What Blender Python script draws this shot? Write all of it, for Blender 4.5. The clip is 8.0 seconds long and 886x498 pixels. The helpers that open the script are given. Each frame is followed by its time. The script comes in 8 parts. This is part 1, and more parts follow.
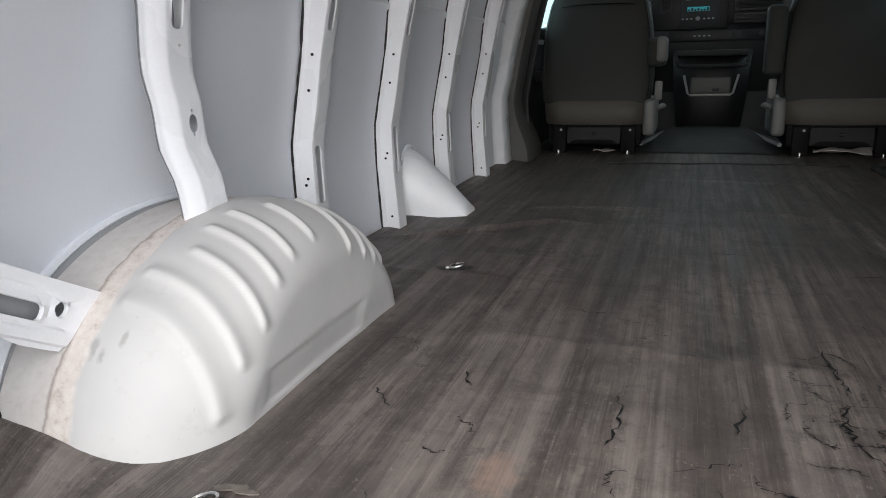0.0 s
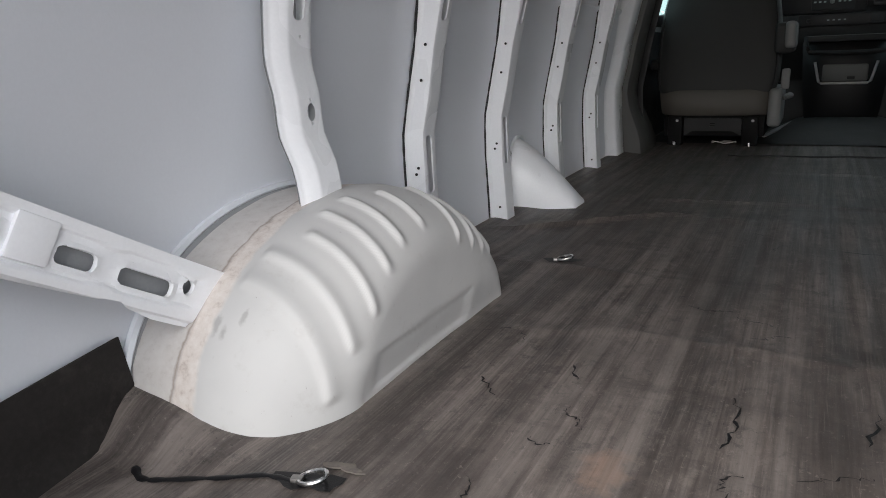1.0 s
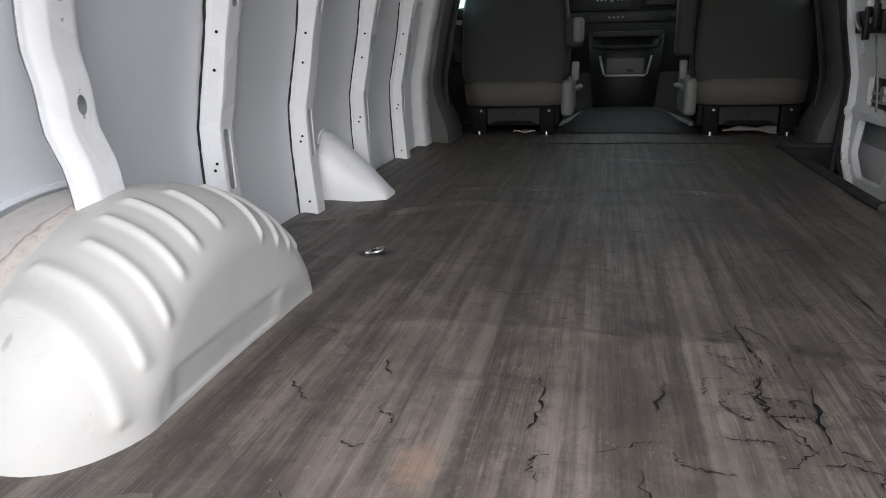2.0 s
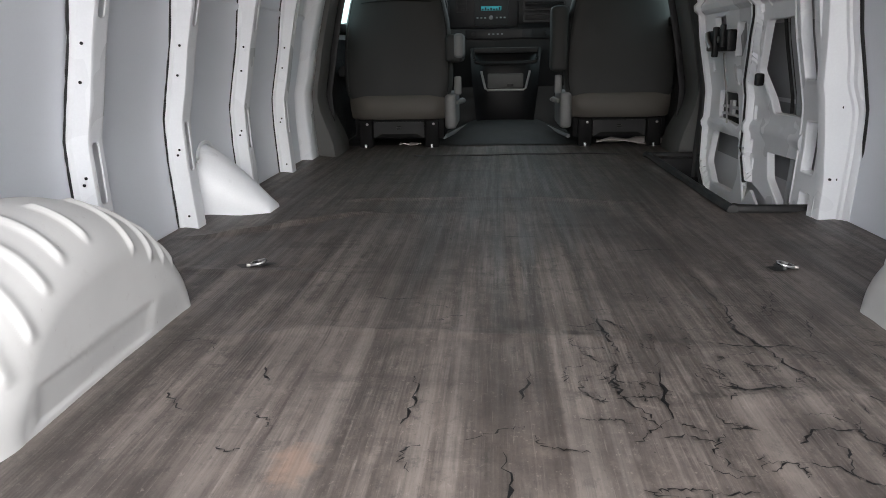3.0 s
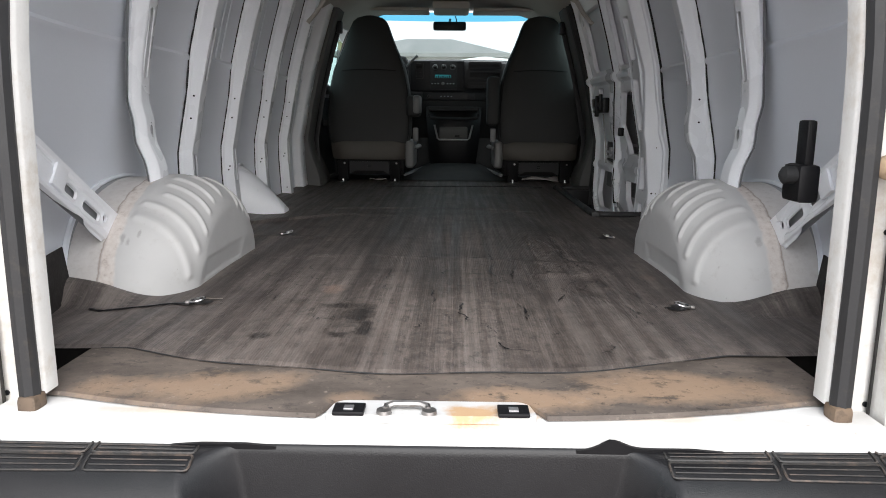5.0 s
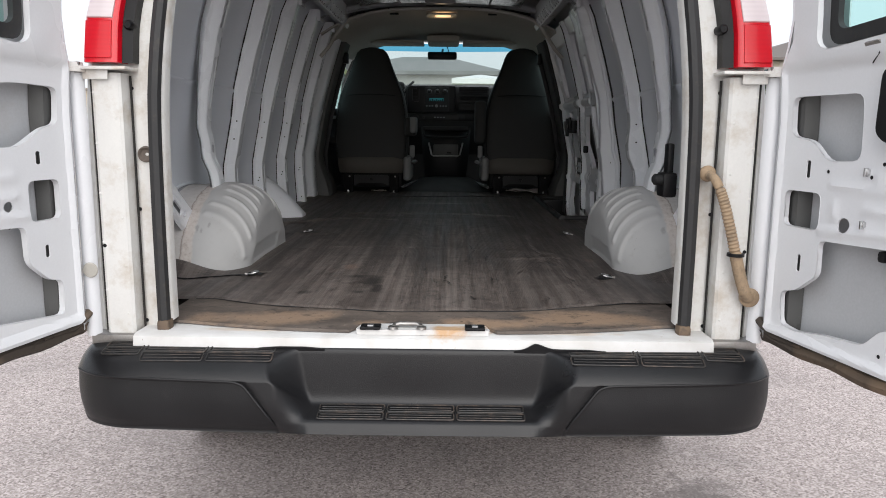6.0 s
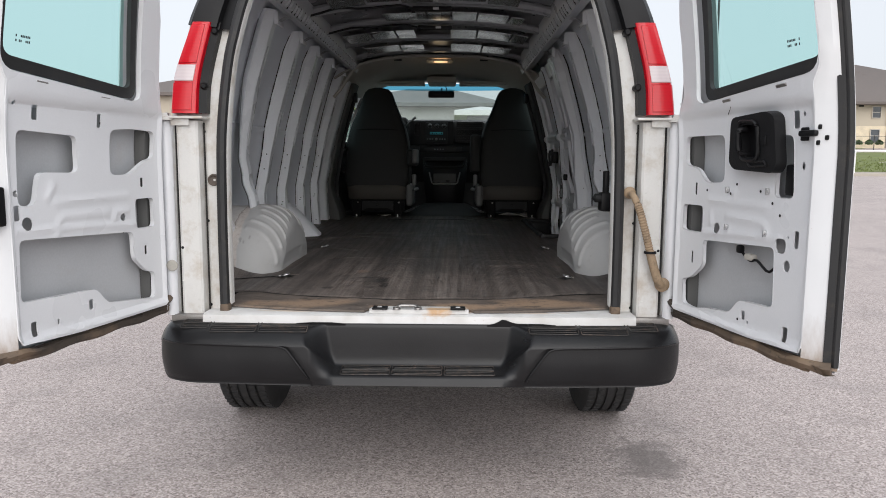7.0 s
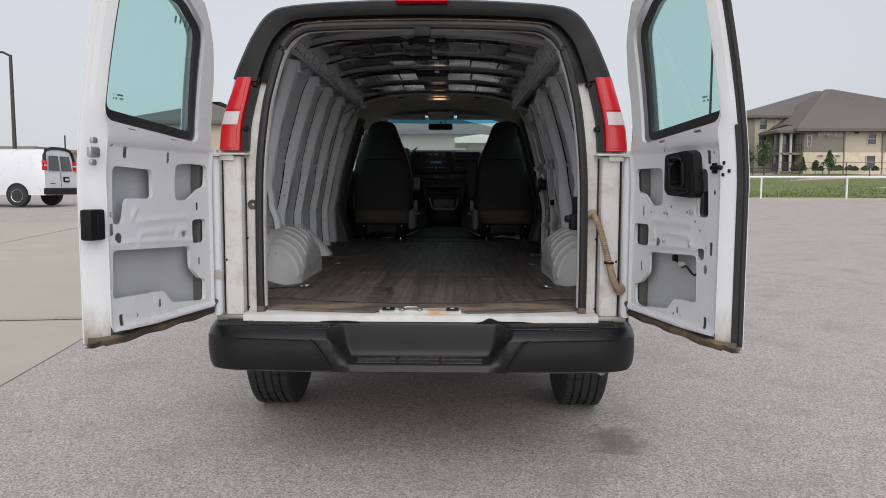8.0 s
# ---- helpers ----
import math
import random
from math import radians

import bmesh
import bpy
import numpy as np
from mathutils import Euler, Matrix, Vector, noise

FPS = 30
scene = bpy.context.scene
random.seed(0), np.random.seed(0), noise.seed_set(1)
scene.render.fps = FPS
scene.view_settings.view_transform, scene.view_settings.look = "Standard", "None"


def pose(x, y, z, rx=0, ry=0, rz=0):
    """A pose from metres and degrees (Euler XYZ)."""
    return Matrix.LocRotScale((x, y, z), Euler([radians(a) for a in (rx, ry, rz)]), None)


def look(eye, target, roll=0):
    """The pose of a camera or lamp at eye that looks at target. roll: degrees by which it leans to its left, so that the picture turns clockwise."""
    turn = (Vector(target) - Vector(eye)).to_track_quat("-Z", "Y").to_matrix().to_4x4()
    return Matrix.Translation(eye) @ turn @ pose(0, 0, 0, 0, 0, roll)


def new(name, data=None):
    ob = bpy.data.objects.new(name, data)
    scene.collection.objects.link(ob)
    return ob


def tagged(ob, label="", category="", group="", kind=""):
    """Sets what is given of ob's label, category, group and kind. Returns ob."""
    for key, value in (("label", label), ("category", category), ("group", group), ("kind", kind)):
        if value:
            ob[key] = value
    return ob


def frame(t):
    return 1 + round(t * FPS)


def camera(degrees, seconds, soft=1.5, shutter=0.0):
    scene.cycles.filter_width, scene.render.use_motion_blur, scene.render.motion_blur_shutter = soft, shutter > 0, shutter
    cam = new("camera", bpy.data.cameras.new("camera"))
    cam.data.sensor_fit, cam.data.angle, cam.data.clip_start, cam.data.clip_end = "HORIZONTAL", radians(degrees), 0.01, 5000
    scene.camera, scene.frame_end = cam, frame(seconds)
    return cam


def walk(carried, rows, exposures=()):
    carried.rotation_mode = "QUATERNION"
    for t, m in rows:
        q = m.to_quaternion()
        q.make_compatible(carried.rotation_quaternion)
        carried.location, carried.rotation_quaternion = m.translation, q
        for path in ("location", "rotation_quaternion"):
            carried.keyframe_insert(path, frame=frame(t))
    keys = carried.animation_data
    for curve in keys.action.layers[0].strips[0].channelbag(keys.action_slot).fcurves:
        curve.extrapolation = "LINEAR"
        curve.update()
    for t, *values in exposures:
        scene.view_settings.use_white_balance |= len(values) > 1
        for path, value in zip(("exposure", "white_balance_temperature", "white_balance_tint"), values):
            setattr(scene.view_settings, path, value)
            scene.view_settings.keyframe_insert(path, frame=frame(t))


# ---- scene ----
cam = camera(63.6, 8.0, soft=0.95)
PATH = [
    (0, (-0.089, -0.023, 1.212), (-0.718, 1.806, 0.702), -1.6),
    (0.5, (-0.094, -0.025, 1.205), (-1.01, 1.679, 0.698), -2.3),
    (1, (-0.097, -0.021, 1.206), (-0.994, 1.689, 0.685), -2.4),
    (1.5, (-0.096, -0.011, 1.207), (-0.797, 1.78, 0.658), -1.9),
    (2, (-0.086, 0.016, 1.203), (-0.513, 1.888, 0.643), -1.5),
    (3.3, (-0.031, -0.073, 1.195), (-0.129, 1.859, 0.686), -0.7),
    (3.5, (-0.029, -0.15, 1.191), (-0.097, 1.787, 0.699), -0.4),
    (4, (-0.038, -0.451, 1.187), (-0.064, 1.499, 0.739), 0.2),
    (4.5, (-0.004, -0.784, 1.178), (-0.028, 1.174, 0.77), 0.4),
    (4.7, (0.02, -0.934, 1.176), (-0.011, 1.027, 0.784), 0.4),
    (5.8, (0.05, -1.718, 1.194), (0.033, 0.253, 0.856), 0.6),
    (6, (0.067, -1.847, 1.202), (0.049, 0.126, 0.873), 0.5),
    (6.5, (0.069, -2.166, 1.197), (0.053, -0.187, 0.913), 0.4),
    (7, (0.119, -2.485, 1.206), (0.089, -0.5, 0.959), 0.3),
    (7.5, (0.156, -2.775, 1.218), (0.125, -0.786, 1.005), 0.4),
    (8, (0.144, -3.035, 1.212), (0.111, -1.043, 1.038), 0.2),
]
EXPOSURES = [(0, 2.28), (0.5, 2.08), (1, 1.99), (1.5, 2.12), (2.0, 2.44), (3.5, 2.74), (4.0, 2.40), (4.5, 2.32), (4.8, 2.12), (5.2, 1.58), (5.8, 1.18), (6.5, 1.05), (7, 0.86), (8, 0.47)]
walk(cam, [(t, look(eye, target, roll)) for t, eye, target, roll in PATH], EXPOSURES)

# ---- world, sun ----
world = bpy.data.worlds.new("overcast_sky")
scene.world = world
world.use_nodes = True
wn, wl = world.node_tree.nodes, world.node_tree.links
sky = wn.new("ShaderNodeTexSky")
sky.sky_type, sky.sun_disc = "NISHITA", False
sky.sun_elevation, sky.sun_rotation = radians(32), radians(172)
sky.air_density, sky.dust_density = 1.0, 1.0
grey = wn.new("ShaderNodeHueSaturation")
grey.inputs["Saturation"].default_value = 0.22
wl.new(sky.outputs[0], grey.inputs["Color"])
cloud = wn.new("ShaderNodeMix")
cloud.data_type = "RGBA"
cloud.inputs[0].default_value = 0.8
ray, up, shade = wn.new("ShaderNodeTexCoord"), wn.new("ShaderNodeSeparateXYZ"), wn.new("ShaderNodeValToRGB")
wl.new(ray.outputs["Generated"], up.inputs[0])
wl.new(up.outputs["Z"], shade.inputs[0])
shade.color_ramp.elements[0].position, shade.color_ramp.elements[0].color = 0.0, (1.72, 1.84, 2.03, 1)
shade.color_ramp.elements[1].position, shade.color_ramp.elements[1].color = 0.9, (4.15, 4.3, 4.62, 1)
wl.new(shade.outputs[0], cloud.inputs[7])
wl.new(grey.outputs[0], cloud.inputs[6])
wl.new(cloud.outputs[2], wn["Background"].inputs[0])
wn["Background"].inputs[1].default_value = 0.162
sun = new("sun", bpy.data.lights.new("sun", "SUN"))
sun.data.energy, sun.data.angle, sun.data.color = 1.2, radians(70), (1.0, 0.955, 0.92)
sun.matrix_world = look((1.4, -12, 7.5), (0, 0, 0))


# ---- materials ----
def nodes_of(name):
    m = bpy.data.materials.new(name)
    m.use_nodes = True
    return m, m.node_tree.nodes, m.node_tree.links, m.node_tree.nodes["Principled BSDF"]


def noise_node(nt, lk, scale, detail=4.0, stretch=(1, 1, 1), rough=0.55, source="Object"):
    tc, mp, nz = nt.new("ShaderNodeTexCoord"), nt.new("ShaderNodeMapping"), nt.new("ShaderNodeTexNoise")
    mp.inputs["Scale"].default_value = stretch
    nz.inputs["Scale"].default_value, nz.inputs["Detail"].default_value = scale, detail
    nz.inputs["Roughness"].default_value = rough
    lk.new(tc.outputs[source], mp.inputs[0])
    lk.new(mp.outputs[0], nz.inputs["Vector"])
    return nz.outputs["Fac"]


def ramp(nt, lk, fac, stops):
    r = nt.new("ShaderNodeValToRGB")
    while len(r.color_ramp.elements) < len(stops):
        r.color_ramp.elements.new(0.5)
    for e, (p, c) in zip(r.color_ramp.elements, stops):
        e.position, e.color = p, (c, c, c, 1) if isinstance(c, (int, float)) else (*c, 1)
    lk.new(fac, r.inputs[0])
    return r.outputs[0]


def mixc(nt, lk, fac, a, b, mode="MIX"):
    m = nt.new("ShaderNodeMix")
    m.data_type, m.blend_type = "RGBA", mode
    for sock, v in ((m.inputs[0], fac), (m.inputs[6], a), (m.inputs[7], b)):
        if isinstance(v, (int, float)):
            sock.default_value = v
        elif isinstance(v, tuple):
            sock.default_value = (*v, 1)
        else:
            lk.new(v, sock)
    return m.outputs[2]


def bumped(nt, lk, bsdf, height, strength, dist=0.002):
    b = nt.new("ShaderNodeBump")
    b.inputs["Strength"].default_value, b.inputs["Distance"].default_value = strength, dist
    lk.new(height, b.inputs["Height"])
    lk.new(b.outputs[0], bsdf.inputs["Normal"])


def scaled_by(nt, lk, sock, k):
    m = nt.new("ShaderNodeMath")
    m.operation, m.inputs[1].default_value = "MULTIPLY", k
    lk.new(sock, m.inputs[0])
    return m.outputs[0]


def mat(name, color, rough=0.5, metal=0.0, var=0.12, scale=6.0, grain=180.0, bump=0.15, dirt=None, amount=0.0, coat=0.0, spec=0.5):
    """A surface with broad and fine variation, and stains of the colour dirt."""
    m, nt, lk, b = nodes_of(name)
    broad = noise_node(nt, lk, scale, 3)
    fine = noise_node(nt, lk, grain, 3)
    dark = tuple(c * (1 - var) for c in color)
    light = tuple(min(1, c * (1 + var)) for c in color)
    col = ramp(nt, lk, broad, [(0.22, dark), (0.78, light)])
    col = mixc(nt, lk, 0.25, col, ramp(nt, lk, fine, [(0.35, dark), (0.65, light)]))
    if dirt:
        stain = ramp(nt, lk, noise_node(nt, lk, scale * 2.3, 8, rough=0.7), [(0.62 - 0.2 * amount, 0.0), (0.8 - 0.1 * amount, 1.0)])
        col = mixc(nt, lk, scaled_by(nt, lk, stain, amount), col, dirt)
    lk.new(col, b.inputs["Base Color"])
    b.inputs["Metallic"].default_value = metal
    b.inputs["Coat Weight"].default_value = coat
    b.inputs["Specular IOR Level"].default_value = spec
    b.inputs["Coat Roughness"].default_value = 0.08
    lk.new(ramp(nt, lk, broad, [(0.3, max(0.02, rough - 0.08)), (0.7, min(1, rough + 0.08))]), b.inputs["Roughness"])
    if bump:
        bumped(nt, lk, b, fine, bump)
    return m


def glass(name, tint, rough=0.0, gloss=1.0, dust=0.0):
    """Thin tinted glass: it tints what is seen through it and mirrors at a slant."""
    m = bpy.data.materials.new(name)
    m.use_nodes = True
    nt, lk = m.node_tree.nodes, m.node_tree.links
    nt.clear()
    out, mix, tr, gl, lw, fr = (nt.new("ShaderNode" + k) for k in ("OutputMaterial", "MixShader", "BsdfTransparent", "BsdfGlossy", "LayerWeight", "Math"))
    lw.inputs["Blend"].default_value = 0.5
    fr.operation, fr.inputs[1].default_value = "POWER", 4.0
    lk.new(lw.outputs["Facing"], fr.inputs[0])
    tr.inputs["Color"].default_value = (*tint, 1)
    gl.inputs["Roughness"].default_value = rough
    gl.inputs["Color"].default_value = (gloss, gloss, gloss, 1)
    lk.new(fr.outputs[0], mix.inputs[0])
    lk.new(tr.outputs[0], mix.inputs[1])
    lk.new(gl.outputs[0], mix.inputs[2])
    last = mix.outputs[0]
    if dust:
        film, veil = nt.new("ShaderNodeMixShader"), nt.new("ShaderNodeBsdfTranslucent")
        veil.inputs["Color"].default_value = (0.8, 0.8, 0.78, 1)
        lk.new(ramp(nt, lk, noise_node(nt, lk, 7, 5), [(0.3, dust * 0.6), (0.7, dust * 1.4)]), film.inputs[0])
        lk.new(last, film.inputs[1])
        lk.new(veil.outputs[0], film.inputs[2])
        last = film.outputs[0]
    lk.new(last, out.inputs[0])
    return m


def glow(name, color, strength):
    m, _, _, b = nodes_of(name)
    b.inputs["Base Color"].default_value = (*color, 1)
    b.inputs["Emission Color"].default_value = (*color, 1)
    b.inputs["Emission Strength"].default_value = strength
    return m


PAINT = mat("white_paint", (0.70, 0.71, 0.73), 0.32, var=0.04, scale=3, bump=0.04, dirt=(0.45, 0.40, 0.33), amount=0.12, coat=0.3)
# the ribs' white paint again, toned down and bluer for the walls' shade
INNER = mat("shaded_white_paint", (0.775, 0.805, 0.86), 0.36, var=0.03, scale=1.2, bump=0.06)
# lit copy of the wall paint, lighter for ribs, braces and side doors
RIBPAINT = mat("lit_white_paint", (0.85, 0.868, 0.90), 0.30, var=0.05, scale=3, bump=0.05, dirt=(0.62, 0.60, 0.57), amount=0.06)
# roof paint with the ceiling's shade put into its colour
ROOFIN = mat("shaded_roof_paint", (0.24, 0.24, 0.255), 0.30, var=0.1, scale=3, bump=0.05)
PADFOIL = mat("glossy_grey_pad", (0.80, 0.81, 0.82), 0.22, metal=0.85, var=0.08, scale=6, bump=0)
JAMB = mat("dusty_jamb_paint", (0.635, 0.63, 0.61), 0.42, var=0.07, scale=5, bump=0.06, dirt=(0.40, 0.33, 0.25), amount=0.7)
PRIMER = mat("grey_primer", (0.45, 0.46, 0.475), 0.38, var=0.12, scale=2.5, bump=0.05, dirt=(0.36, 0.28, 0.20), amount=0.2)
PRIMERDARK = mat("dull_grey_primer", (0.30, 0.31, 0.32), 0.5, var=0.12, scale=3, bump=0.05, dirt=(0.2, 0.17, 0.14), amount=0.2)
BLACK = mat("black_plastic", (0.0095, 0.0095, 0.0105), 0.42, var=0.25, scale=7, grain=400, bump=0.2, dirt=(0.034, 0.032, 0.031), amount=0.25, spec=0.28)
SATIN = mat("satin_black_plastic", (0.007, 0.007, 0.008), 0.42, var=0.2, scale=9, grain=500, bump=0.15, spec=0.22)
DARK = mat("underbody_and_gap_shade", (0.014, 0.013, 0.012), 0.8, var=0.3, scale=9, bump=0.2, dirt=(0.06, 0.045, 0.03), amount=0.4)
RUBBER = mat("black_seal_rubber", (0.018, 0.018, 0.019), 0.6, var=0.2, scale=12, bump=0.15, dirt=(0.09, 0.07, 0.05), amount=0.35)
TYRE = mat("tyre_rubber", (0.025, 0.025, 0.026), 0.75, var=0.25, scale=14, bump=0.25, dirt=(0.10, 0.09, 0.075), amount=0.4)
STEEL = mat("bright_steel", (0.6, 0.6, 0.6), 0.28, metal=1.0, var=0.12, scale=30, bump=0.1)
DULLSTEEL = mat("dull_steel", (0.32, 0.31, 0.30), 0.45, metal=1.0, var=0.2, scale=25, bump=0.2, dirt=(0.12, 0.06, 0.03), amount=0.4)
SEATCLOTH = mat("charcoal_seat_vinyl", (0.030, 0.031, 0.031), 0.62, var=0.18, scale=5, grain=500, bump=0.45, spec=0.3)
SEATTRIM = mat("grey_seat_trim", (0.075, 0.068, 0.059), 0.6, var=0.12, scale=5, grain=600, bump=0.25)
SEATSIDE = mat("pale_grey_plastic", (0.15, 0.153, 0.153), 0.5, var=0.1, scale=8, bump=0.1)
CABPLASTIC = mat("dark_grey_cab_plastic", (0.019, 0.0195, 0.0205), 0.5, var=0.15, scale=6, grain=600, bump=0.3, spec=0.2)
TRIMGREY = mat("grey_pillar_trim", (0.070, 0.070, 0.068), 0.6, var=0.1, scale=6, grain=500, bump=0.25)
HEADLINER = mat("grey_headliner_cloth", (0.52, 0.50, 0.46), 0.9, var=0.08, scale=4, grain=900, bump=0.4)
TANHOSE = mat("dusty_tan_rubber", (0.31, 0.225, 0.145), 0.75, var=0.22, scale=18, bump=0.3, dirt=(0.09, 0.075, 0.06), amount=0.7)
LATCHGREY = mat("grey_zinc", (0.48, 0.48, 0.49), 0.4, metal=0.8, var=0.15, scale=30, bump=0.1)
PAPER = mat("creased_paper", (0.62, 0.58, 0.55), 0.8, var=0.12, scale=30, bump=0.3)
PLUGDARK = mat("dark_clip", (0.11, 0.10, 0.09), 0.6, var=0.3, scale=40, bump=0.2)
PLUG = mat("grey_plug", (0.42, 0.40, 0.36), 0.6, var=0.12, scale=40, bump=0.2)
MIRRORGLASS = mat("mirror_glass", (0.8, 0.8, 0.8), 0.03, metal=1.0, var=0.01, bump=0)
TINTED = glass("green_tinted_glass", (0.56, 0.80, 0.77))
CLEAR = glass("windscreen_glass", (0.58, 0.66, 0.645), dust=0.12)
BLUEBAND = glass("blue_shade_band_glass", (0.10, 0.36, 0.50))
DOME = glow("dome_lamp_lens", (1.0, 0.66, 0.36), 0.38)
DISPLAY = glow("teal_display", (0.02, 0.30, 0.35), 0.018)
LED = glow("dash_mark_light", (0.22, 0.26, 0.26), 0.008)


def lens_mat(name, color):
    m, nt, lk, b = nodes_of(name)
    wave = nt.new("ShaderNodeTexWave")
    wave.bands_direction = "Z"
    wave.inputs["Scale"].default_value = 28
    tc = nt.new("ShaderNodeTexCoord")
    lk.new(tc.outputs["Object"], wave.inputs["Vector"])
    lk.new(ramp(nt, lk, wave.outputs["Fac"], [(0.0, tuple(c * 0.95 for c in color)), (1.0, color)]), b.inputs["Base Color"])
    b.inputs["Roughness"].default_value, b.inputs["Coat Weight"].default_value = 0.28, 0.12
    b.inputs["Subsurface Weight"].default_value = 0.0
    bumped(nt, lk, b, wave.outputs["Fac"], 0.06, 0.001)
    return m


REDLENS = lens_mat("red_lens", (0.56, 0.001, 0.012))
WHITELENS = lens_mat("clear_lens", (0.66, 0.59, 0.60))


def stain_mask(nt, lk, cx, cy, rx, ry, power, grain=40.0):
    """A ragged stain round one spot of the floor or ground."""
    tc, mp, ln, ad = nt.new("ShaderNodeTexCoord"), nt.new("ShaderNodeMapping"), nt.new("ShaderNodeVectorMath"), nt.new("ShaderNodeMath")
    mp.inputs["Location"].default_value = (-cx / rx, -cy / ry, 0)
    mp.inputs["Scale"].default_value = (1 / rx, 1 / ry, 0)
    lk.new(tc.outputs["Object"], mp.inputs[0])
    ln.operation = "LENGTH"
    lk.new(mp.outputs[0], ln.inputs[0])
    ad.operation, ad.inputs[1].default_value = "MULTIPLY_ADD", 2.2
    lk.new(noise_node(nt, lk, grain, 6, rough=0.7), ad.inputs[0])
    lk.new(ln.outputs["Value"], ad.inputs[2])
    return ramp(nt, lk, scaled_by(nt, lk, ad.outputs[0], 0.4), [(0.62, power), (0.86, 0.0)])


TAN, OILY = (0.185, 0.135, 0.108), (0.014, 0.0125, 0.012)
FLOOR_STAINS = [(-0.297, 0.77, 0.035, 0.06, TAN, 0.6), (-0.195, 0.52, 0.042, 0.11, OILY, 0.9), (-0.25, 0.60, 0.05, 0.03, OILY, 0.85), (-0.165, 0.40, 0.025, 0.07, OILY, 0.85), (-0.22, 0.345, 0.028, 0.022, OILY, 0.8),
                (-0.39, 0.335, 0.026, 0.032, OILY, 0.8), (0.0, 1.27, 0.05, 0.045, OILY, 0.6), (0.11, 1.225, 0.035, 0.015, OILY, 0.8), (-0.10, 2.3, 0.5, 0.05, OILY, 0.4), (0.62, 0.95, 0.03, 0.04, TAN, 0.3)]


def floor_material():
    """Worn ribbed rubber: fine ribs and streaks along the van, grey scuffs, tan dust, dark stains."""
    m, nt, lk, b = nodes_of("ribbed_rubber_mat")
    tc = nt.new("ShaderNodeTexCoord")
    rib = nt.new("ShaderNodeTexWave")
    rib.bands_direction = "X"
    rib.inputs["Scale"].default_value = 55.0
    rib.inputs["Distortion"].default_value = 0.3
    lk.new(tc.outputs["Object"], rib.inputs["Vector"])
    line = noise_node(nt, lk, 1.0, 4, (190, 5.0, 1), 0.65)
    band = noise_node(nt, lk, 1.0, 4, (38, 1.6, 1), 0.65)
    stripe = noise_node(nt, lk, 1.0, 3, (27, 0.35, 1), 0.55)
    streak = noise_node(nt, lk, 1.0, 6, (64, 16.0, 1), 0.75)
    broad = noise_node(nt, lk, 1.0, 7, (4.2, 3.0, 1), 0.65)
    cloud = noise_node(nt, lk, 1.0, 6, (11, 7.5, 1), 0.7)
    cross = noise_node(nt, lk, 1.0, 6, (2.2, 9.0, 1), 0.65)
    speck = noise_node(nt, lk, 130, 5, (1, 0.7, 1), 0.8)
    mottle = noise_node(nt, lk, 34, 7, (1, 0.7, 1), 0.78)
    col = ramp(nt, lk, stripe, [(0.34, (0.054, 0.048, 0.045)), (0.50, (0.079, 0.070, 0.066)), (0.64, (0.115, 0.104, 0.098))])
    col = mixc(nt, lk, ramp(nt, lk, band, [(0.34, 0.45), (0.48, 0.0)]), col, (0.036, 0.031, 0.030))
    col = mixc(nt, lk, ramp(nt, lk, band, [(0.54, 0.0), (0.66, 0.55)]), col, (0.128, 0.116, 0.110))
    worn = ramp(nt, lk, cloud, [(0.40, 0.15), (0.62, 1.0)])
    pale = nt.new("ShaderNodeMath")
    pale.operation = "MULTIPLY"
    lk.new(ramp(nt, lk, line, [(0.53, 0.0), (0.62, 0.42)]), pale.inputs[0])
    lk.new(worn, pale.inputs[1])
    col = mixc(nt, lk, pale.outputs[0], col, (0.190, 0.174, 0.166))
    col = mixc(nt, lk, ramp(nt, lk, line, [(0.35, 0.42), (0.45, 0.0)]), col, (0.026, 0.023, 0.022))
    col = mixc(nt, lk, ramp(nt, lk, streak, [(0.56, 0.0), (0.70, 0.5)]), col, (0.150, 0.136, 0.129))
    col = mixc(nt, lk, ramp(nt, lk, mottle, [(0.36, 0.7), (0.46, 0.0)]), col, (0.027, 0.0265, 0.0255))
    col = mixc(nt, lk, ramp(nt, lk, mottle, [(0.54, 0.0), (0.66, 0.65)]), col, (0.150, 0.135, 0.128))
    col = mixc(nt, lk, ramp(nt, lk, broad, [(0.36, 0.85), (0.55, 0.0)]), col, (0.040, 0.0345, 0.033))
    col = mixc(nt, lk, ramp(nt, lk, cloud, [(0.34, 0.55), (0.48, 0.0)]), col, (0.032, 0.028, 0.027))
    col = mixc(nt, lk, ramp(nt, lk, cross, [(0.30, 0.7), (0.43, 0.0)]), col, (0.026, 0.023, 0.022))
    col = mixc(nt, lk, ramp(nt, lk, speck, [(0.59, 0.0), (0.70, 0.6)]), col, (0.21, 0.19, 0.18))
    col = mixc(nt, lk, ramp(nt, lk, speck, [(0.28, 0.9), (0.37, 0.0)]), col, (0.010, 0.009, 0.009))
    patch = broad
    dust = nt.new("ShaderNodeMath")
    dust.operation = "MULTIPLY"
    lk.new(stain_mask(nt, lk, 0.0, 0.15, 0.85, 0.75, 0.36, 9.0), dust.inputs[0])
    lk.new(ramp(nt, lk, mottle, [(0.40, 0.25), (0.60, 1.0)]), dust.inputs[1])
    col = mixc(nt, lk, dust.outputs[0], col, (0.150, 0.130, 0.115))
    for cx, cy, rx, ry, tone, power in FLOOR_STAINS:
        col = mixc(nt, lk, stain_mask(nt, lk, cx, cy, rx, ry, power), col, tone)
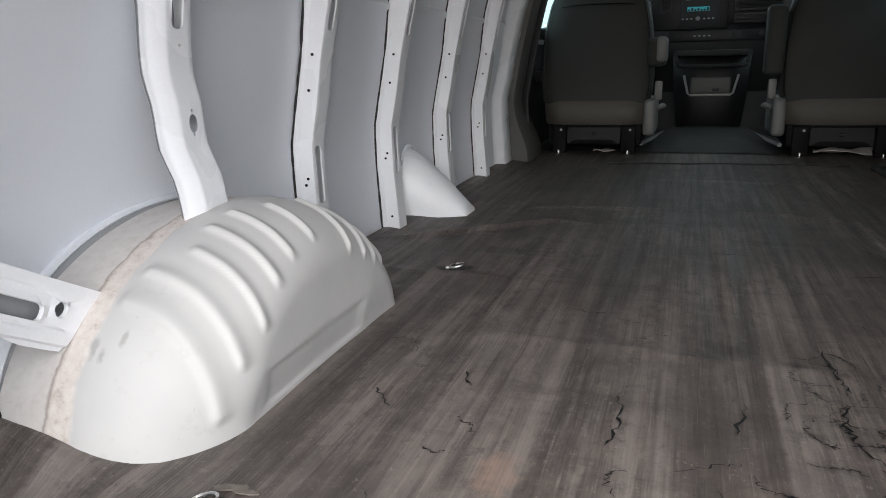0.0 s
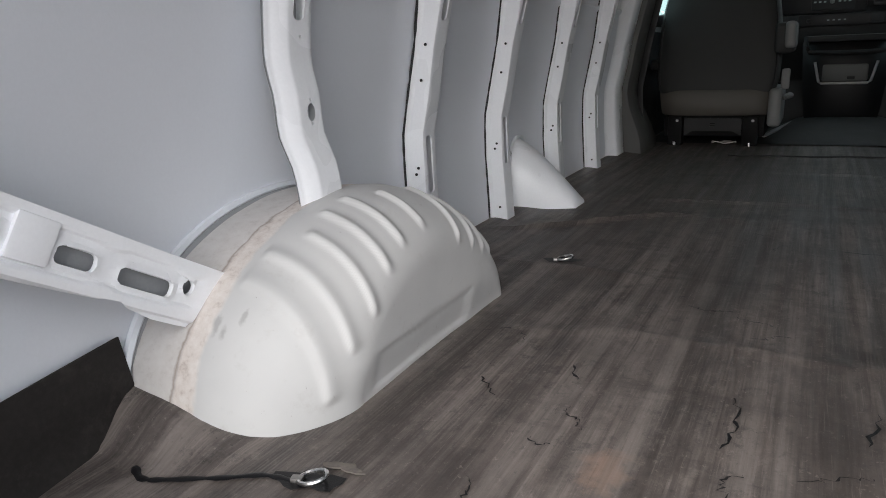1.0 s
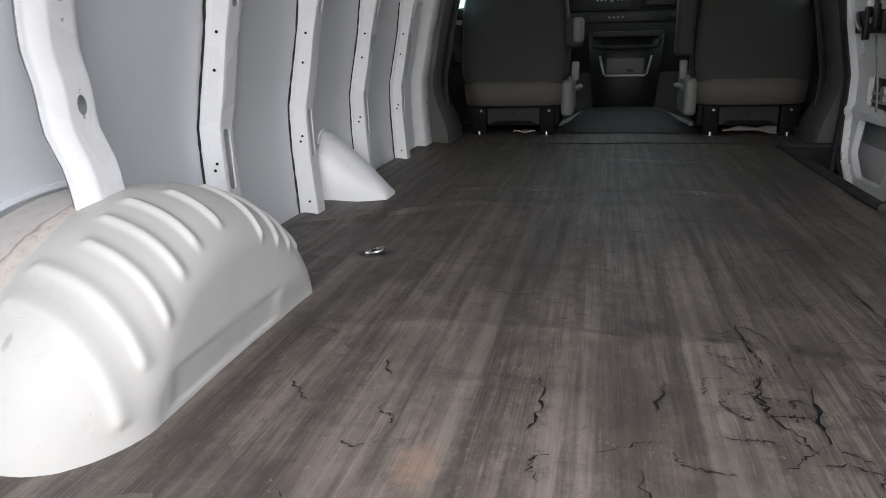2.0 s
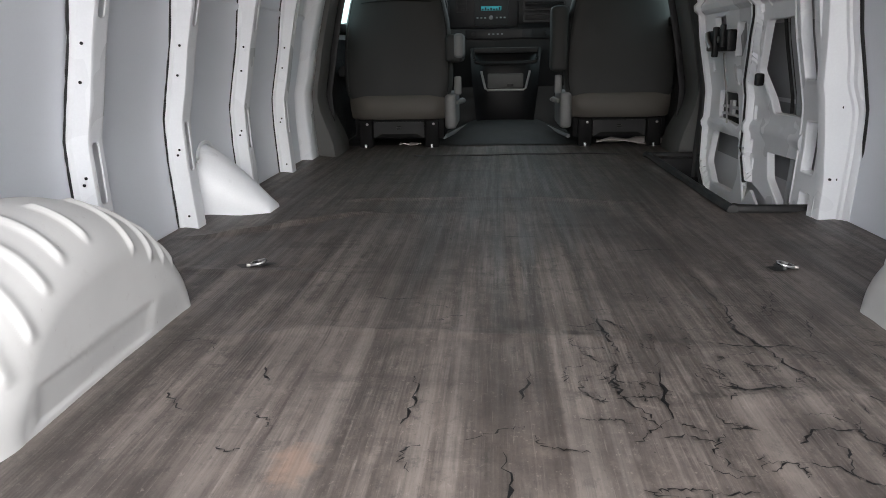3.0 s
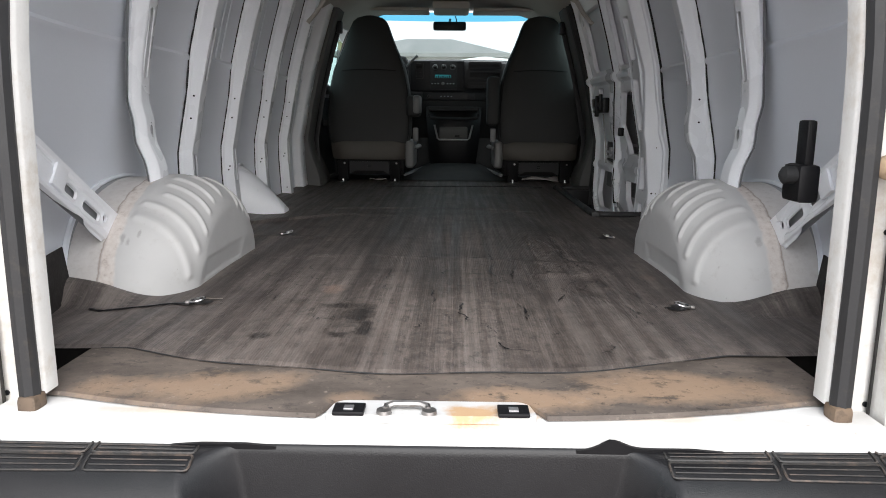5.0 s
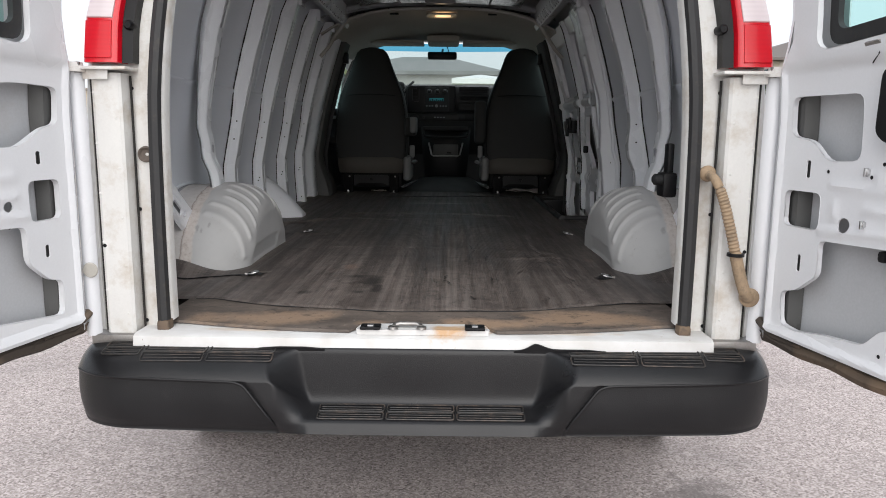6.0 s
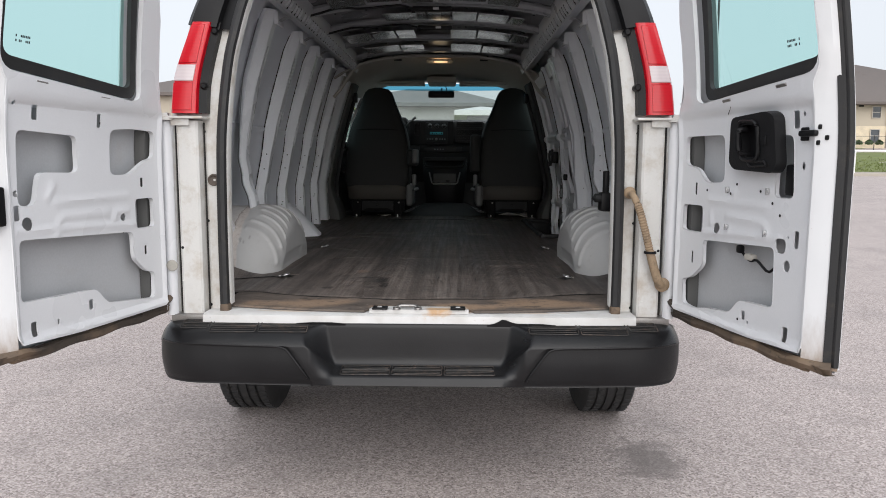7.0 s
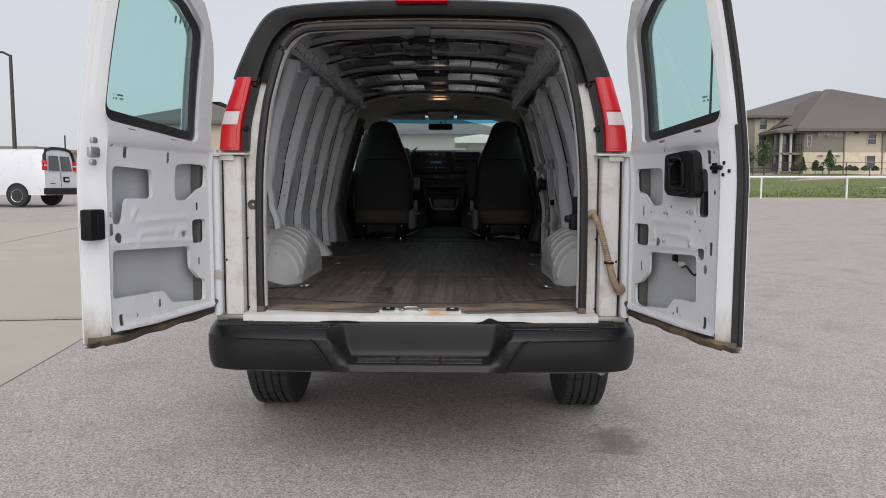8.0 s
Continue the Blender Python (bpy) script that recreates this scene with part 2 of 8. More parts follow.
    # moulded ribs of the mat, each worn to its own tone
    sepx, cell, pick = nt.new("ShaderNodeSeparateXYZ"), nt.new("ShaderNodeMath"), nt.new("ShaderNodeTexWhiteNoise")
    lk.new(tc.outputs["Object"], sepx.inputs[0])
    cell.operation, cell.inputs[1].default_value = "SNAP", 0.0115
    lk.new(sepx.outputs["X"], cell.inputs[0])
    pick.noise_dimensions = "1D"
    lk.new(cell.outputs[0], pick.inputs["W"])
    tone = ramp(nt, lk, pick.outputs["Value"], [(0.0, 0.80), (0.5, 0.98), (0.85, 1.12), (1.0, 1.28)])
    where = ramp(nt, lk, noise_node(nt, lk, 1.0, 5, (9, 2.4, 1), 0.65), [(0.38, 0.15), (0.62, 0.9)])
    col = mixc(nt, lk, where, col, mixc(nt, lk, 1.0, col, tone, "MULTIPLY"))
    scratch = noise_node(nt, lk, 1.0, 5, (420, 9.0, 1), 0.7)
    col = mixc(nt, lk, ramp(nt, lk, scratch, [(0.60, 0.0), (0.67, 0.38)]), col, (0.195, 0.179, 0.171))
    col = mixc(nt, lk, ramp(nt, lk, scratch, [(0.32, 0.42), (0.40, 0.0)]), col, (0.024, 0.022, 0.021))
    col = mixc(nt, lk, 1.0, col, ramp(nt, lk, stripe, [(0.36, 0.90), (0.50, 0.98), (0.60, 1.0)]), "MULTIPLY")
    col = mixc(nt, lk, ramp(nt, lk, stripe, [(0.53, 0.0), (0.66, 0.22)]), col, (0.150, 0.142, 0.133))
    col = mixc(nt, lk, 1.0, col, (1.26, 1.19, 1.145), "MULTIPLY")
    lk.new(col, b.inputs["Base Color"])
    gloss = mixc(nt, lk, 0.55, ramp(nt, lk, patch, [(0.3, 0.40), (0.7, 0.66)]), ramp(nt, lk, stripe, [(0.40, 0.42), (0.60, 0.72)]))
    gloss = mixc(nt, lk, 0.35, gloss, ramp(nt, lk, band, [(0.40, 0.75), (0.60, 0.42)]))
    b.inputs["Specular IOR Level"].default_value = 0.5
    lk.new(gloss, b.inputs["Roughness"])
    hgt = nt.new("ShaderNodeMath")
    hgt.operation = "ADD"
    lk.new(rib.outputs["Fac"], hgt.inputs[0])
    lk.new(speck, hgt.inputs[1])
    bumped(nt, lk, b, hgt.outputs[0], 0.3, 0.0009)
    return m


def dusty_material(name, rubber, dust, lo, hi):
    m, nt, lk, b = nodes_of(name)
    a = noise_node(nt, lk, 3.4, 4, (1.0, 1.6, 1), 0.5)
    f = noise_node(nt, lk, 60, 5)
    col = mixc(nt, lk, ramp(nt, lk, a, [(lo, 0.0), (hi, 1.0)]), rubber, dust)
    col = mixc(nt, lk, ramp(nt, lk, f, [(0.30, 0.5), (0.45, 0.0)]), col, tuple(c * 0.45 for c in rubber))
    lk.new(col, b.inputs["Base Color"])
    b.inputs["Roughness"].default_value = 0.75
    bumped(nt, lk, b, f, 0.3)
    return m


def wheelhouse_material():
    """White paint with a tan band of old seam sealer and a few scuffs."""
    m, nt, lk, b = nodes_of("wheelhouse_paint")
    tc, sep = nt.new("ShaderNodeTexCoord"), nt.new("ShaderNodeSeparateXYZ")
    lk.new(tc.outputs["Object"], sep.inputs[0])
    ab = nt.new("ShaderNodeMath")
    ab.operation = "ABSOLUTE"
    lk.new(sep.outputs["X"], ab.inputs[0])
    wob = noise_node(nt, lk, 30, 4)
    add = nt.new("ShaderNodeMath")
    add.operation = "MULTIPLY_ADD"
    add.inputs[1].default_value, add.inputs[2].default_value = 0.018, -0.009
    lk.new(wob, add.inputs[0])
    tot = nt.new("ShaderNodeMath")
    tot.operation = "ADD"
    lk.new(ab.outputs[0], tot.inputs[0])
    lk.new(add.outputs[0], tot.inputs[1])
    band = ramp(nt, lk, tot.outputs[0], [(0.840, 0.0), (0.848, 0.75), (0.876, 0.85), (0.886, 0.42), (0.940, 0.30)])
    seam = ramp(nt, lk, tot.outputs[0], [(0.8785, 0.0), (0.8805, 0.9), (0.8825, 0.9), (0.8845, 0.0)])
    base = ramp(nt, lk, noise_node(nt, lk, 5, 5), [(0.3, (0.48, 0.48, 0.48)), (0.7, (0.54, 0.54, 0.535))])
    base = mixc(nt, lk, ramp(nt, lk, noise_node(nt, lk, 16, 7, rough=0.75), [(0.58, 0.0), (0.70, 0.5)]), base, (0.42, 0.41, 0.40))
    base = mixc(nt, lk, ramp(nt, lk, noise_node(nt, lk, 70, 6, (1, 1, 0.35), 0.8), [(0.66, 0.0), (0.71, 0.9)]), base, (0.22, 0.20, 0.19))
    for cx, cy, rx, ry in ((-0.838, 0.682, 0.008, 0.012), (-0.822, 0.676, 0.006, 0.008), (-0.80, 0.70, 0.006, 0.01), (0.83, 0.69, 0.010, 0.012)):
        base = mixc(nt, lk, stain_mask(nt, lk, cx, cy, rx, ry, 0.55, 60.0), base, (0.27, 0.26, 0.255))
    tan = ramp(nt, lk, noise_node(nt, lk, 55, 6, rough=0.7), [(0.32, (0.44, 0.37, 0.325)), (0.45, (0.62, 0.555, 0.51)), (0.65, (0.70, 0.65, 0.61))])
    col = mixc(nt, lk, band, base, tan)
    col = mixc(nt, lk, scaled_by(nt, lk, seam, 0.8), col, (0.17, 0.12, 0.09))
    lk.new(col, b.inputs["Base Color"])
    lk.new(ramp(nt, lk, band, [(0.0, 0.55), (1.0, 0.80)]), b.inputs["Roughness"])
    b.inputs["Specular IOR Level"].default_value = 0.25
    rough = nt.new("ShaderNodeMath")
    rough.operation = "MULTIPLY"
    lk.new(noise_node(nt, lk, 90, 4), rough.inputs[0])
    lk.new(band, rough.inputs[1])
    bumped(nt, lk, b, rough.outputs[0], 0.5, 0.003)
    return m


MATRUBBER = floor_material()
UPSTAND = mat("black_mat_rubber", (0.024, 0.0215, 0.0205), 0.7, var=0.35, scale=9, grain=120, bump=0.4, dirt=(0.075, 0.066, 0.062), amount=0.5, spec=0.2)


def threshold_material():
    """Grey-brown worn rubber with soft patches of orange dust and dark scuffs."""
    m, nt, lk, b = nodes_of("dusty_rubber")
    f = noise_node(nt, lk, 55, 6, rough=0.7)
    w = noise_node(nt, lk, 7, 6, (1, 2.0, 1), rough=0.65)
    col = ramp(nt, lk, w, [(0.30, (0.070, 0.057, 0.048)), (0.50, (0.112, 0.091, 0.077)), (0.70, (0.158, 0.128, 0.107))])
    for cx, cy, rx, ry, p in ((-0.42, 0.06, 0.20, 0.075, 0.7), (0.17, 0.02, 0.15, 0.055, 0.85), (0.44, 0.08, 0.20, 0.085, 0.8), (-0.15, 0.02, 0.05, 0.03, 0.5)):
        col = mixc(nt, lk, stain_mask(nt, lk, cx, cy, rx, ry, p, 6.0), col, (0.315, 0.215, 0.142))
    col = mixc(nt, lk, ramp(nt, lk, noise_node(nt, lk, 13, 6, (1, 1.6, 1), 0.7), [(0.32, 0.8), (0.44, 0.0)]), col, (0.040, 0.035, 0.032))
    col = mixc(nt, lk, ramp(nt, lk, f, [(0.32, 0.75), (0.42, 0.0)]), col, (0.03, 0.026, 0.023))
    col = mixc(nt, lk, ramp(nt, lk, f, [(0.60, 0.0), (0.72, 0.6)]), col, (0.30, 0.25, 0.21))
    lk.new(col, b.inputs["Base Color"])
    b.inputs["Roughness"].default_value = 0.75
    bumped(nt, lk, b, f, 0.5)
    return m


def sill_material():
    """White paint, chipped to rust along the edge, with tan dust."""
    m, nt, lk, b = nodes_of("rust_marked_sill_paint")
    f = noise_node(nt, lk, 45, 7, rough=0.75)
    w = noise_node(nt, lk, 9, 5, (1, 2, 1))
    col = ramp(nt, lk, w, [(0.35, (0.54, 0.53, 0.51)), (0.6, (0.63, 0.63, 0.625))])
    for cx, cy, rx, ry, p in ((0.068, -0.048, 0.062, 0.036, 0.95), (0.16, -0.03, 0.03, 0.02, 0.6), (-0.45, -0.02, 0.12, 0.02, 0.4), (0.40, -0.03, 0.14, 0.02, 0.35)):
        col = mixc(nt, lk, stain_mask(nt, lk, cx, cy, rx, ry, p, 18.0), col, (0.52, 0.335, 0.185))
    col = mixc(nt, lk, ramp(nt, lk, f, [(0.64, 0.0), (0.72, 0.7)]), col, (0.36, 0.27, 0.20))
    col = mixc(nt, lk, ramp(nt, lk, f, [(0.25, 0.9), (0.30, 0.0)]), col, (0.12, 0.08, 0.06))
    lk.new(col, b.inputs["Base Color"])
    b.inputs["Roughness"].default_value = 0.45
    bumped(nt, lk, b, f, 0.2)
    return m


DUSTRUBBER = threshold_material()
SILLPAINT = sill_material()
EDGEDIRT = dusty_material("muddy_door_edge", (0.055, 0.043, 0.034), (0.21, 0.145, 0.095), 0.45, 0.68)
WHPAINT = wheelhouse_material()


def edge_material():
    """White paint with brown run-down dirt in the lowest hand's width."""
    m, nt, lk, b = nodes_of("door_edge_paint")
    tc, sep = nt.new("ShaderNodeTexCoord"), nt.new("ShaderNodeSeparateXYZ")
    lk.new(tc.outputs["Object"], sep.inputs[0])
    mud = nt.new("ShaderNodeMath")
    mud.operation = "MULTIPLY_ADD"
    mud.inputs[1].default_value = 0.16
    lk.new(noise_node(nt, lk, 1.0, 6, (26, 26, 9), 0.7), mud.inputs[0])
    lk.new(sep.outputs["Z"], mud.inputs[2])
    base = ramp(nt, lk, noise_node(nt, lk, 4, 5), [(0.3, (0.63, 0.64, 0.655)), (0.7, (0.69, 0.70, 0.71))])
    fine = noise_node(nt, lk, 60, 6, rough=0.75)
    base = mixc(nt, lk, ramp(nt, lk, fine, [(0.64, 0.0), (0.72, 0.5)]), base, (0.45, 0.38, 0.30))
    col = mixc(nt, lk, ramp(nt, lk, mud.outputs[0], [(0.775, 0.92), (0.83, 0.35), (0.90, 0.0)]), base, (0.25, 0.17, 0.11))
    lk.new(col, b.inputs["Base Color"])
    b.inputs["Roughness"].default_value = 0.4
    bumped(nt, lk, b, fine, 0.1)
    return m


EDGEPAINT = edge_material()


def asphalt():
    m, nt, lk, b = nodes_of("pale_gravelly_asphalt")
    vor = nt.new("ShaderNodeTexVoronoi")
    vor.inputs["Scale"].default_value = 150
    tc = nt.new("ShaderNodeTexCoord")
    lk.new(tc.outputs["Object"], vor.inputs["Vector"])
    broad = noise_node(nt, lk, 0.7, 6)
    grit = noise_node(nt, lk, 130, 4, rough=0.7)
    col = ramp(nt, lk, broad, [(0.3, (0.395, 0.330, 0.308)), (0.7, (0.482, 0.404, 0.378))])
    sep = nt.new("ShaderNodeSeparateColor")
    lk.new(vor.outputs["Color"], sep.inputs[0])
    col = mixc(nt, lk, 0.7, col, ramp(nt, lk, sep.outputs[0], [(0.0, (0.07, 0.061, 0.056)), (0.12, (0.23, 0.201, 0.187)), (0.55, (0.385, 0.338, 0.326)), (1.0, (0.66, 0.60, 0.58))]))
    col = mixc(nt, lk, ramp(nt, lk, noise_node(nt, lk, 2.1, 6, rough=0.6), [(0.50, 0.0), (0.72, 0.40)]), col, (0.21, 0.188, 0.180))
    col = mixc(nt, lk, stain_mask(nt, lk, 0.92, 0.30, 0.17, 0.24, 0.75, 14.0), col, (0.16, 0.143, 0.136))
    lk.new(col, b.inputs["Base Color"])
    b.inputs["Roughness"].default_value = 0.9
    bumped(nt, lk, b, grit, 0.6, 0.004)
    return m


ASPHALT = asphalt()
CONCRETE = mat("pale_concrete", (0.42, 0.378, 0.322), 0.85, var=0.10, scale=0.9, grain=90, bump=0.3, dirt=(0.25, 0.23, 0.21), amount=0.35)
GRASS = mat("rough_grass", (0.135, 0.165, 0.045), 0.9, var=0.45, scale=0.8, grain=9, bump=0.5, dirt=(0.20, 0.18, 0.09), amount=0.5)
STUCCO = mat("beige_stucco", (0.46, 0.405, 0.325), 0.9, var=0.06, scale=0.6, grain=20, bump=0.2)
TAUPE = mat("taupe_siding", (0.23, 0.205, 0.18), 0.85, var=0.07, scale=0.8, grain=20, bump=0.2)
PALEWALL = mat("pale_grey_siding", (0.42, 0.42, 0.405), 0.9, var=0.06, scale=0.6, grain=20, bump=0.2)
STONE = mat("cream_limestone", (0.64, 0.55, 0.41), 0.9, var=0.2, scale=1.6, grain=12, bump=0.4)
GREYWALL = mat("grey_siding", (0.26, 0.265, 0.26), 0.9, var=0.08, scale=0.6, grain=20, bump=0.2)
WHITEROOF = mat("white_sheet_roof", (0.8, 0.81, 0.8), 0.6, var=0.04, scale=1.5, grain=12, bump=0.1)
PALEROOF = mat("pale_green_grey_roof", (0.15, 0.162, 0.158), 0.9, var=0.1, scale=0.8, grain=8, bump=0.2)
SHINGLE = mat("brown_shingle", (0.145, 0.125, 0.115), 0.9, var=0.14, scale=1.5, grain=8, bump=0.4)
FENCEWHITE = mat("fence_white_paint", (0.74, 0.74, 0.72), 0.5, var=0.06, scale=3, bump=0.05)
WINDARK = mat("dark_window_glass", (0.07, 0.08, 0.09), 0.12, var=0.3, scale=0.8, bump=0)
WINFRAME = mat("pale_window_frame", (0.50, 0.46, 0.41), 0.6, var=0.05, scale=3, bump=0)
POLE = mat("dark_bronze_pole", (0.035, 0.034, 0.034), 0.5, var=0.15, scale=4, bump=0.05)
LEAF = mat("green_leaf", (0.055, 0.095, 0.035), 0.7, var=0.4, scale=3, grain=30, bump=0.2)
BARK = mat("grey_bark", (0.12, 0.09, 0.07), 0.9, var=0.25, scale=8, bump=0.5)


# ---- mesh helpers ----
def smooth(bm, deg=35):
    for f in bm.faces:
        f.smooth = True
    for e in bm.edges:
        if len(e.link_faces) == 2 and e.calc_face_angle(0) > radians(deg):
            e.smooth = False


def part(name, bm, material, parent, label="", sharp=35):
    """Links a bmesh as one mesh under a thing or a part (None: at top level)."""
    bmesh.ops.recalc_face_normals(bm, faces=bm.faces[:])
    if sharp:
        smooth(bm, sharp)
    me = bpy.data.meshes.new(name)
    bm.to_mesh(me)
    bm.free()
    me.materials.append(material)
    ob = new(name, me)
    if parent:
        ob.parent = parent
    if label:
        ob["label"] = label
    return ob


def thing(name, label, category, at=(0, 0, 0), group="", kind=""):
    ob = new(name)
    ob.location = at
    ob.empty_display_size = 0.1
    return tagged(ob, label, category, group, kind)


def box(x0, x1, y0, y1, z0, z1, r=0.006, seg=2, bm=None):
    bm = bm or bmesh.new()
    vs = bmesh.ops.create_cube(bm, size=1)["verts"]
    for v in vs:
        v.co = ((x0 + x1) / 2 + v.co.x * (x1 - x0), (y0 + y1) / 2 + v.co.y * (y1 - y0), (z0 + z1) / 2 + v.co.z * (z1 - z0))
    if r:
        es = list({e for v in vs for e in v.link_edges})
        bmesh.ops.bevel(bm, geom=es, offset=min(r, 0.45 * min(x1 - x0, y1 - y0, z1 - z0)), segments=seg, profile=0.6, affect="EDGES")
    return bm


def lathe(profile, n=24, axis="X", at=(0, 0, 0), bm=None):
    """Turns (offset along the axis, radius) pairs round the axis."""
    bm = bm or bmesh.new()
    rings = []
    for a, r in profile:
        ring = []
        for i in range(n):
            c, s = math.cos(2 * math.pi * i / n) * r, math.sin(2 * math.pi * i / n) * r
            p = {"X": (a, c, s), "Y": (c, a, s), "Z": (c, s, a)}[axis]
            ring.append(bm.verts.new((p[0] + at[0], p[1] + at[1], p[2] + at[2])))
        rings.append(ring)
    for r0, r1 in zip(rings, rings[1:]):
        for i in range(n):
            bm.faces.new((r0[i], r0[(i + 1) % n], r1[(i + 1) % n], r1[i]))
    for ring in (rings[0], rings[-1]):
        if profile[0][1] > 1e-6:
            bm.faces.new(ring)
    return bm


def loft(rows, closed=False, caps=False, bm=None):
    """A skin over rows of points, all of one length."""
    bm = bm or bmesh.new()
    vs = [[bm.verts.new(p) for p in row] for row in rows]
    n = len(rows[0])
    for a, b in zip(vs, vs[1:]):
        for i in range(n if closed else n - 1):
            bm.faces.new((a[i], a[(i + 1) % n], b[(i + 1) % n], b[i]))
    if caps:
        bm.faces.new(vs[0])
        bm.faces.new(vs[-1])
    return bm


def shell(bm, thick):
    """Gives a sheet its thickness, on the side away from its normals."""
    bmesh.ops.recalc_face_normals(bm, faces=bm.faces[:])
    bm.normal_update()
    faces, rim = bm.faces[:], [e for e in bm.edges if e.is_boundary]
    twin = {v: bm.verts.new(v.co - v.normal * thick) for v in bm.verts[:]}
    for f in faces:
        bm.faces.new([twin[v] for v in reversed(f.verts)])
    for e in rim:
        a, b = e.verts
        bm.faces.new((a, b, twin[b], twin[a]))
    return bm


def tube(points, r, n=8, closed=False, bm=None, flat=1.0):
    bm = bm or bmesh.new()
    pts = [Vector(p) for p in points]
    rows = []
    m = len(pts)
    for i, p in enumerate(pts):
        d = (pts[(i + 1) % m] - pts[i - 1]) if closed else (pts[min(i + 1, m - 1)] - pts[max(i - 1, 0)])
        d.normalize()
        up = Vector((0, 0, 1)) if abs(d.z) < 0.9 else Vector((0, 1, 0))
        a = d.cross(up).normalized()
        b = a.cross(d)
        rr = r[i] if isinstance(r, (list, tuple)) else r
        rows.append([p + a * rr * math.cos(2 * math.pi * k / n) + b * rr * flat * math.sin(2 * math.pi * k / n) for k in range(n)])
    if closed:
        rows.append(rows[0])
        loft(rows, True, False, bm)
        bmesh.ops.remove_doubles(bm, verts=bm.verts[:], dist=1e-6)
    else:
        loft(rows, True, True, bm)
    return bm


def rounded(pts, r=0.02, n=3):
    """A polygon with its corners rounded."""
    out, m = [], len(pts)
    for i in range(m):
        p, a, b = Vector(pts[i]), Vector(pts[i - 1]), Vector(pts[(i + 1) % m])
        rr = min(r, 0.45 * (a - p).length, 0.45 * (b - p).length)
        s, e = p + (a - p).normalized() * rr, p + (b - p).normalized() * rr
        for k in range(n + 1):
            t = k / n
            out.append(tuple(s * (1 - t) ** 2 + p * 2 * t * (1 - t) + e * t ** 2))
    return out


def rect(a0, b0, a1, b1, r=0.015, n=3):
    return rounded([(a0, b0), (a1, b0), (a1, b1), (a0, b1)], r, n)


def disc(a, b, ra, rb=None, n=12):
    rb = rb or ra
    return [(a + ra * math.cos(2 * math.pi * i / n), b + rb * math.sin(2 * math.pi * i / n)) for i in range(n)]


def plate(outline, holes, place, thick=0.004, cuts=(), bm=None, across=()):
    """A sheet cut to an outline with holes in it, laid by place(a, b) into the room."""
    own = bmesh.new()
    for loop in (outline, *holes):
        vs = [own.verts.new((p[0], p[1], 0)) for p in loop]
        for i in range(len(vs)):
            own.edges.new((vs[i], vs[(i + 1) % len(vs)]))
    bmesh.ops.triangle_fill(own, use_beauty=True, use_dissolve=False, edges=own.edges[:])
    for c in cuts:
        bmesh.ops.bisect_plane(own, geom=own.verts[:] + own.edges[:] + own.faces[:], plane_co=(0, c, 0), plane_no=(0, 1, 0))
    for c in across:
        bmesh.ops.bisect_plane(own, geom=own.verts[:] + own.edges[:] + own.faces[:], plane_co=(c, 0, 0), plane_no=(1, 0, 0))
    for v in own.verts:
        v.co = place(v.co.x, v.co.y)
    if thick:
        shell(own, thick)
    if bm is None:
        return own
    me = bpy.data.meshes.new("tmp")
    own.to_mesh(me)
    own.free()
    bm.from_mesh(me)
    bpy.data.meshes.remove(me)
    return bm


def interp(x, xs, ys):
    return float(np.interp(x, xs, ys))


def step(x, a, b):
    t = min(1, max(0, (x - a) / (b - a)))
    return t * t * (3 - 2 * t)


# ---- ground ----
FLOOR = 0.695


def ground_z(y):
    return 0.02 * max(0, y - 1.0) * step(y, 1, 6) + 0.028 * max(0, y - 37)


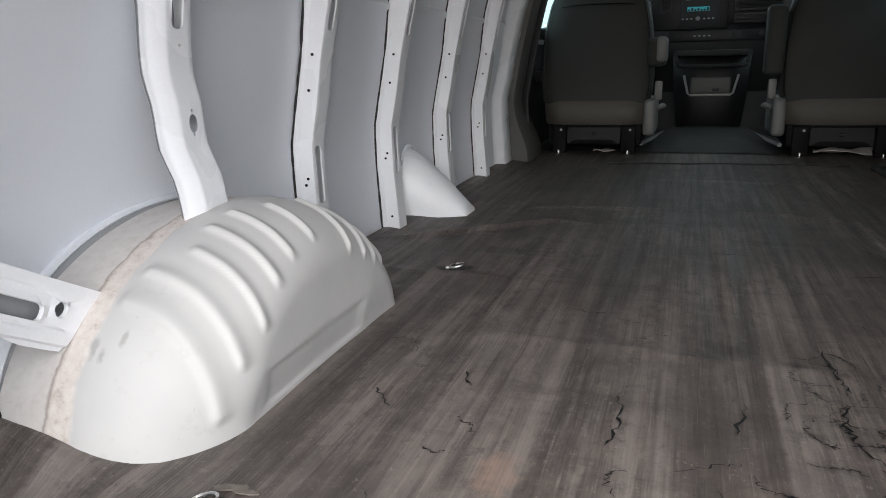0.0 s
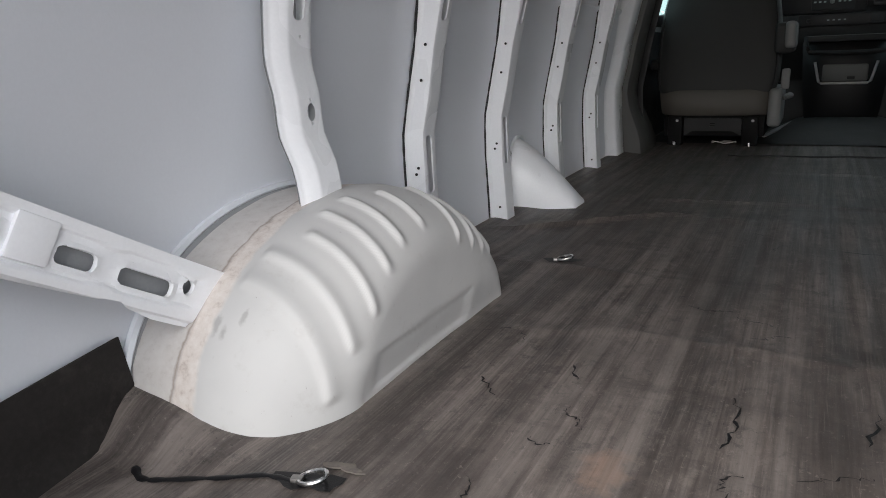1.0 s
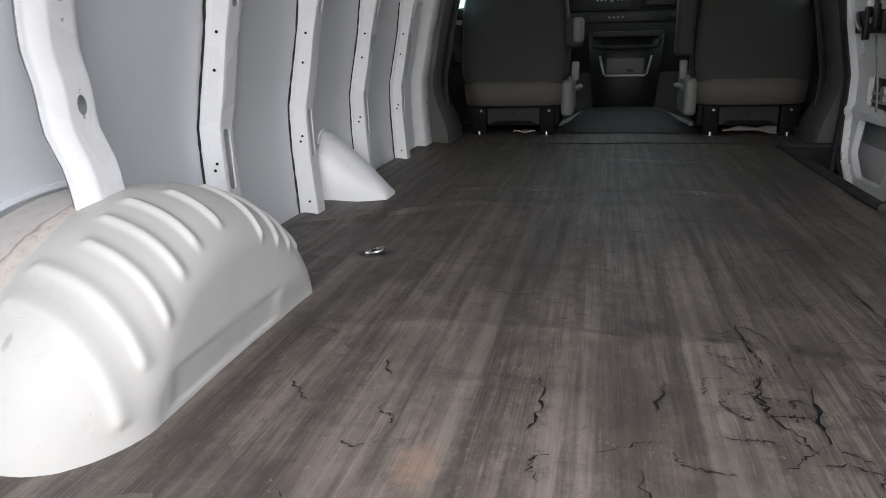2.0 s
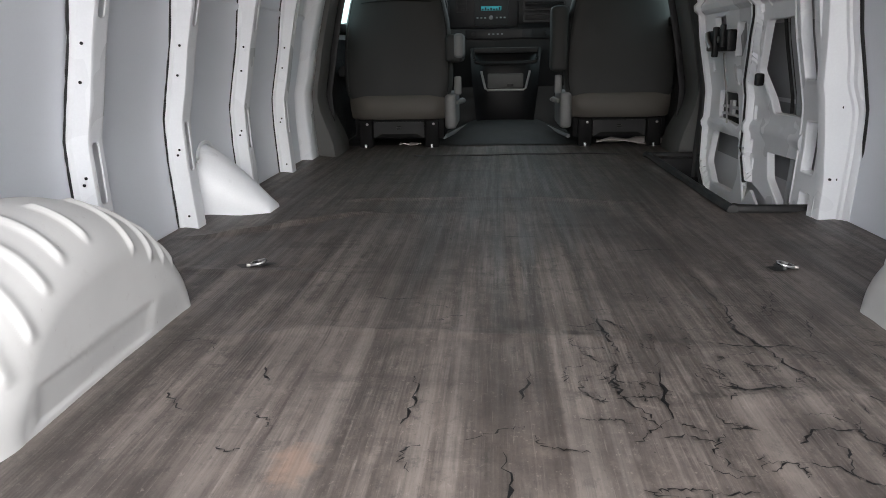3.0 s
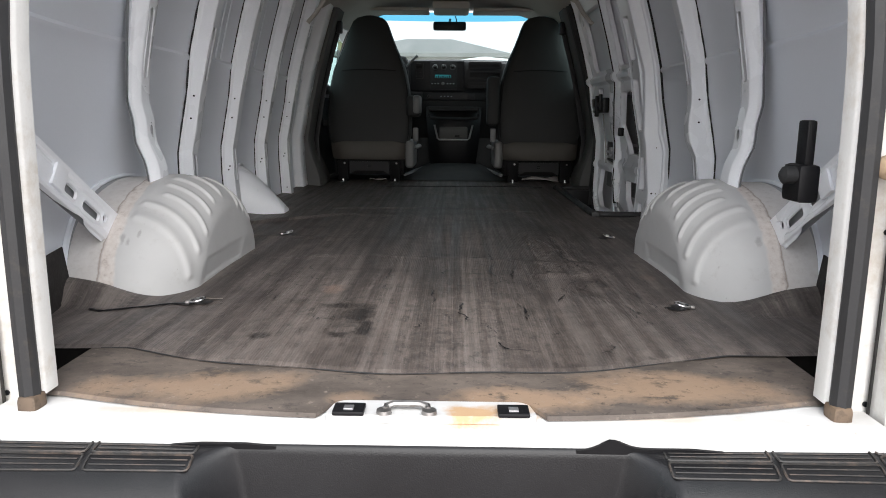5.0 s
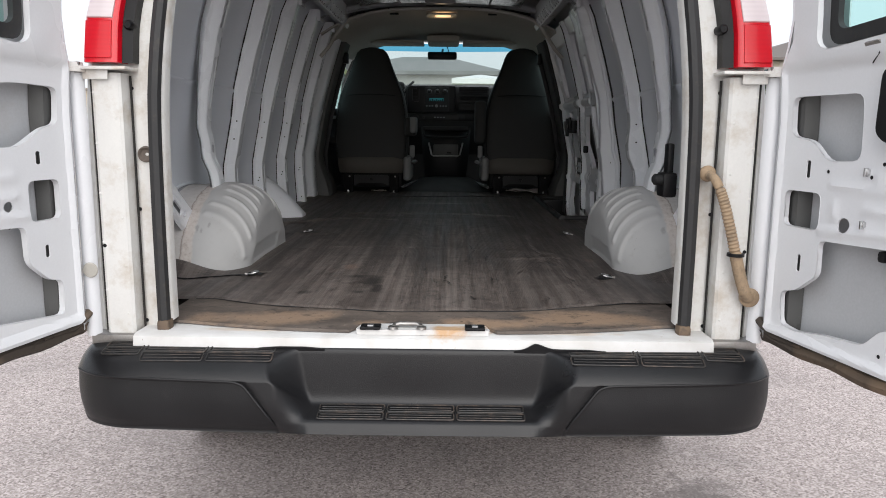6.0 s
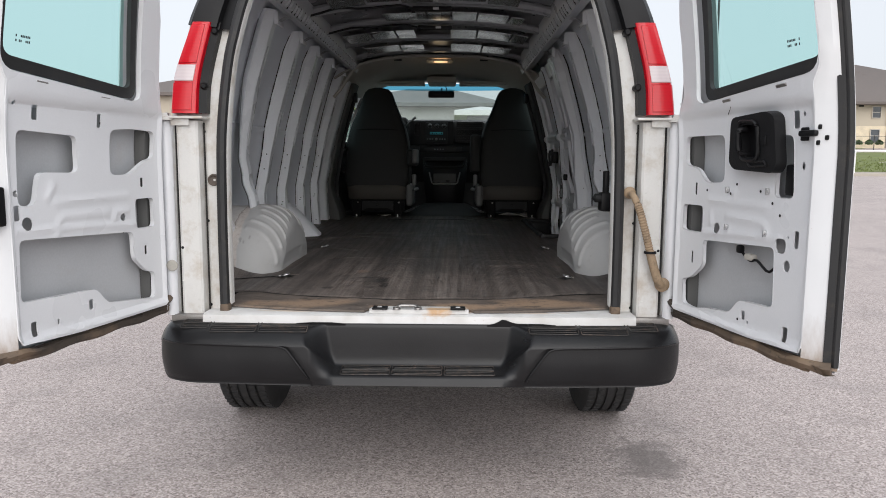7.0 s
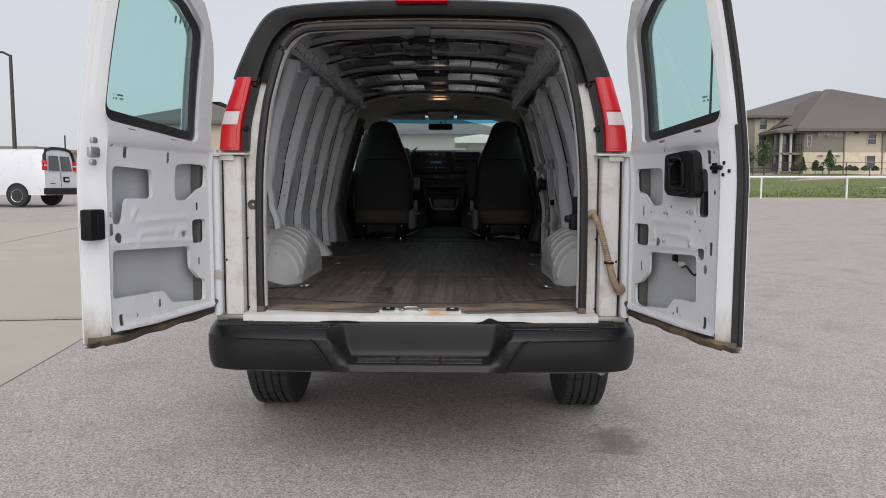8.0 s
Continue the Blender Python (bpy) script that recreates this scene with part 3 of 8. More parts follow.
def lay_ground():
    bm = bmesh.new()
    ys = [-400, -120, -40, -12, -6, -3, -1, 0, 1, 2, 3, 4, 5, 6, 8, 12, 20, 28, 36, 40, 60, 100, 160, 400, 1200]
    xs = [-1200, -300, -90, -40, -20, -8, -4, 0, 4, 8, 20, 40, 90, 300, 1200]
    loft([[(x, y, ground_z(y) if y < 100 else ground_z(100) + (y - 100) * 0.002) for x in xs] for y in ys], bm=bm)
    tagged(part("ground", bm, ASPHALT, None), "pale grey gravelly asphalt car park", "ground", kind="structure")
    # concrete apron beyond a straight seam, in slabs
    apron = thing("pavement", "pale concrete apron in large slabs beside the asphalt", "pavement", kind="structure")
    a, b = Vector((-2.593, 1.139)), Vector((-2.768, 2.356))
    d = (b - a).normalized()
    nrm = Vector((-d.y, d.x))
    org = a - d * 1.9

    def at(u, v, h):
        p = org + d * u + nrm * v
        return (p.x, p.y, ground_z(p.y) + h)

    slabs = [(-12.0, -2.1), (-2.05, 3.98), (4.03, 9.5), (9.55, 16.0)]
    for u0, u1 in slabs:
        for v0, v1 in ((0.0, 3.98), (4.02, 9.0), (9.04, 16.0)):
            top = [[at(u0 + (u1 - u0) * i / 6, v0 + (v1 - v0) * j / 3, 0.008) for j in range(4)] for i in range(7)]
            bm = loft(top)
            part("slab", shell(bm, 0.02), CONCRETE, apron)
    # grass verge behind the fence
    bm = bmesh.new()
    rows = []
    for j in range(30):
        y = 33.5 + 2.2 * j
        rows.append([(x, y + 0.18 * (x - 24) * 0.3, ground_z(y) + 0.06 + 0.05 * math.sin(x * 1.7 + j)) for x in range(-10, 130, 3)])
    loft(rows, bm=bm)
    tagged(part("grass_verge", bm, GRASS, None), "rough green grass verge behind the white fence", "grass", kind="structure")
    blades = bmesh.new()
    rnd = random.Random(4)
    for _ in range(6000):
        x = rnd.uniform(14, 52)
        y = 33.6 + 0.054 * (x - 24) + abs(rnd.gauss(0, 9))
        z = ground_z(y) + 0.05
        h, w, t = rnd.uniform(0.05, 0.17), rnd.uniform(0.02, 0.06), rnd.uniform(0, 3.14)
        c, s = math.cos(t) * w, math.sin(t) * w
        v = [blades.verts.new(p) for p in ((x - c, y - s, z), (x + c, y + s, z), (x + rnd.uniform(-.1, .1), y, z + h))]
        blades.faces.new(v)
    tagged(part("grass_tufts", blades, GRASS, None, sharp=0), "uneven tufts of green grass on the verge", "grass", kind="stuff")


lay_ground()


# ---- the van's shape ----
WALL_Z = (0.40, 0.70, 0.90, 1.02, 1.11, 1.24, 1.39, 1.55, 1.80, 1.90, 1.97)
WALL_X = (0.975, 0.990, 1.000, 1.000, 0.982, 0.955, 0.935, 0.895, 0.822, 0.775, 0.70)
RIB_Z = (0.60, 0.70, 0.90, 1.02, 1.11, 1.23, 1.39, 1.55, 1.80, 1.90)
RIB_X = (0.925, 0.930, 0.944, 0.946, 0.926, 0.905, 0.868, 0.825, 0.748, 0.715)


def wall_x(z):
    return interp(z, WALL_Z, WALL_X)


def panel_x(y, z):
    """The bare side panel, which draws in towards the tail."""
    return wall_x(z) - 0.11 * (1 - step(y, -0.05, 0.9))


def rib_x(z):
    return interp(z, RIB_Z, RIB_X)


def lean(z):
    """How far the tail leans forward, by height."""
    return 0.10 * max(0, (z - 1.25) / 0.65) ** 1.6


OPEN = [(0.678, 0.69), (0.678, 1.0), (0.672, 1.28), (0.652, 1.52), (0.630, 1.64), (0.600, 1.76), (0.565, 1.83), (0.51, 1.870), (0.44, 1.883), (0.22, 1.891), (0.0, 1.893)]
OUTER = [(0.862, 0.60), (0.862, 1.0), (0.855, 1.32), (0.822, 1.53), (0.798, 1.66), (0.760, 1.77), (0.724, 1.852), (0.660, 1.940), (0.56, 1.976), (0.28, 1.996), (0.0, 2.002)]
FULL = [(0.985, 0.46), (1.02, 0.85), (1.012, 1.10), (0.965, 1.30), (0.925, 1.48), (0.875, 1.66), (0.835, 1.80), (0.76, 1.94), (0.62, 2.015), (0.30, 2.05), (0.0, 2.055)]


def refine(pts, n=4):
    out = []
    m = len(pts)
    for i in range(m - 1):
        p0, p1, p2, p3 = (Vector(pts[max(i - 1, 0)]), Vector(pts[i]), Vector(pts[i + 1]), Vector(pts[min(i + 2, m - 1)]))
        for k in range(n):
            t = k / n
            out.append(tuple(0.5 * ((2 * p1) + (p2 - p0) * t + (2 * p0 - 5 * p1 + 4 * p2 - p3) * t * t + (3 * p1 - p0 - 3 * p2 + p3) * t ** 3)))
    return out + [tuple(pts[-1])]


OPEN, OUTER, FULL = refine(OPEN), refine(OUTER), refine(FULL)


def full_round(pts):
    """A half outline, from low on the right over the roof to low on the left."""
    return pts + [(-x, z) for x, z in pts[-2::-1]]


van = thing("cargo_van", "white empty cargo van with both rear doors open", "van")


GLUE = mat("brown_glue", (0.13, 0.085, 0.062), 0.45, var=0.4, scale=22, bump=0.3, dirt=(0.03, 0.025, 0.022), amount=0.6)


def build_shell():
    # outer skin: both sides and roof, as three panels
    stations = [(0.0, 0.0), (0.04, 0.15), (0.12, 0.30), (0.30, 0.52), (0.60, 0.76), (0.9, 0.97), (1.25, 1.0), (2.2, 1.0), (3.2, 1.0), (3.75, 1.0)]
    rows = []
    for y, f in stations:
        sec = [(a[0] * (1 - f) + b[0] * f, y + lean(a[1]) * (1 - f), a[1] * (1 - f) + b[1] * f) for a, b in zip(full_round(OUTER), full_round(FULL))]
        rows.append(sec)
    cut = 28
    for name, lo, hi in (("right_body_side", 0, cut), ("roof_skin", cut, len(rows[0]) - 1 - cut), ("left_body_side", len(rows[0]) - 1 - cut, len(rows[0]) - 1)):
        part(name, loft([r[lo:hi + 1] for r in rows]), PAINT, van)
    # tail frame: jamb round the opening
    o, q = full_round(OPEN), full_round(OUTER)
    rows = []
    for f, dy in ((-0.045, 0.040), (-0.050, 0.006), (-0.035, 0.0), (-0.01, -0.003), (0.10, -0.006), (0.16, 0.012), (0.40, 0.016), (0.46, 0.014), (0.86, 0.012), (0.92, -0.010), (1.0, 0.0)):
        rows.append([(a[0] * (1 - f) + b[0] * f, lean(a[1]) + dy, a[1] * (1 - f) + b[1] * f) for a, b in zip(o, q)])
    part("tail_frame", loft(rows), JAMB, van, "dusty white painted door jamb")
    # black rubber seal round the opening
    seal = [(a[0] * 0.95 + b[0] * 0.05, lean(a[1]) - 0.015, a[1] * 0.95 + b[1] * 0.05) for a, b in zip(o, q)]
    part("door_seal", tube(seal, 0.0175, 8), RUBBER, van, "black rubber door seal")
    # black cap over the roof's rear edge and down to the lamps
    keep = [i for i, p in enumerate(q) if p[1] > 1.655]
    rows = []
    for f, dy in ((0.13, 0.006), (0.16, -0.008), (0.36, -0.002), (0.40, -0.028), (0.62, -0.036), (0.90, -0.034), (1.005, -0.012), (1.012, 0.03), (1.005, 0.09)):
        rows.append([(o[i][0] * (1 - f) + q[i][0] * f, lean(o[i][1]) + dy, o[i][1] * (1 - f) + q[i][1] * f + 0.004) for i in keep])
    part("roof_edge_cap", loft(rows), SATIN, van, "matt black cap round the roof edge")
    # brown glue strip and clips in the cap's groove
    top = [i for i, p in enumerate(o) if p[1] > 1.868]
    strip = [(o[i][0] * 0.73 + q[i][0] * 0.27, lean(o[i][1]) - 0.010, o[i][1] * 0.73 + q[i][1] * 0.27) for i in top]
    part("glue_strip", tube(strip, 0.007, 6, flat=0.6), GLUE, van, "brown strip of old glue under the cap")
    for x in (-0.44, -0.18, 0.16, 0.37):
        zc = interp(abs(x), [p[0] for p in OPEN[::-1]], [p[1] for p in OPEN[::-1]]) + 0.030
        part("cap_clip", box(x - 0.008, x + 0.008, lean(zc) - 0.022, lean(zc) - 0.008, zc - 0.005, zc + 0.004, 0.002), PLUGDARK, van)
    # stop lamp in the middle of the roof edge
    part("high_stop_lamp", box(-0.11, 0.11, 0.02, 0.11, 1.980, 2.026, 0.012), REDLENS, van, "red high-mounted stop lamp")
    part("header_latch", box(-0.035, 0.035, 0.05, 0.13, 1.845, 1.885, 0.006), SATIN, van, "black upper door latch")


build_shell()


def build_walls():
    for s, name in ((-1, "left_inner_panel"), (1, "right_inner_panel")):
        zs = [0.55, 0.66, 0.75, 0.82, 0.90, 0.97, 1.03, 1.07, 1.11, 1.17, 1.24, 1.30, 1.355, 1.365, 1.375, 1.385, 1.42, 1.5, 1.58, 1.66, 1.74, 1.80, 1.86, 1.92, 1.97]
        y1 = 3.52 if s < 0 else 2.2
        ys = [0.10 + (y1 - 0.10) * i / 46 for i in range(47)]
        rows = []
        for y in ys:
            row = []
            for z in zs:
                bead = 0.007 if abs(z - 1.37) < 0.008 else 0.0
                dent = 0.004 * noise.noise((y * 1.6, z * 1.6, s * 3.0))
                row.append((s * (panel_x(y, z) - bead + dent), y + lean(z) * (1 - step(y, 0.1, 0.6)), z))
            rows.append(row)
        part(name, loft(rows), INNER, van, "bare white sheet metal side panel, toned down for shade")
    # two pressed upright beads on the second bay of the left side
    for y in (1.80, 1.86, 2.36):
        pts = [(-(wall_x(z) - 0.001), y, z) for z in np.linspace(1.39, 1.80, 10)]
        part("pressed_bead", tube(pts, 0.004, 6), INNER, van)


build_walls()


SLOTS = ((0.876, 1.018), (1.287, 1.48), (1.60, 1.76))
FLANK_HOLES = ((1.234, 0.55), (1.152, 0.55), (0.940, 0.68), (0.924, 0.56), (0.741, 0.62))


def rib(s, y, z0, z1, width=0.048, deep=None, root=None, slots=SLOTS, dots=()):
    """A pressed hat-shaped upright: a slanted flank, a slotted face and a far flank."""
    zs = list(np.linspace(z0, z1, 40))
    face = deep or rib_x

    def at(d, dy, z, sink=0.0):
        w = root(z) if root else wall_x(z)
        return (s * (w + (face(z) - w) * d + sink), y + dy, z)

    bm = bmesh.new()
    if root:
        flank = [(-1.2, 0.05), (-0.25, 0.004), (0.0, 0.0), (0.16, 0.005), (0.22, 0.010), (0.30, 0.011), (0.90, 0.034), (0.98, 0.037), (1.0, 0.041)]
    else:
        flank = [(-0.25, -0.003), (0.02, -0.003), (0.05, -0.004), (0.12, -0.004), (0.20, -0.003), (0.26, 0.002), (0.32, 0.003), (0.90, 0.002), (0.97, 0.003), (0.995, 0.006), (1.0, 0.010)]
    loft([[at(d, dy, z) for d, dy in flank] for z in zs], bm=bm)
    edge = 0.041 if root else 0.010
    far = [(1.0, edge + width), (0.98, edge + 0.005 + width), (0.92, edge + 0.009 + width), (0.10, edge + 0.025 + width), (0.02, edge + 0.051 + width)]
    if root:
        far = [(1.0, 0.041 + width), (0.9, 0.045 + width), (-1.2, 0.046 + width)]
    loft([[at(d, dy, z) for d, dy in far] for z in zs], bm=bm)
    cuts = []
    mid = edge + width / 2
    for lo, hi in slots:
        if z0 < lo and hi < z1:
            cuts.append(rect(mid - 0.018, lo, mid + 0.011, hi, 0.012, 4))
    for z in dots:
        cuts.append(disc(mid, z, 0.0032, n=8))
    rims = list(cuts)
    if root:
        cuts.append(disc(mid, 1.122, 0.0105, 0.0155, n=14))
    plate([(edge, z0), (edge + width, z0), (edge + width, z1), (edge, z1)], cuts, lambda p, q: at(1.0, p, q), 0, zs[1:-1], bm)
    bmesh.ops.remove_doubles(bm, verts=bm.verts[:], dist=0.0004)
    # turned-in rims of the slots
    for ring in rims:
        loop = ring + ring[:1]
        loft([[at(1.0, p, q, k) for p, q in loop] for k in (0.0, 0.0015, 0.004)], bm=bm)
    ob = part("wall_rib", bm, RIBPAINT, van, "white pressed steel wall rib", sharp=50)
    if root:
        back = [[at(-0.7, dy, z) for dy in (0.01, 0.045 + width)] for z in zs]
        part("rib_back", loft(back), PRIMERDARK, ob)
    else:
        for z, d in FLANK_HOLES:
            if z0 < z < z1:
                bm = lathe([(-0.0016, 0.0), (-0.0016, 0.0036), (0.002, 0.0036)], 8, "Y", at(d, 0.0015, z))
                part("drilled_hole", bm, SATIN, ob, sharp=0)
        # lumpy seam sealer where the flank meets the wall
        rnd = random.Random(int(y * 100))
        pts = [(s * (wall_x(z) - 0.002), y - 0.005 + rnd.uniform(-0.001, 0.001), z) for z in np.linspace(z0, z1, 60)]
        part("sealant_bead", tube(pts, [rnd.uniform(0.0022, 0.0040) for _ in pts], 6), RUBBER, ob, "black seam sealer")
    return ob


def short_rib_x(z):
    return interp(z, (0.95, 0.99, 1.03, 1.06, 1.09, 1.15, 1.185, 1.21, 1.25, 1.33, 1.55, 1.80, 1.90), (0.834, 0.837, 0.842, 0.855, 0.867, 0.868, 0.876, 0.880, 0.877, 0.868, 0.822, 0.748, 0.715))


def short_rib_root(z):
    return short_rib_x(z) + interp(z, (0.95, 1.3, 1.6), (0.017, 0.020, 0.040))


for yy in (1.515, 2.012, 2.545, 3.055):
    rib(-1, yy, 0.68 if yy != 1.515 else 0.80, 1.90)
for s in (-1, 1):
    rib(s, 0.915, 0.965, 1.90, 0.055, short_rib_x, short_rib_root, ((1.273, 1.47), (1.58, 1.74)), (1.247, 1.143, 1.104))
rib(1, 1.515, 0.80, 1.90, deep=lambda z: interp(z, (0.6, 0.93, 1.02, 1.09, 1.15, 1.23, 1.38, 1.55, 1.80, 1.90), (0.950, 0.945, 0.930, 0.897, 0.892, 0.900, 0.880, 0.828, 0.748, 0.715)))


def corner_rib(s):
    """The wide upright behind the tail frame, beside the rear opening."""
    rows = []
    for z in np.linspace(0.70, 1.86, 24):
        a = interp(z, [p[1] for p in OPEN[:33]], [p[0] for p in OPEN[:33]])
        l = lean(z)
        rows.append([(s * (a - 0.008), l + 0.038, z), (s * (a + 0.012), l + 0.050, z), (s * (a + 0.10), l + 0.085, z), (s * (wall_x(z) - 0.10), l + 0.12, z)])
    part("rear_inner_pillar", loft(rows), RIBPAINT, van)


corner_rib(-1), corner_rib(1)


def wide_pillar(s, y0, y1, name, material, depth):
    """A broad closed pillar with rounded edges."""
    zs = np.linspace(0.68, 1.90, 26)
    rows = []
    for z in zs:
        x0, x1 = wall_x(z), rib_x(z) - depth
        kink = 0.012 * step(z, 1.02, 1.12) - 0.006
        rows.append([(s * x0, y0 - 0.02 + kink, z), (s * (x0 - 0.01), y0 + kink, z), (s * (x1 + 0.008), y0 + 0.012 + kink, z), (s * x1, y0 + 0.024 + kink, z),
                     (s * x1, y1 - 0.02, z), (s * (x1 + 0.008), y1 - 0.006, z), (s * x0, y1 + 0.015, z)])
    return part(name, loft(rows), material, van, "", 50)


wide_pillar(-1, 3.44, 3.60, "centre_pillar", RIBPAINT, -0.01)
# dark grey moulded trim that covers the pillar behind the front door
for s in (-1, 1):
    rows = []
    for z in np.linspace(0.69, 1.84, 20):
        flare = 0.10 * (1 - step(z, 0.72, 1.0))
        x0, x1 = wall_x(z) - 0.005, rib_x(z) - 0.02 - flare * 0.6
        y0 = 3.60 if s < 0 else 3.56
        rows.append([(s * x0, y0, z), (s * (x1 + 0.012), y0 + 0.01, z), (s * x1, y0 + 0.03, z), (s * x1, y0 + 0.24 + flare, z), (s * (x1 + 0.015), y0 + 0.27 + flare, z), (s * x0, y0 + 0.29 + flare, z)])
    trim = part("pillar_trim", loft(rows, caps=False), TRIMGREY, van, "dark grey plastic pillar trim")
    belt = [(s * (rib_x(z) - 0.03), 3.72 + 0.06 * (1.8 - z), z) for z in np.linspace(0.80, 1.72, 14)]
    part("seat_belt", tube(belt, 0.022, 6, flat=0.12), SATIN, trim, "black seat belt strap")
    part("belt_anchor", box(s * (rib_x(1.72) - 0.04) - 0.02, s * (rib_x(1.72) - 0.04) + 0.02, 3.69, 3.75, 1.69, 1.77, 0.01), SATIN, trim)


# ---- wheelhouses ----
def wheelhouse(s):
    """A barrel-shaped arch: an elliptical hoop by the wall, rounded over to a flat inboard face."""
    yc, wall, turn, cap = 1.032, 0.972, 0.835, 0.667
    # each raised rib lies across the arch: y, where it starts near the wall, where it ends on the inboard face
    ridges = [(0.735, 0.842, 0.722, 0.018), (0.783, 0.834, 0.785, 0.0135), (0.840, 0.795, 0.825, 0.0105), (0.896, 0.808, 0.876, 0.0105), (0.954, 0.808, 0.905, 0.010),
              (1.030, 0.785, 0.918, 0.010), (1.135, 0.79, 0.868, 0.009), (1.195, 0.79, 0.842, 0.009), (1.243, 0.79, 0.820, 0.009), (1.285, 0.79, 0.803, 0.009)]

    def section(k):
        """Inward place and size of the hoop, from the wall to the middle of the inboard face."""
        if k <= 0.22:
            return wall + (turn - wall) * k / 0.22, 1.0, 0.0
        if k <= 0.80:
            t = (k - 0.22) / 0.58 * math.pi / 2
            return None, t, 1.0
        return cap, 1 - (k - 0.80) / 0.20, 2.0

    nt_, nk = 300, 110
    rows = []
    for j in range(nk + 1):
        x0, q, zone = section(j / nk)
        row = []
        for i in range(nt_ + 1):
            th = math.pi * i / nt_
            front = step(th, 1.6, 3.0)
            low = 1 - math.sin(th)
            keep = 0.60 - 0.05 * low * (1 - front) + 0.20 * front * low
            power = 2.0 + 1.5 * front - 0.35 * (1 - front) * low
            if zone == 0:
                x, r = x0, 1.0
            elif zone == 1:
                x = turn + (cap - turn) * math.sin(q) ** (2 / power)
                r = keep + (1 - keep) * max(0.0, math.cos(q)) ** (2 / power)
            else:
                x, r = cap + 0.004 * (1 - q), keep * q
            hoop = interp(x, (0.82, 0.93), (0.296, 0.286))
            rise = math.sin(th) if th < math.pi / 2 else math.sin(th) ** 1.25
            half = interp(x, (0.82, 0.93), (0.412, 0.422)) if th < math.pi / 2 else 0.356
            y = yc - half * r * math.cos(th)
            zz = FLOOR - 0.004 + hoop * r * rise
            if zone == 2:
                n = Vector((-1.0, 0.0, 0.1)).normalized()
            else:
                n = Vector((-(1 - r) * 7.0, -math.cos(th) * r * 2.4, math.sin(th) * r * 3.3)).normalized()
            slope = max(0.35, math.sqrt(max(0.0, 1 - n.y * n.y)))
            up = 0.0
            for yr, start, lo, wid in ridges:
                d = (y - yr) / slope
                g = math.exp(-(d / (0.55 * wid if d < 0 else 1.15 * wid)) ** 2)
                on = step(zz, lo - 0.004, lo + 0.016) * (1 - step(x, start - 0.022, start))
                up = max(up, g * on)
            foot = step(y, 0.825, 0.85) * (1 - step(y, 1.16, 1.19)) * step(zz, 0.700, 0.712) * (1 - step(zz, 0.758, 0.770)) if zone == 2 else 0.0
            flare = 0.012 * (1 - step(zz, 0.690, 0.775)) * (1.0 if zone == 2 else 0.0 if zone == 0 else (q / 1.5708) ** 3)
            wob = 0.002 * noise.noise((x * 9, y * 9, zz * 9 + s)) + 0.004 * max(0, noise.noise((y * 13 + 5, zz * 13, s * 2.0))) * step(y, 1.15, 1.25)
            p = Vector((x + flare, y, zz)) + n * (0.0075 * up - 0.004 * foot + wob)
            row.append((s * p.x, p.y, p.z))
        rows.append(row)
    bm = loft(rows)
    bmesh.ops.remove_doubles(bm, verts=bm.verts[:], dist=1e-5)
    house = part("wheelhouse", bm, WHPAINT, van, "white pressed steel wheel arch with raised ridges", sharp=60)
    # lip of the side panel round the arch, with a dark gap behind
    ts = np.linspace(0.02, math.pi - 0.02, 44)
    arc = [(s * (panel_x(yc - 0.434 * math.cos(t), FLOOR + 0.284 * math.sin(t)) - 0.004), yc - 0.434 * math.cos(t), FLOOR + 0.284 * math.sin(t)) for t in ts]
    part("arch_lip", tube(arc, 0.0085, 6), INNER, house)
    gap = [[(s * 0.966, yc - 0.415 * math.cos(t), FLOOR + 0.270 * math.sin(t)), (s * (panel_x(yc - 0.435 * math.cos(t), FLOOR + 0.28 * math.sin(t)) - 0.006), yc - 0.438 * math.cos(t), FLOOR + 0.283 * math.sin(t))] for t in ts]
    part("arch_gap", loft(gap), PRIMERDARK, house, "dark gap behind the wheel arch")
    return house


wheelhouse(-1), wheelhouse(1)


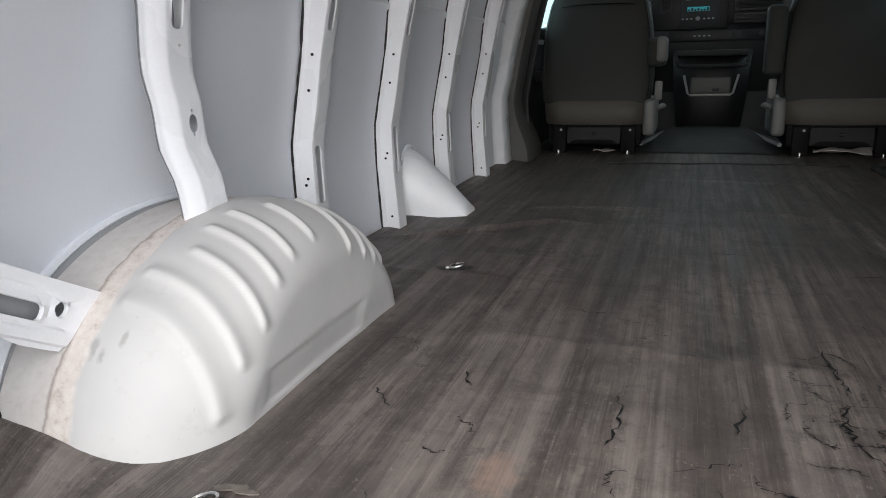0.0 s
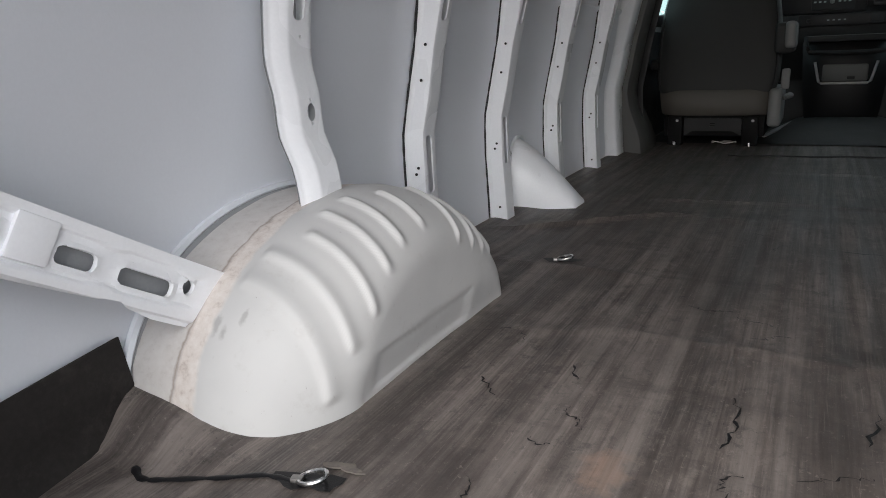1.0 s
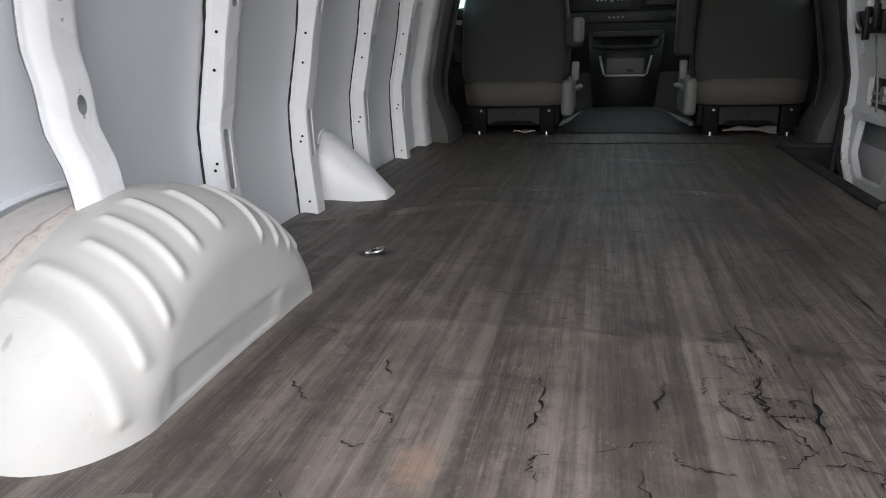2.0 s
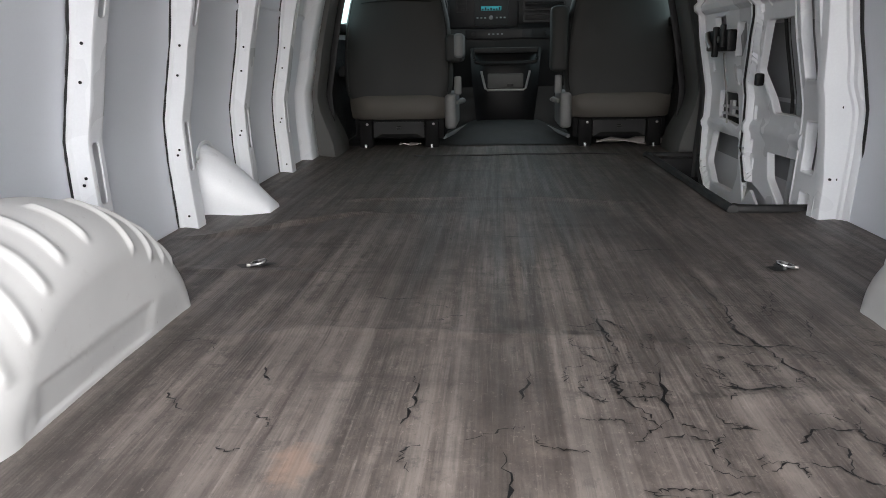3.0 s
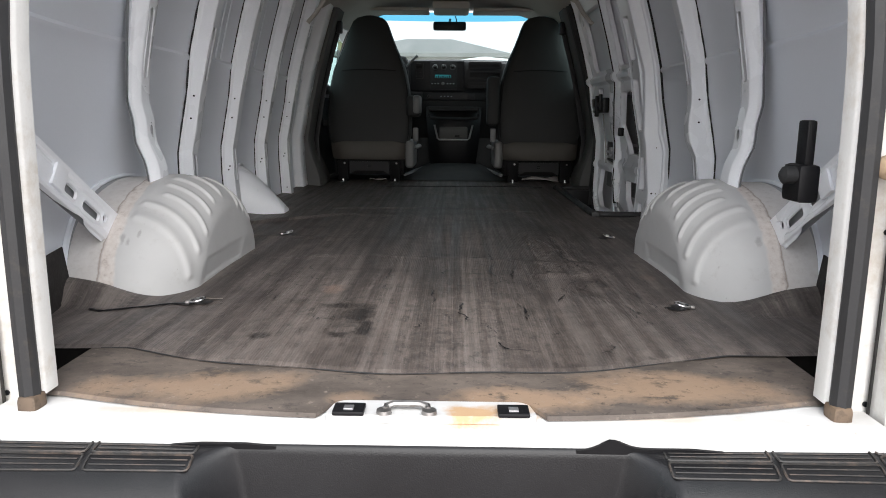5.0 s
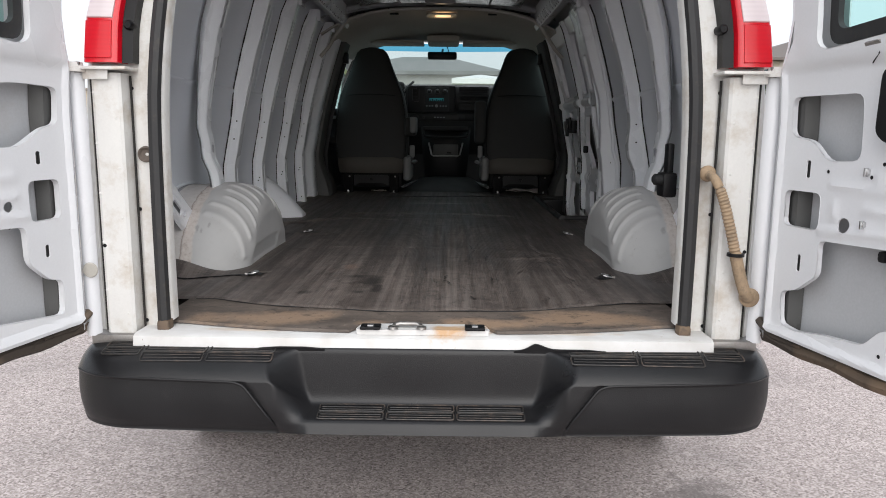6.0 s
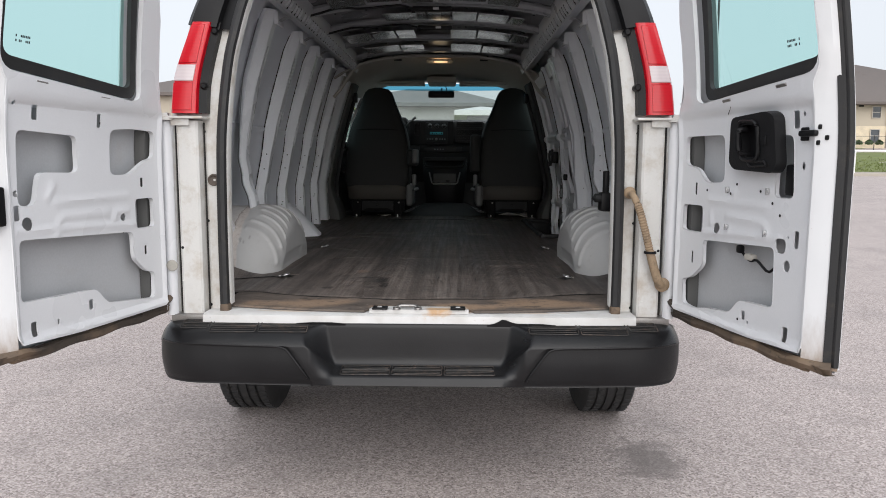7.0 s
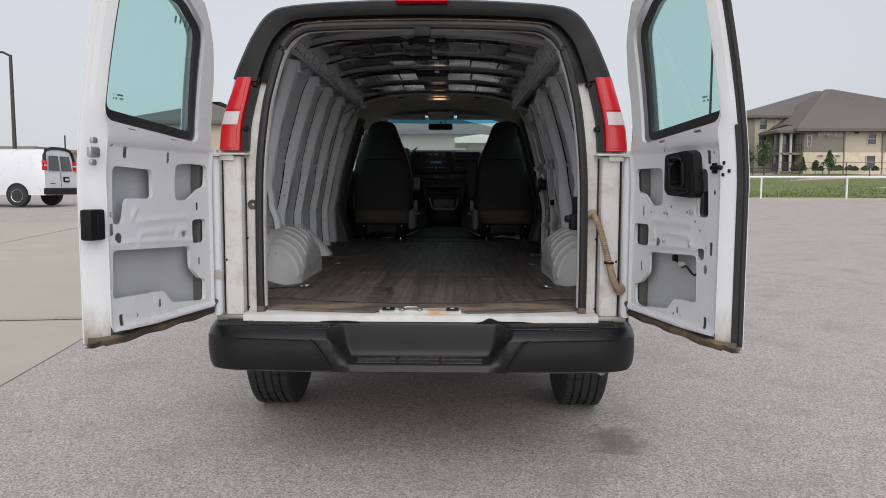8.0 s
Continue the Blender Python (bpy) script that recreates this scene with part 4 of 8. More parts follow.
def brace(s):
    """Slotted strut from the rear corner pillar down to the wheel arch."""
    p0, p1 = Vector((s * 0.880, 0.699, 0.880)), Vector((s * 0.850, 0.16, 1.194))
    along = p1 - p0
    length = along.length
    d = along.normalized()
    n = Vector((-s, -0.12, 0)).normalized()
    up = n.cross(d)
    up = up if up.z > 0 else -up

    slot_rims = ((0.030, 0.006, 0.0), (0.107, -0.005, 0.037), (0.2215, -0.002, 0.019), (0.345, 0.0, 0.02))

    def at(a, b):
        waist = 0.030 - 0.008 * math.exp(-((a - 0.03) / 0.03) ** 2) - 0.005 * math.exp(-((a - 0.172) / 0.02) ** 2)
        sink = 0.005 * (1 - step(abs(b), waist - 0.004, waist + 0.002)) * step(a, -0.005, 0.02)
        rim = 0.0
        for ca, cb, half in slot_rims:
            off = max(0.0, abs(a - ca) - half)
            rim = max(rim, 1 - step(math.hypot(off, b - cb), 0.014, 0.018))
        fold = 0.008 * step(-b, 0.038, 0.044)
        return p0 + d * a + up * b - n * (sink - 0.003 * rim + fold)

    w = 0.044
    outline = [(0.006, -w - 0.006), (0.075, -w - 0.006), (0.14, -w * 0.86), (0.29, -w), (length, -w), (length, w), (0.10, w * 0.97), (-0.031, w)]
    holes = [disc(0.030, 0.006, 0.011, n=14), rect(0.059, -0.0165, 0.1545, 0.0065, 0.011, 4), rect(0.192, -0.0135, 0.251, 0.0095, 0.011, 4)]
    fine_a = [0.0 + 0.008 * k for k in range(1, 70) if 0.008 * k < length - 0.005]
    ob = part("brace", plate(outline, holes, at, 0.003, [-0.042, -0.039, -0.036, -0.033, -0.030, -0.027, -0.024, -0.020, -0.016, 0.0, 0.016, 0.020, 0.024, 0.027, 0.030, 0.033, 0.036, 0.040], None, fine_a), RIBPAINT, van, "white slotted steel brace", 22)
    part("brace_back", plate([(0.012, -0.038), (length, -0.038), (length, 0.038), (-0.025, 0.038)], [], lambda a, b: p0 + d * a + up * b - n * 0.022, 0.002), PRIMERDARK, ob)
    for ring in holes:
        loop = ring + ring[:1]
        part("slot_rim", loft([[at(p, q) - n * k for p, q in loop] for k in (0.0, 0.002, 0.005)]), RIBPAINT, ob)
    bm = bmesh.new()
    box(-0.028, 0.028, -0.028, 0.028, -0.004, 0.006, 0.005, bm=bm)
    m = Matrix((d, up, n)).transposed().to_4x4()
    m.translation = p0 + d * 0.285 + up * 0.005
    bm.transform(m)
    part("brace_pad", bm, RIBPAINT, ob)


brace(-1), brace(1)


def filler_cover():
    """Half-cone cover over the filler pipe, low on the left wall."""
    rows = []
    for k in np.linspace(0, 1, 22):
        hgt = 0.208 * (1 - k ** 1.2) + 0.024
        yc = 2.272 + 0.045 * k
        wid = 0.090 - 0.038 * k
        x = -0.998 + 0.21 * k ** 0.92
        row = []
        for i in range(25):
            t = math.pi * i / 24
            c, s_ = math.cos(t), math.sin(t)
            row.append((x, yc - wid * abs(c) ** 0.75 * (1 if c > 0 else -1), FLOOR - 0.003 + hgt * s_ ** 0.75))
        rows.append(row)
    bm = loft(rows)
    bm.faces.new([v for v in bm.verts][-25:])
    bmesh.ops.bevel(bm, geom=[e for e in bm.edges if e.is_boundary is False and e.calc_face_angle(0) > 0.9], offset=0.008, segments=3, affect="EDGES")
    cover = part("filler_cover", bm, RIBPAINT, van, "white half-cone filler pipe cover", sharp=60)
    rim = [(-0.992, 2.272 - 0.098 * (1 if math.cos(t) > 0 else -1) * abs(math.cos(t)) ** 0.75, FLOOR - 0.003 + 0.24 * math.sin(t) ** 0.75) for t in np.linspace(0.02, math.pi - 0.02, 30)]
    part("cover_flange", tube(rim, 0.006, 6), RIBPAINT, cover)


filler_cover()


# ---- floor ----
WELL = (0.715, 2.27, 3.50)


def mat_edge(x):
    return 0.128 + 0.125 * min(1, abs(x + 0.02) / 0.62) ** 2.2 + 0.006 * math.sin(x * 17)


# long wrinkles of the mat: height, width, points along each
WRINKLES = [(0.010, 0.020, ((-0.62, 2.47), (-0.49, 2.49), (-0.2, 2.503), (0.0, 2.487), (0.17, 2.484), (0.36, 2.425), (0.5, 2.41))),
            (0.012, 0.024, ((-0.97, 1.88), (-0.80, 2.00), (-0.69, 2.08), (-0.48, 2.262), (-0.36, 2.22), (-0.18, 2.19))),
            (0.004, 0.022, ((-0.65, 1.16), (-0.57, 1.18), (-0.38, 1.24), (-0.03, 1.216), (0.15, 1.203), (0.46, 1.12), (0.6, 1.11))),
            (0.007, 0.024, ((-0.95, 1.59), (-0.80, 1.61), (-0.55, 1.60), (-0.4, 1.57))),
            (0.006, 0.020, ((0.20, 0.975), (0.30, 0.968), (0.46, 0.996), (0.60, 0.99))),
            (0.006, 0.022, ((-0.30, 3.12), (0.0, 3.15), (0.4, 3.10)))]


def mat_z(x, y):
    z = FLOOR
    for tall, wide, pts in WRINKLES:
        if pts[0][0] < x < pts[-1][0]:
            off = (y - interp(x, [p[0] for p in pts], [p[1] for p in pts]) - 0.012 * noise.noise((x * 9, tall * 700, 0.3))) / wide
            if abs(off) < 4:
                ends = min(1, (x - pts[0][0]) / 0.12, (pts[-1][0] - x) / 0.12)
                z += tall * ends * math.exp(-off * off) * (0.75 + 0.5 * noise.noise((x * 5, tall * 300, 1.7)))
    z += 0.0025 * noise.noise((x * 3, y * 3, 0.4))
    z += 0.012 * step(abs(x), 0.86, 0.98)
    z += 0.050 * step(abs(x), 0.72, 0.90) * step(y, 0.52, 0.62) * (1 - step(y, 0.70, 0.95))
    return z


def lay_floor():
    bm = bmesh.new()
    xs = [-0.985 + 1.97 * i / 72 for i in range(73)]
    ys = [0.0] + [0.018 * k for k in range(1, 252)]
    grid = []
    for j, t in enumerate(ys):
        row = []
        for x in xs:
            y = mat_edge(x) + t * (4.60 - mat_edge(x)) / ys[-1]
            row.append(bm.verts.new((x, y, mat_z(x, y) - (0.004 if j == 0 else 0))))
        grid.append(row)
    for j in range(len(ys) - 1):
        for i in range(72):
            c = (grid[j][i].co + grid[j + 1][i + 1].co) / 2
            if c.x > WELL[0] and WELL[1] < c.y < WELL[2]:
                continue
            bm.faces.new((grid[j][i], grid[j][i + 1], grid[j + 1][i + 1], grid[j + 1][i]))
    bmesh.ops.delete(bm, geom=[v for v in bm.verts if not v.link_faces], context="VERTS")
    floor = tagged(part("floor", bm, MATRUBBER, None, sharp=0), "worn ribbed dark grey rubber floor mat with cracks", "floor", kind="structure")
    edge = [(x, mat_edge(x) + 0.001, mat_z(x, mat_edge(x)) - 0.003) for x in np.linspace(-0.70, 0.70, 80)]
    worn = [0.0004 + 0.0021 * max(0.0, min(1.0, 0.5 + 1.6 * noise.noise((p[0] * 9.0, 3.1, 0.7)))) for p in edge]
    part("mat_edge", tube(edge, worn, 5, flat=0.6), RUBBER, floor)
    return floor


floor = lay_floor()


def flat_blob(cx, cy, ra, rb, seed, lift=0.0035, n=22, rough=0.35):
    rnd = random.Random(seed)
    pts = []
    ph = [rnd.uniform(0, 6.28) for _ in range(4)]
    for k in range(n):
        t = 2 * math.pi * k / n
        f = 1 + rough * (0.5 * math.sin(2 * t + ph[0]) + 0.35 * math.sin(3 * t + ph[1]) + 0.3 * math.sin(5 * t + ph[2])) + rnd.uniform(-0.12, 0.12)
        pts.append((cx + ra * f * math.cos(t), cy + rb * f * math.sin(t)))
    bm = bmesh.new()
    c = bm.verts.new((cx, cy, mat_z(cx, cy) + lift))
    ring = [bm.verts.new((x, y, mat_z(x, y) + lift)) for x, y in pts]
    for k in range(n):
        bm.faces.new((c, ring[k], ring[(k + 1) % n]))
    return bm


def crack(points, width, seed):
    """A split in the mat: a thin jagged dark ribbon with a raised lip."""
    rnd = random.Random(seed)
    pts = []
    for (x0, y0), (x1, y1) in zip(points, points[1:]):
        for k in range(7):
            t = k / 7
            pts.append((x0 + (x1 - x0) * t + rnd.uniform(-.006, .006), y0 + (y1 - y0) * t + rnd.uniform(-.004, .004)))
    pts.append(points[-1])
    rows = []
    for i, (x, y) in enumerate(pts):
        a, b = Vector(pts[max(i - 1, 0)]), Vector(pts[min(i + 1, len(pts) - 1)])
        d = (b - a).normalized()
        w = width * rnd.choice((0.25, 0.4, 0.7, 1.0, 1.6)) * (0.4 + 0.6 * math.sin(math.pi * (i + 0.5) / len(pts)))
        nx, ny = -d.y * w, d.x * w
        rows.append([(x - nx, y - ny, mat_z(x, y) + 0.0034), (x + nx, y + ny, mat_z(x, y) + 0.0034)])
    return loft(rows)


TANSTAIN = mat("pale_torn_rubber", (0.13, 0.112, 0.098), 0.8, var=0.3, scale=25, bump=0.2, dirt=(0.075, 0.068, 0.062), amount=0.9)
CRACKS = [
    [(0.155, 1.297), (0.163, 1.178), (0.175, 1.13)], [(0.162, 1.09), (0.145, 1.02), (0.154, 0.964), (0.18, 0.899)], [(0.229, 1.091), (0.215, 1.0), (0.211, 0.9)],
    [(0.417, 1.663), (0.41, 1.5), (0.421, 1.358), (0.40, 1.25), (0.417, 1.167), (0.44, 1.08), (0.462, 1.017)], [(-0.166, 1.031), (-0.158, 0.95), (-0.172, 0.872)],
    [(-0.03, 0.801), (-0.02, 0.72), (-0.013, 0.603)], [(0.464, 0.905), (0.45, 0.86), (0.481, 0.811)], [(0.33, 1.18), (0.40, 1.16), (0.47, 1.17), (0.53, 1.12)],
    [(0.15, 1.30), (0.19, 1.27), (0.21, 1.22)], [(0.10, 1.26), (0.13, 1.25), (0.15, 1.27)], [(0.29, 1.02), (0.34, 0.99), (0.40, 1.0)], [(0.36, 0.84), (0.40, 0.88), (0.46, 0.88)],
    [(0.20, 0.62), (0.22, 0.55), (0.21, 0.48)], [(0.06, 0.62), (0.05, 0.54), (0.07, 0.46)], [(0.47, 0.62), (0.49, 0.55), (0.48, 0.50), (0.50, 0.45)], [(-0.30, 1.42), (-0.26, 1.40), (-0.21, 1.41)],
    [(-0.42, 1.05), (-0.40, 1.0)], [(-0.06, 1.95), (0.05, 1.93), (0.12, 1.94)], [(0.28, 1.78), (0.36, 1.80), (0.45, 1.79)], [(0.13, 0.30), (0.15, 0.26), (0.22, 0.24)],
    [(-0.55, 0.95), (-0.50, 0.90)], [(0.02, 1.05), (0.0, 0.95)], [(0.51, 0.98), (0.57, 0.93), (0.60, 0.86)], [(0.33, 0.72), (0.31, 0.64)],
]
crack_rnd = random.Random(17)
for k in range(120):
    x, y = (crack_rnd.uniform(0.08, 0.62), crack_rnd.uniform(0.72, 1.45)) if k < 84 else (crack_rnd.uniform(-0.55, 0.6), crack_rnd.uniform(0.3, 2.2))
    t, run = crack_rnd.uniform(0, 6.28), crack_rnd.uniform(0.015, 0.05)
    path = [(x, y)]
    for _ in range(crack_rnd.randint(1, 3)):
        path.append((path[-1][0] + run * math.cos(t), path[-1][1] + run * math.sin(t)))
        t += crack_rnd.uniform(-1.2, 1.2)
    CRACKS.append(path)
for k, c in enumerate(CRACKS):
    part("crack", crack(c, 0.0022 if k < 24 else 0.0012, k), SATIN, floor)


def mat_upstand(s):
    """The mat turned up against the wall behind the wheel arch."""
    rows = []
    for k in range(15):
        y = 0.14 + (0.612 - 0.14) * k / 14
        top = 0.822 + 0.016 * k / 14
        x = panel_x(y, 0.78) - 0.006
        rows.append([(s * (x - f), y + 0.018 * (1 - g) * k / 14, FLOOR - 0.002 + (top - FLOOR) * g) for f, g in ((0.022, 0), (0.012, 0.10), (0.006, 0.30), (0, 1.0))])
    part("mat_upstand", shell(loft(rows), 0.003), UPSTAND, floor, "black rubber mat turned up the wall")


mat_upstand(-1), mat_upstand(1)


def threshold():
    ob = bmesh.new()
    rows = []
    for i in range(61):
        x = -0.72 + 1.44 * i / 60
        rear = -0.055 + 0.085 * min(1, abs(x) / 0.66) ** 2.4
        if abs(x) < 0.185:
            rear = max(rear, 0.0)
        rows.append([(x, rear, FLOOR - 0.016), (x, rear + 0.006, FLOOR - 0.010), (x, 0.08, FLOOR - 0.006), (x, 0.14, FLOOR - 0.005), (x, 0.32, FLOOR - 0.006)])
    loft(rows, bm=ob)
    part("threshold_mat", ob, DUSTRUBBER, floor, "brown dusty rubber threshold mat")
    # painted sill below it, down to the bumper
    rows = []
    for i in range(41):
        x = -0.745 + 1.49 * i / 40
        rows.append([(x, 0.10, FLOOR - 0.020), (x, -0.066, FLOOR - 0.018), (x, -0.078, FLOOR - 0.024), (x, -0.082, FLOOR - 0.05), (x, -0.05, FLOOR - 0.06), (x, -0.03, FLOOR - 0.16)])
    sill = part("sill", loft(rows), SILLPAINT, van, "white painted rear sill with rust marks")
    pad = plate(rounded([(-0.175, -0.064), (0.175, -0.064), (0.165, -0.015), (0.15, -0.004), (-0.15, -0.004), (-0.165, -0.015)], 0.012), [], lambda a, b: (a, b, FLOOR - 0.003), 0.014)
    part("striker_pad", pad, SILLPAINT, sill)
    for x in (-0.135, 0.135):
        part("striker_socket", box(x - 0.026, x + 0.026, -0.074, -0.034, FLOOR - 0.002, FLOOR + 0.006, 0.003), SATIN, sill, "black latch socket")
        part("socket_slot", box(x - 0.008, x + 0.008, -0.066, -0.050, FLOOR + 0.005, FLOOR + 0.0085, 0.001), LATCHGREY, sill)
    loop = [(-0.075, -0.056, FLOOR + 0.003), (-0.074, -0.046, FLOOR + 0.005), (-0.062, -0.040, FLOOR + 0.007), (-0.018, -0.040, FLOOR + 0.007), (-0.006, -0.046, FLOOR + 0.005), (-0.005, -0.056, FLOOR + 0.003)]
    part("striker_loop", tube(loop, 0.006, 8), DULLSTEEL, sill, "dull steel striker loop")
    for x in (-0.077, -0.003):
        part("striker_foot", lathe([(0, 0.0), (0, 0.013), (0.006, 0.012), (0.007, 0.0)], 14, "Z", (x, -0.062, FLOOR)), DULLSTEEL, sill)


threshold()


def d_ring(x, y, turn):
    tie = thing("tie_down_ring", "steel tie-down ring folded flat on the rubber mat", "tie-down ring", (x, y, mat_z(x, y) + 0.002), "floor tie-downs")
    c, s = math.cos(turn), math.sin(turn)
    pts = []
    for k in range(20):
        t = 2 * math.pi * k / 20
        a, b = 0.019 * math.cos(t), 0.015 * math.sin(t)
        pts.append((a * c - b * s, a * s + b * c, 0.008 + 0.004 * math.cos(t)))
    part("ring", tube(pts, 0.0028, 7, closed=True), STEEL, tie)
    bm = box(-0.008, 0.008, -0.006, 0.006, 0, 0.007, 0.002)
    bm.transform(Matrix.Translation((-0.021 * c, -0.021 * s, 0)) @ Matrix.Rotation(turn, 4, "Z"))
    part("clamp", bm, DULLSTEEL, tie)
    hole = bmesh.new()
    rim = []
    for k in range(18):
        t = 2 * math.pi * k / 18
        r = 0.030 + 0.010 * math.sin(2 * t + x * 9) + 0.006 * math.sin(5 * t + y * 7)
        rim.append(hole.verts.new((r * 1.25 * math.cos(t) - 0.008, r * 0.8 * math.sin(t), 0.0012)))
    hole.faces.new(rim)
    part("recess", hole, SATIN, tie, "dark torn hole in the mat")


for x, y, t in ((-0.619, 0.598, 0.3), (0.616, 0.602, 2.9), (-0.627, 1.646, 0.4), (0.645, 1.644, 2.8)):
    d_ring(x, y, t)


def loose_bits():
    pts = [(-0.86, 0.53), (-0.83, 0.515), (-0.80, 0.525), (-0.74, 0.555), (-0.69, 0.585), (-0.65, 0.59), (-0.63, 0.595)]
    strap = tube([(x, y, mat_z(x, y) + 0.003) for x, y in refine(pts, 5)], [0.0035 + 0.003 * abs(math.sin(i * 0.9)) for i in range(31)], 6, flat=0.35)
    tagged(part("strap", strap, SATIN, None), "thin dark strap lying on the rubber mat", "strap")
    bm = flat_blob(-0.60, 0.640, 0.022, 0.010, 3, 0.005, 30, 0.6)
    tagged(part("torn_flake", shell(bm, 0.002), TANSTAIN, None), "torn pale flake of rubber on the mat", "debris")
    bm = loft([[(0.52 + 0.078 * i + 0.004 * j, 3.99 + 0.035 * j, FLOOR + 0.014 + 0.024 * math.sin(i * 1.3) * math.sin(j + 0.5) + 0.006) for j in range(5)] for i in range(6)])
    tagged(part("crumpled_paper", shell(bm, 0.003), PAPER, None), "crumpled pinkish paper under the passenger seat", "paper")
    bm = loft([[(-0.58 + 0.03 * i, 4.02 + 0.02 * j, FLOOR + 0.012 + 0.006 * math.sin(i * 2.0 + j)) for j in range(4)] for i in range(5)])
    tagged(part("crumpled_paper", shell(bm, 0.003), PAPER, None), "small scrap of paper under the driver seat", "paper")
    bm = flat_blob(-0.90, 3.63, 0.035, 0.012, 9, 0.012)
    tagged(part("paper_scrap", shell(bm, 0.003), PAPER, None), "pale scrap of paper by the pillar trim", "paper")


loose_bits()


def step_well():
    x0, y0, y1 = WELL
    rim = [(1.0, y0 - 0.005, FLOOR + 0.008), (x0 + 0.06, y0 - 0.005, FLOOR + 0.008), (x0 + 0.012, y0 + 0.02, FLOOR + 0.008), (x0 - 0.004, y0 + 0.09, FLOOR + 0.008), (x0 - 0.004, y1 - 0.05, FLOOR + 0.008), (x0 + 0.01, y1, FLOOR + 0.008), (1.0, y1 + 0.01, FLOOR + 0.008)]
    fine = refine(rim, 6)
    part("well_trim", tube(fine, 0.017, 8), RUBBER, van, "black rubber step edge trim")
    bm = bmesh.new()
    box(x0 - 0.01, x0 + 0.01, y0, y1, FLOOR - 0.28, FLOOR - 0.004, 0.003, bm=bm)
    box(x0 - 0.01, 1.0, y0 - 0.01, y0 + 0.01, FLOOR - 0.28, FLOOR - 0.004, 0.003, bm=bm)
    box(x0 - 0.01, 1.0, y1 - 0.01, y1 + 0.01, FLOOR - 0.28, FLOOR - 0.004, 0.003, bm=bm)
    box(x0 - 0.01, 1.0, y0, y1, FLOOR - 0.30, FLOOR - 0.27, 0.003, bm=bm)
    part("step_well", bm, SATIN, van, "black side step well")


step_well()


# ---- side doors, on the right ----
def returns(ring, place, parent, depth=0.022):
    """Turned-in edge of a pressed opening, with a rounded lip."""
    loop = []
    m = len(ring)
    for i in range(m):
        p, q = Vector(ring[i]), Vector(ring[(i + 1) % m])
        n = max(1, int((q - p).length / 0.03))
        loop += [tuple(p.lerp(q, k / n)) for k in range(n)]
    loop.append(loop[0])
    mid = Vector((sum(p[0] for p in ring) / m, sum(p[1] for p in ring) / m))
    rows = []
    for grow, sink in ((1.0, -0.0025), (0.0, -0.0035), (-0.6, 0.0), (-0.8, depth)):
        row = []
        for p in loop:
            out = (Vector(p) - mid).normalized() * 0.007 * grow
            x, y, z = place(p[0] + out.x, p[1] + out.y)
            row.append((x + sink, y, z))
        rows.append(row)
    part("opening_return", loft(rows), RIBPAINT, parent)


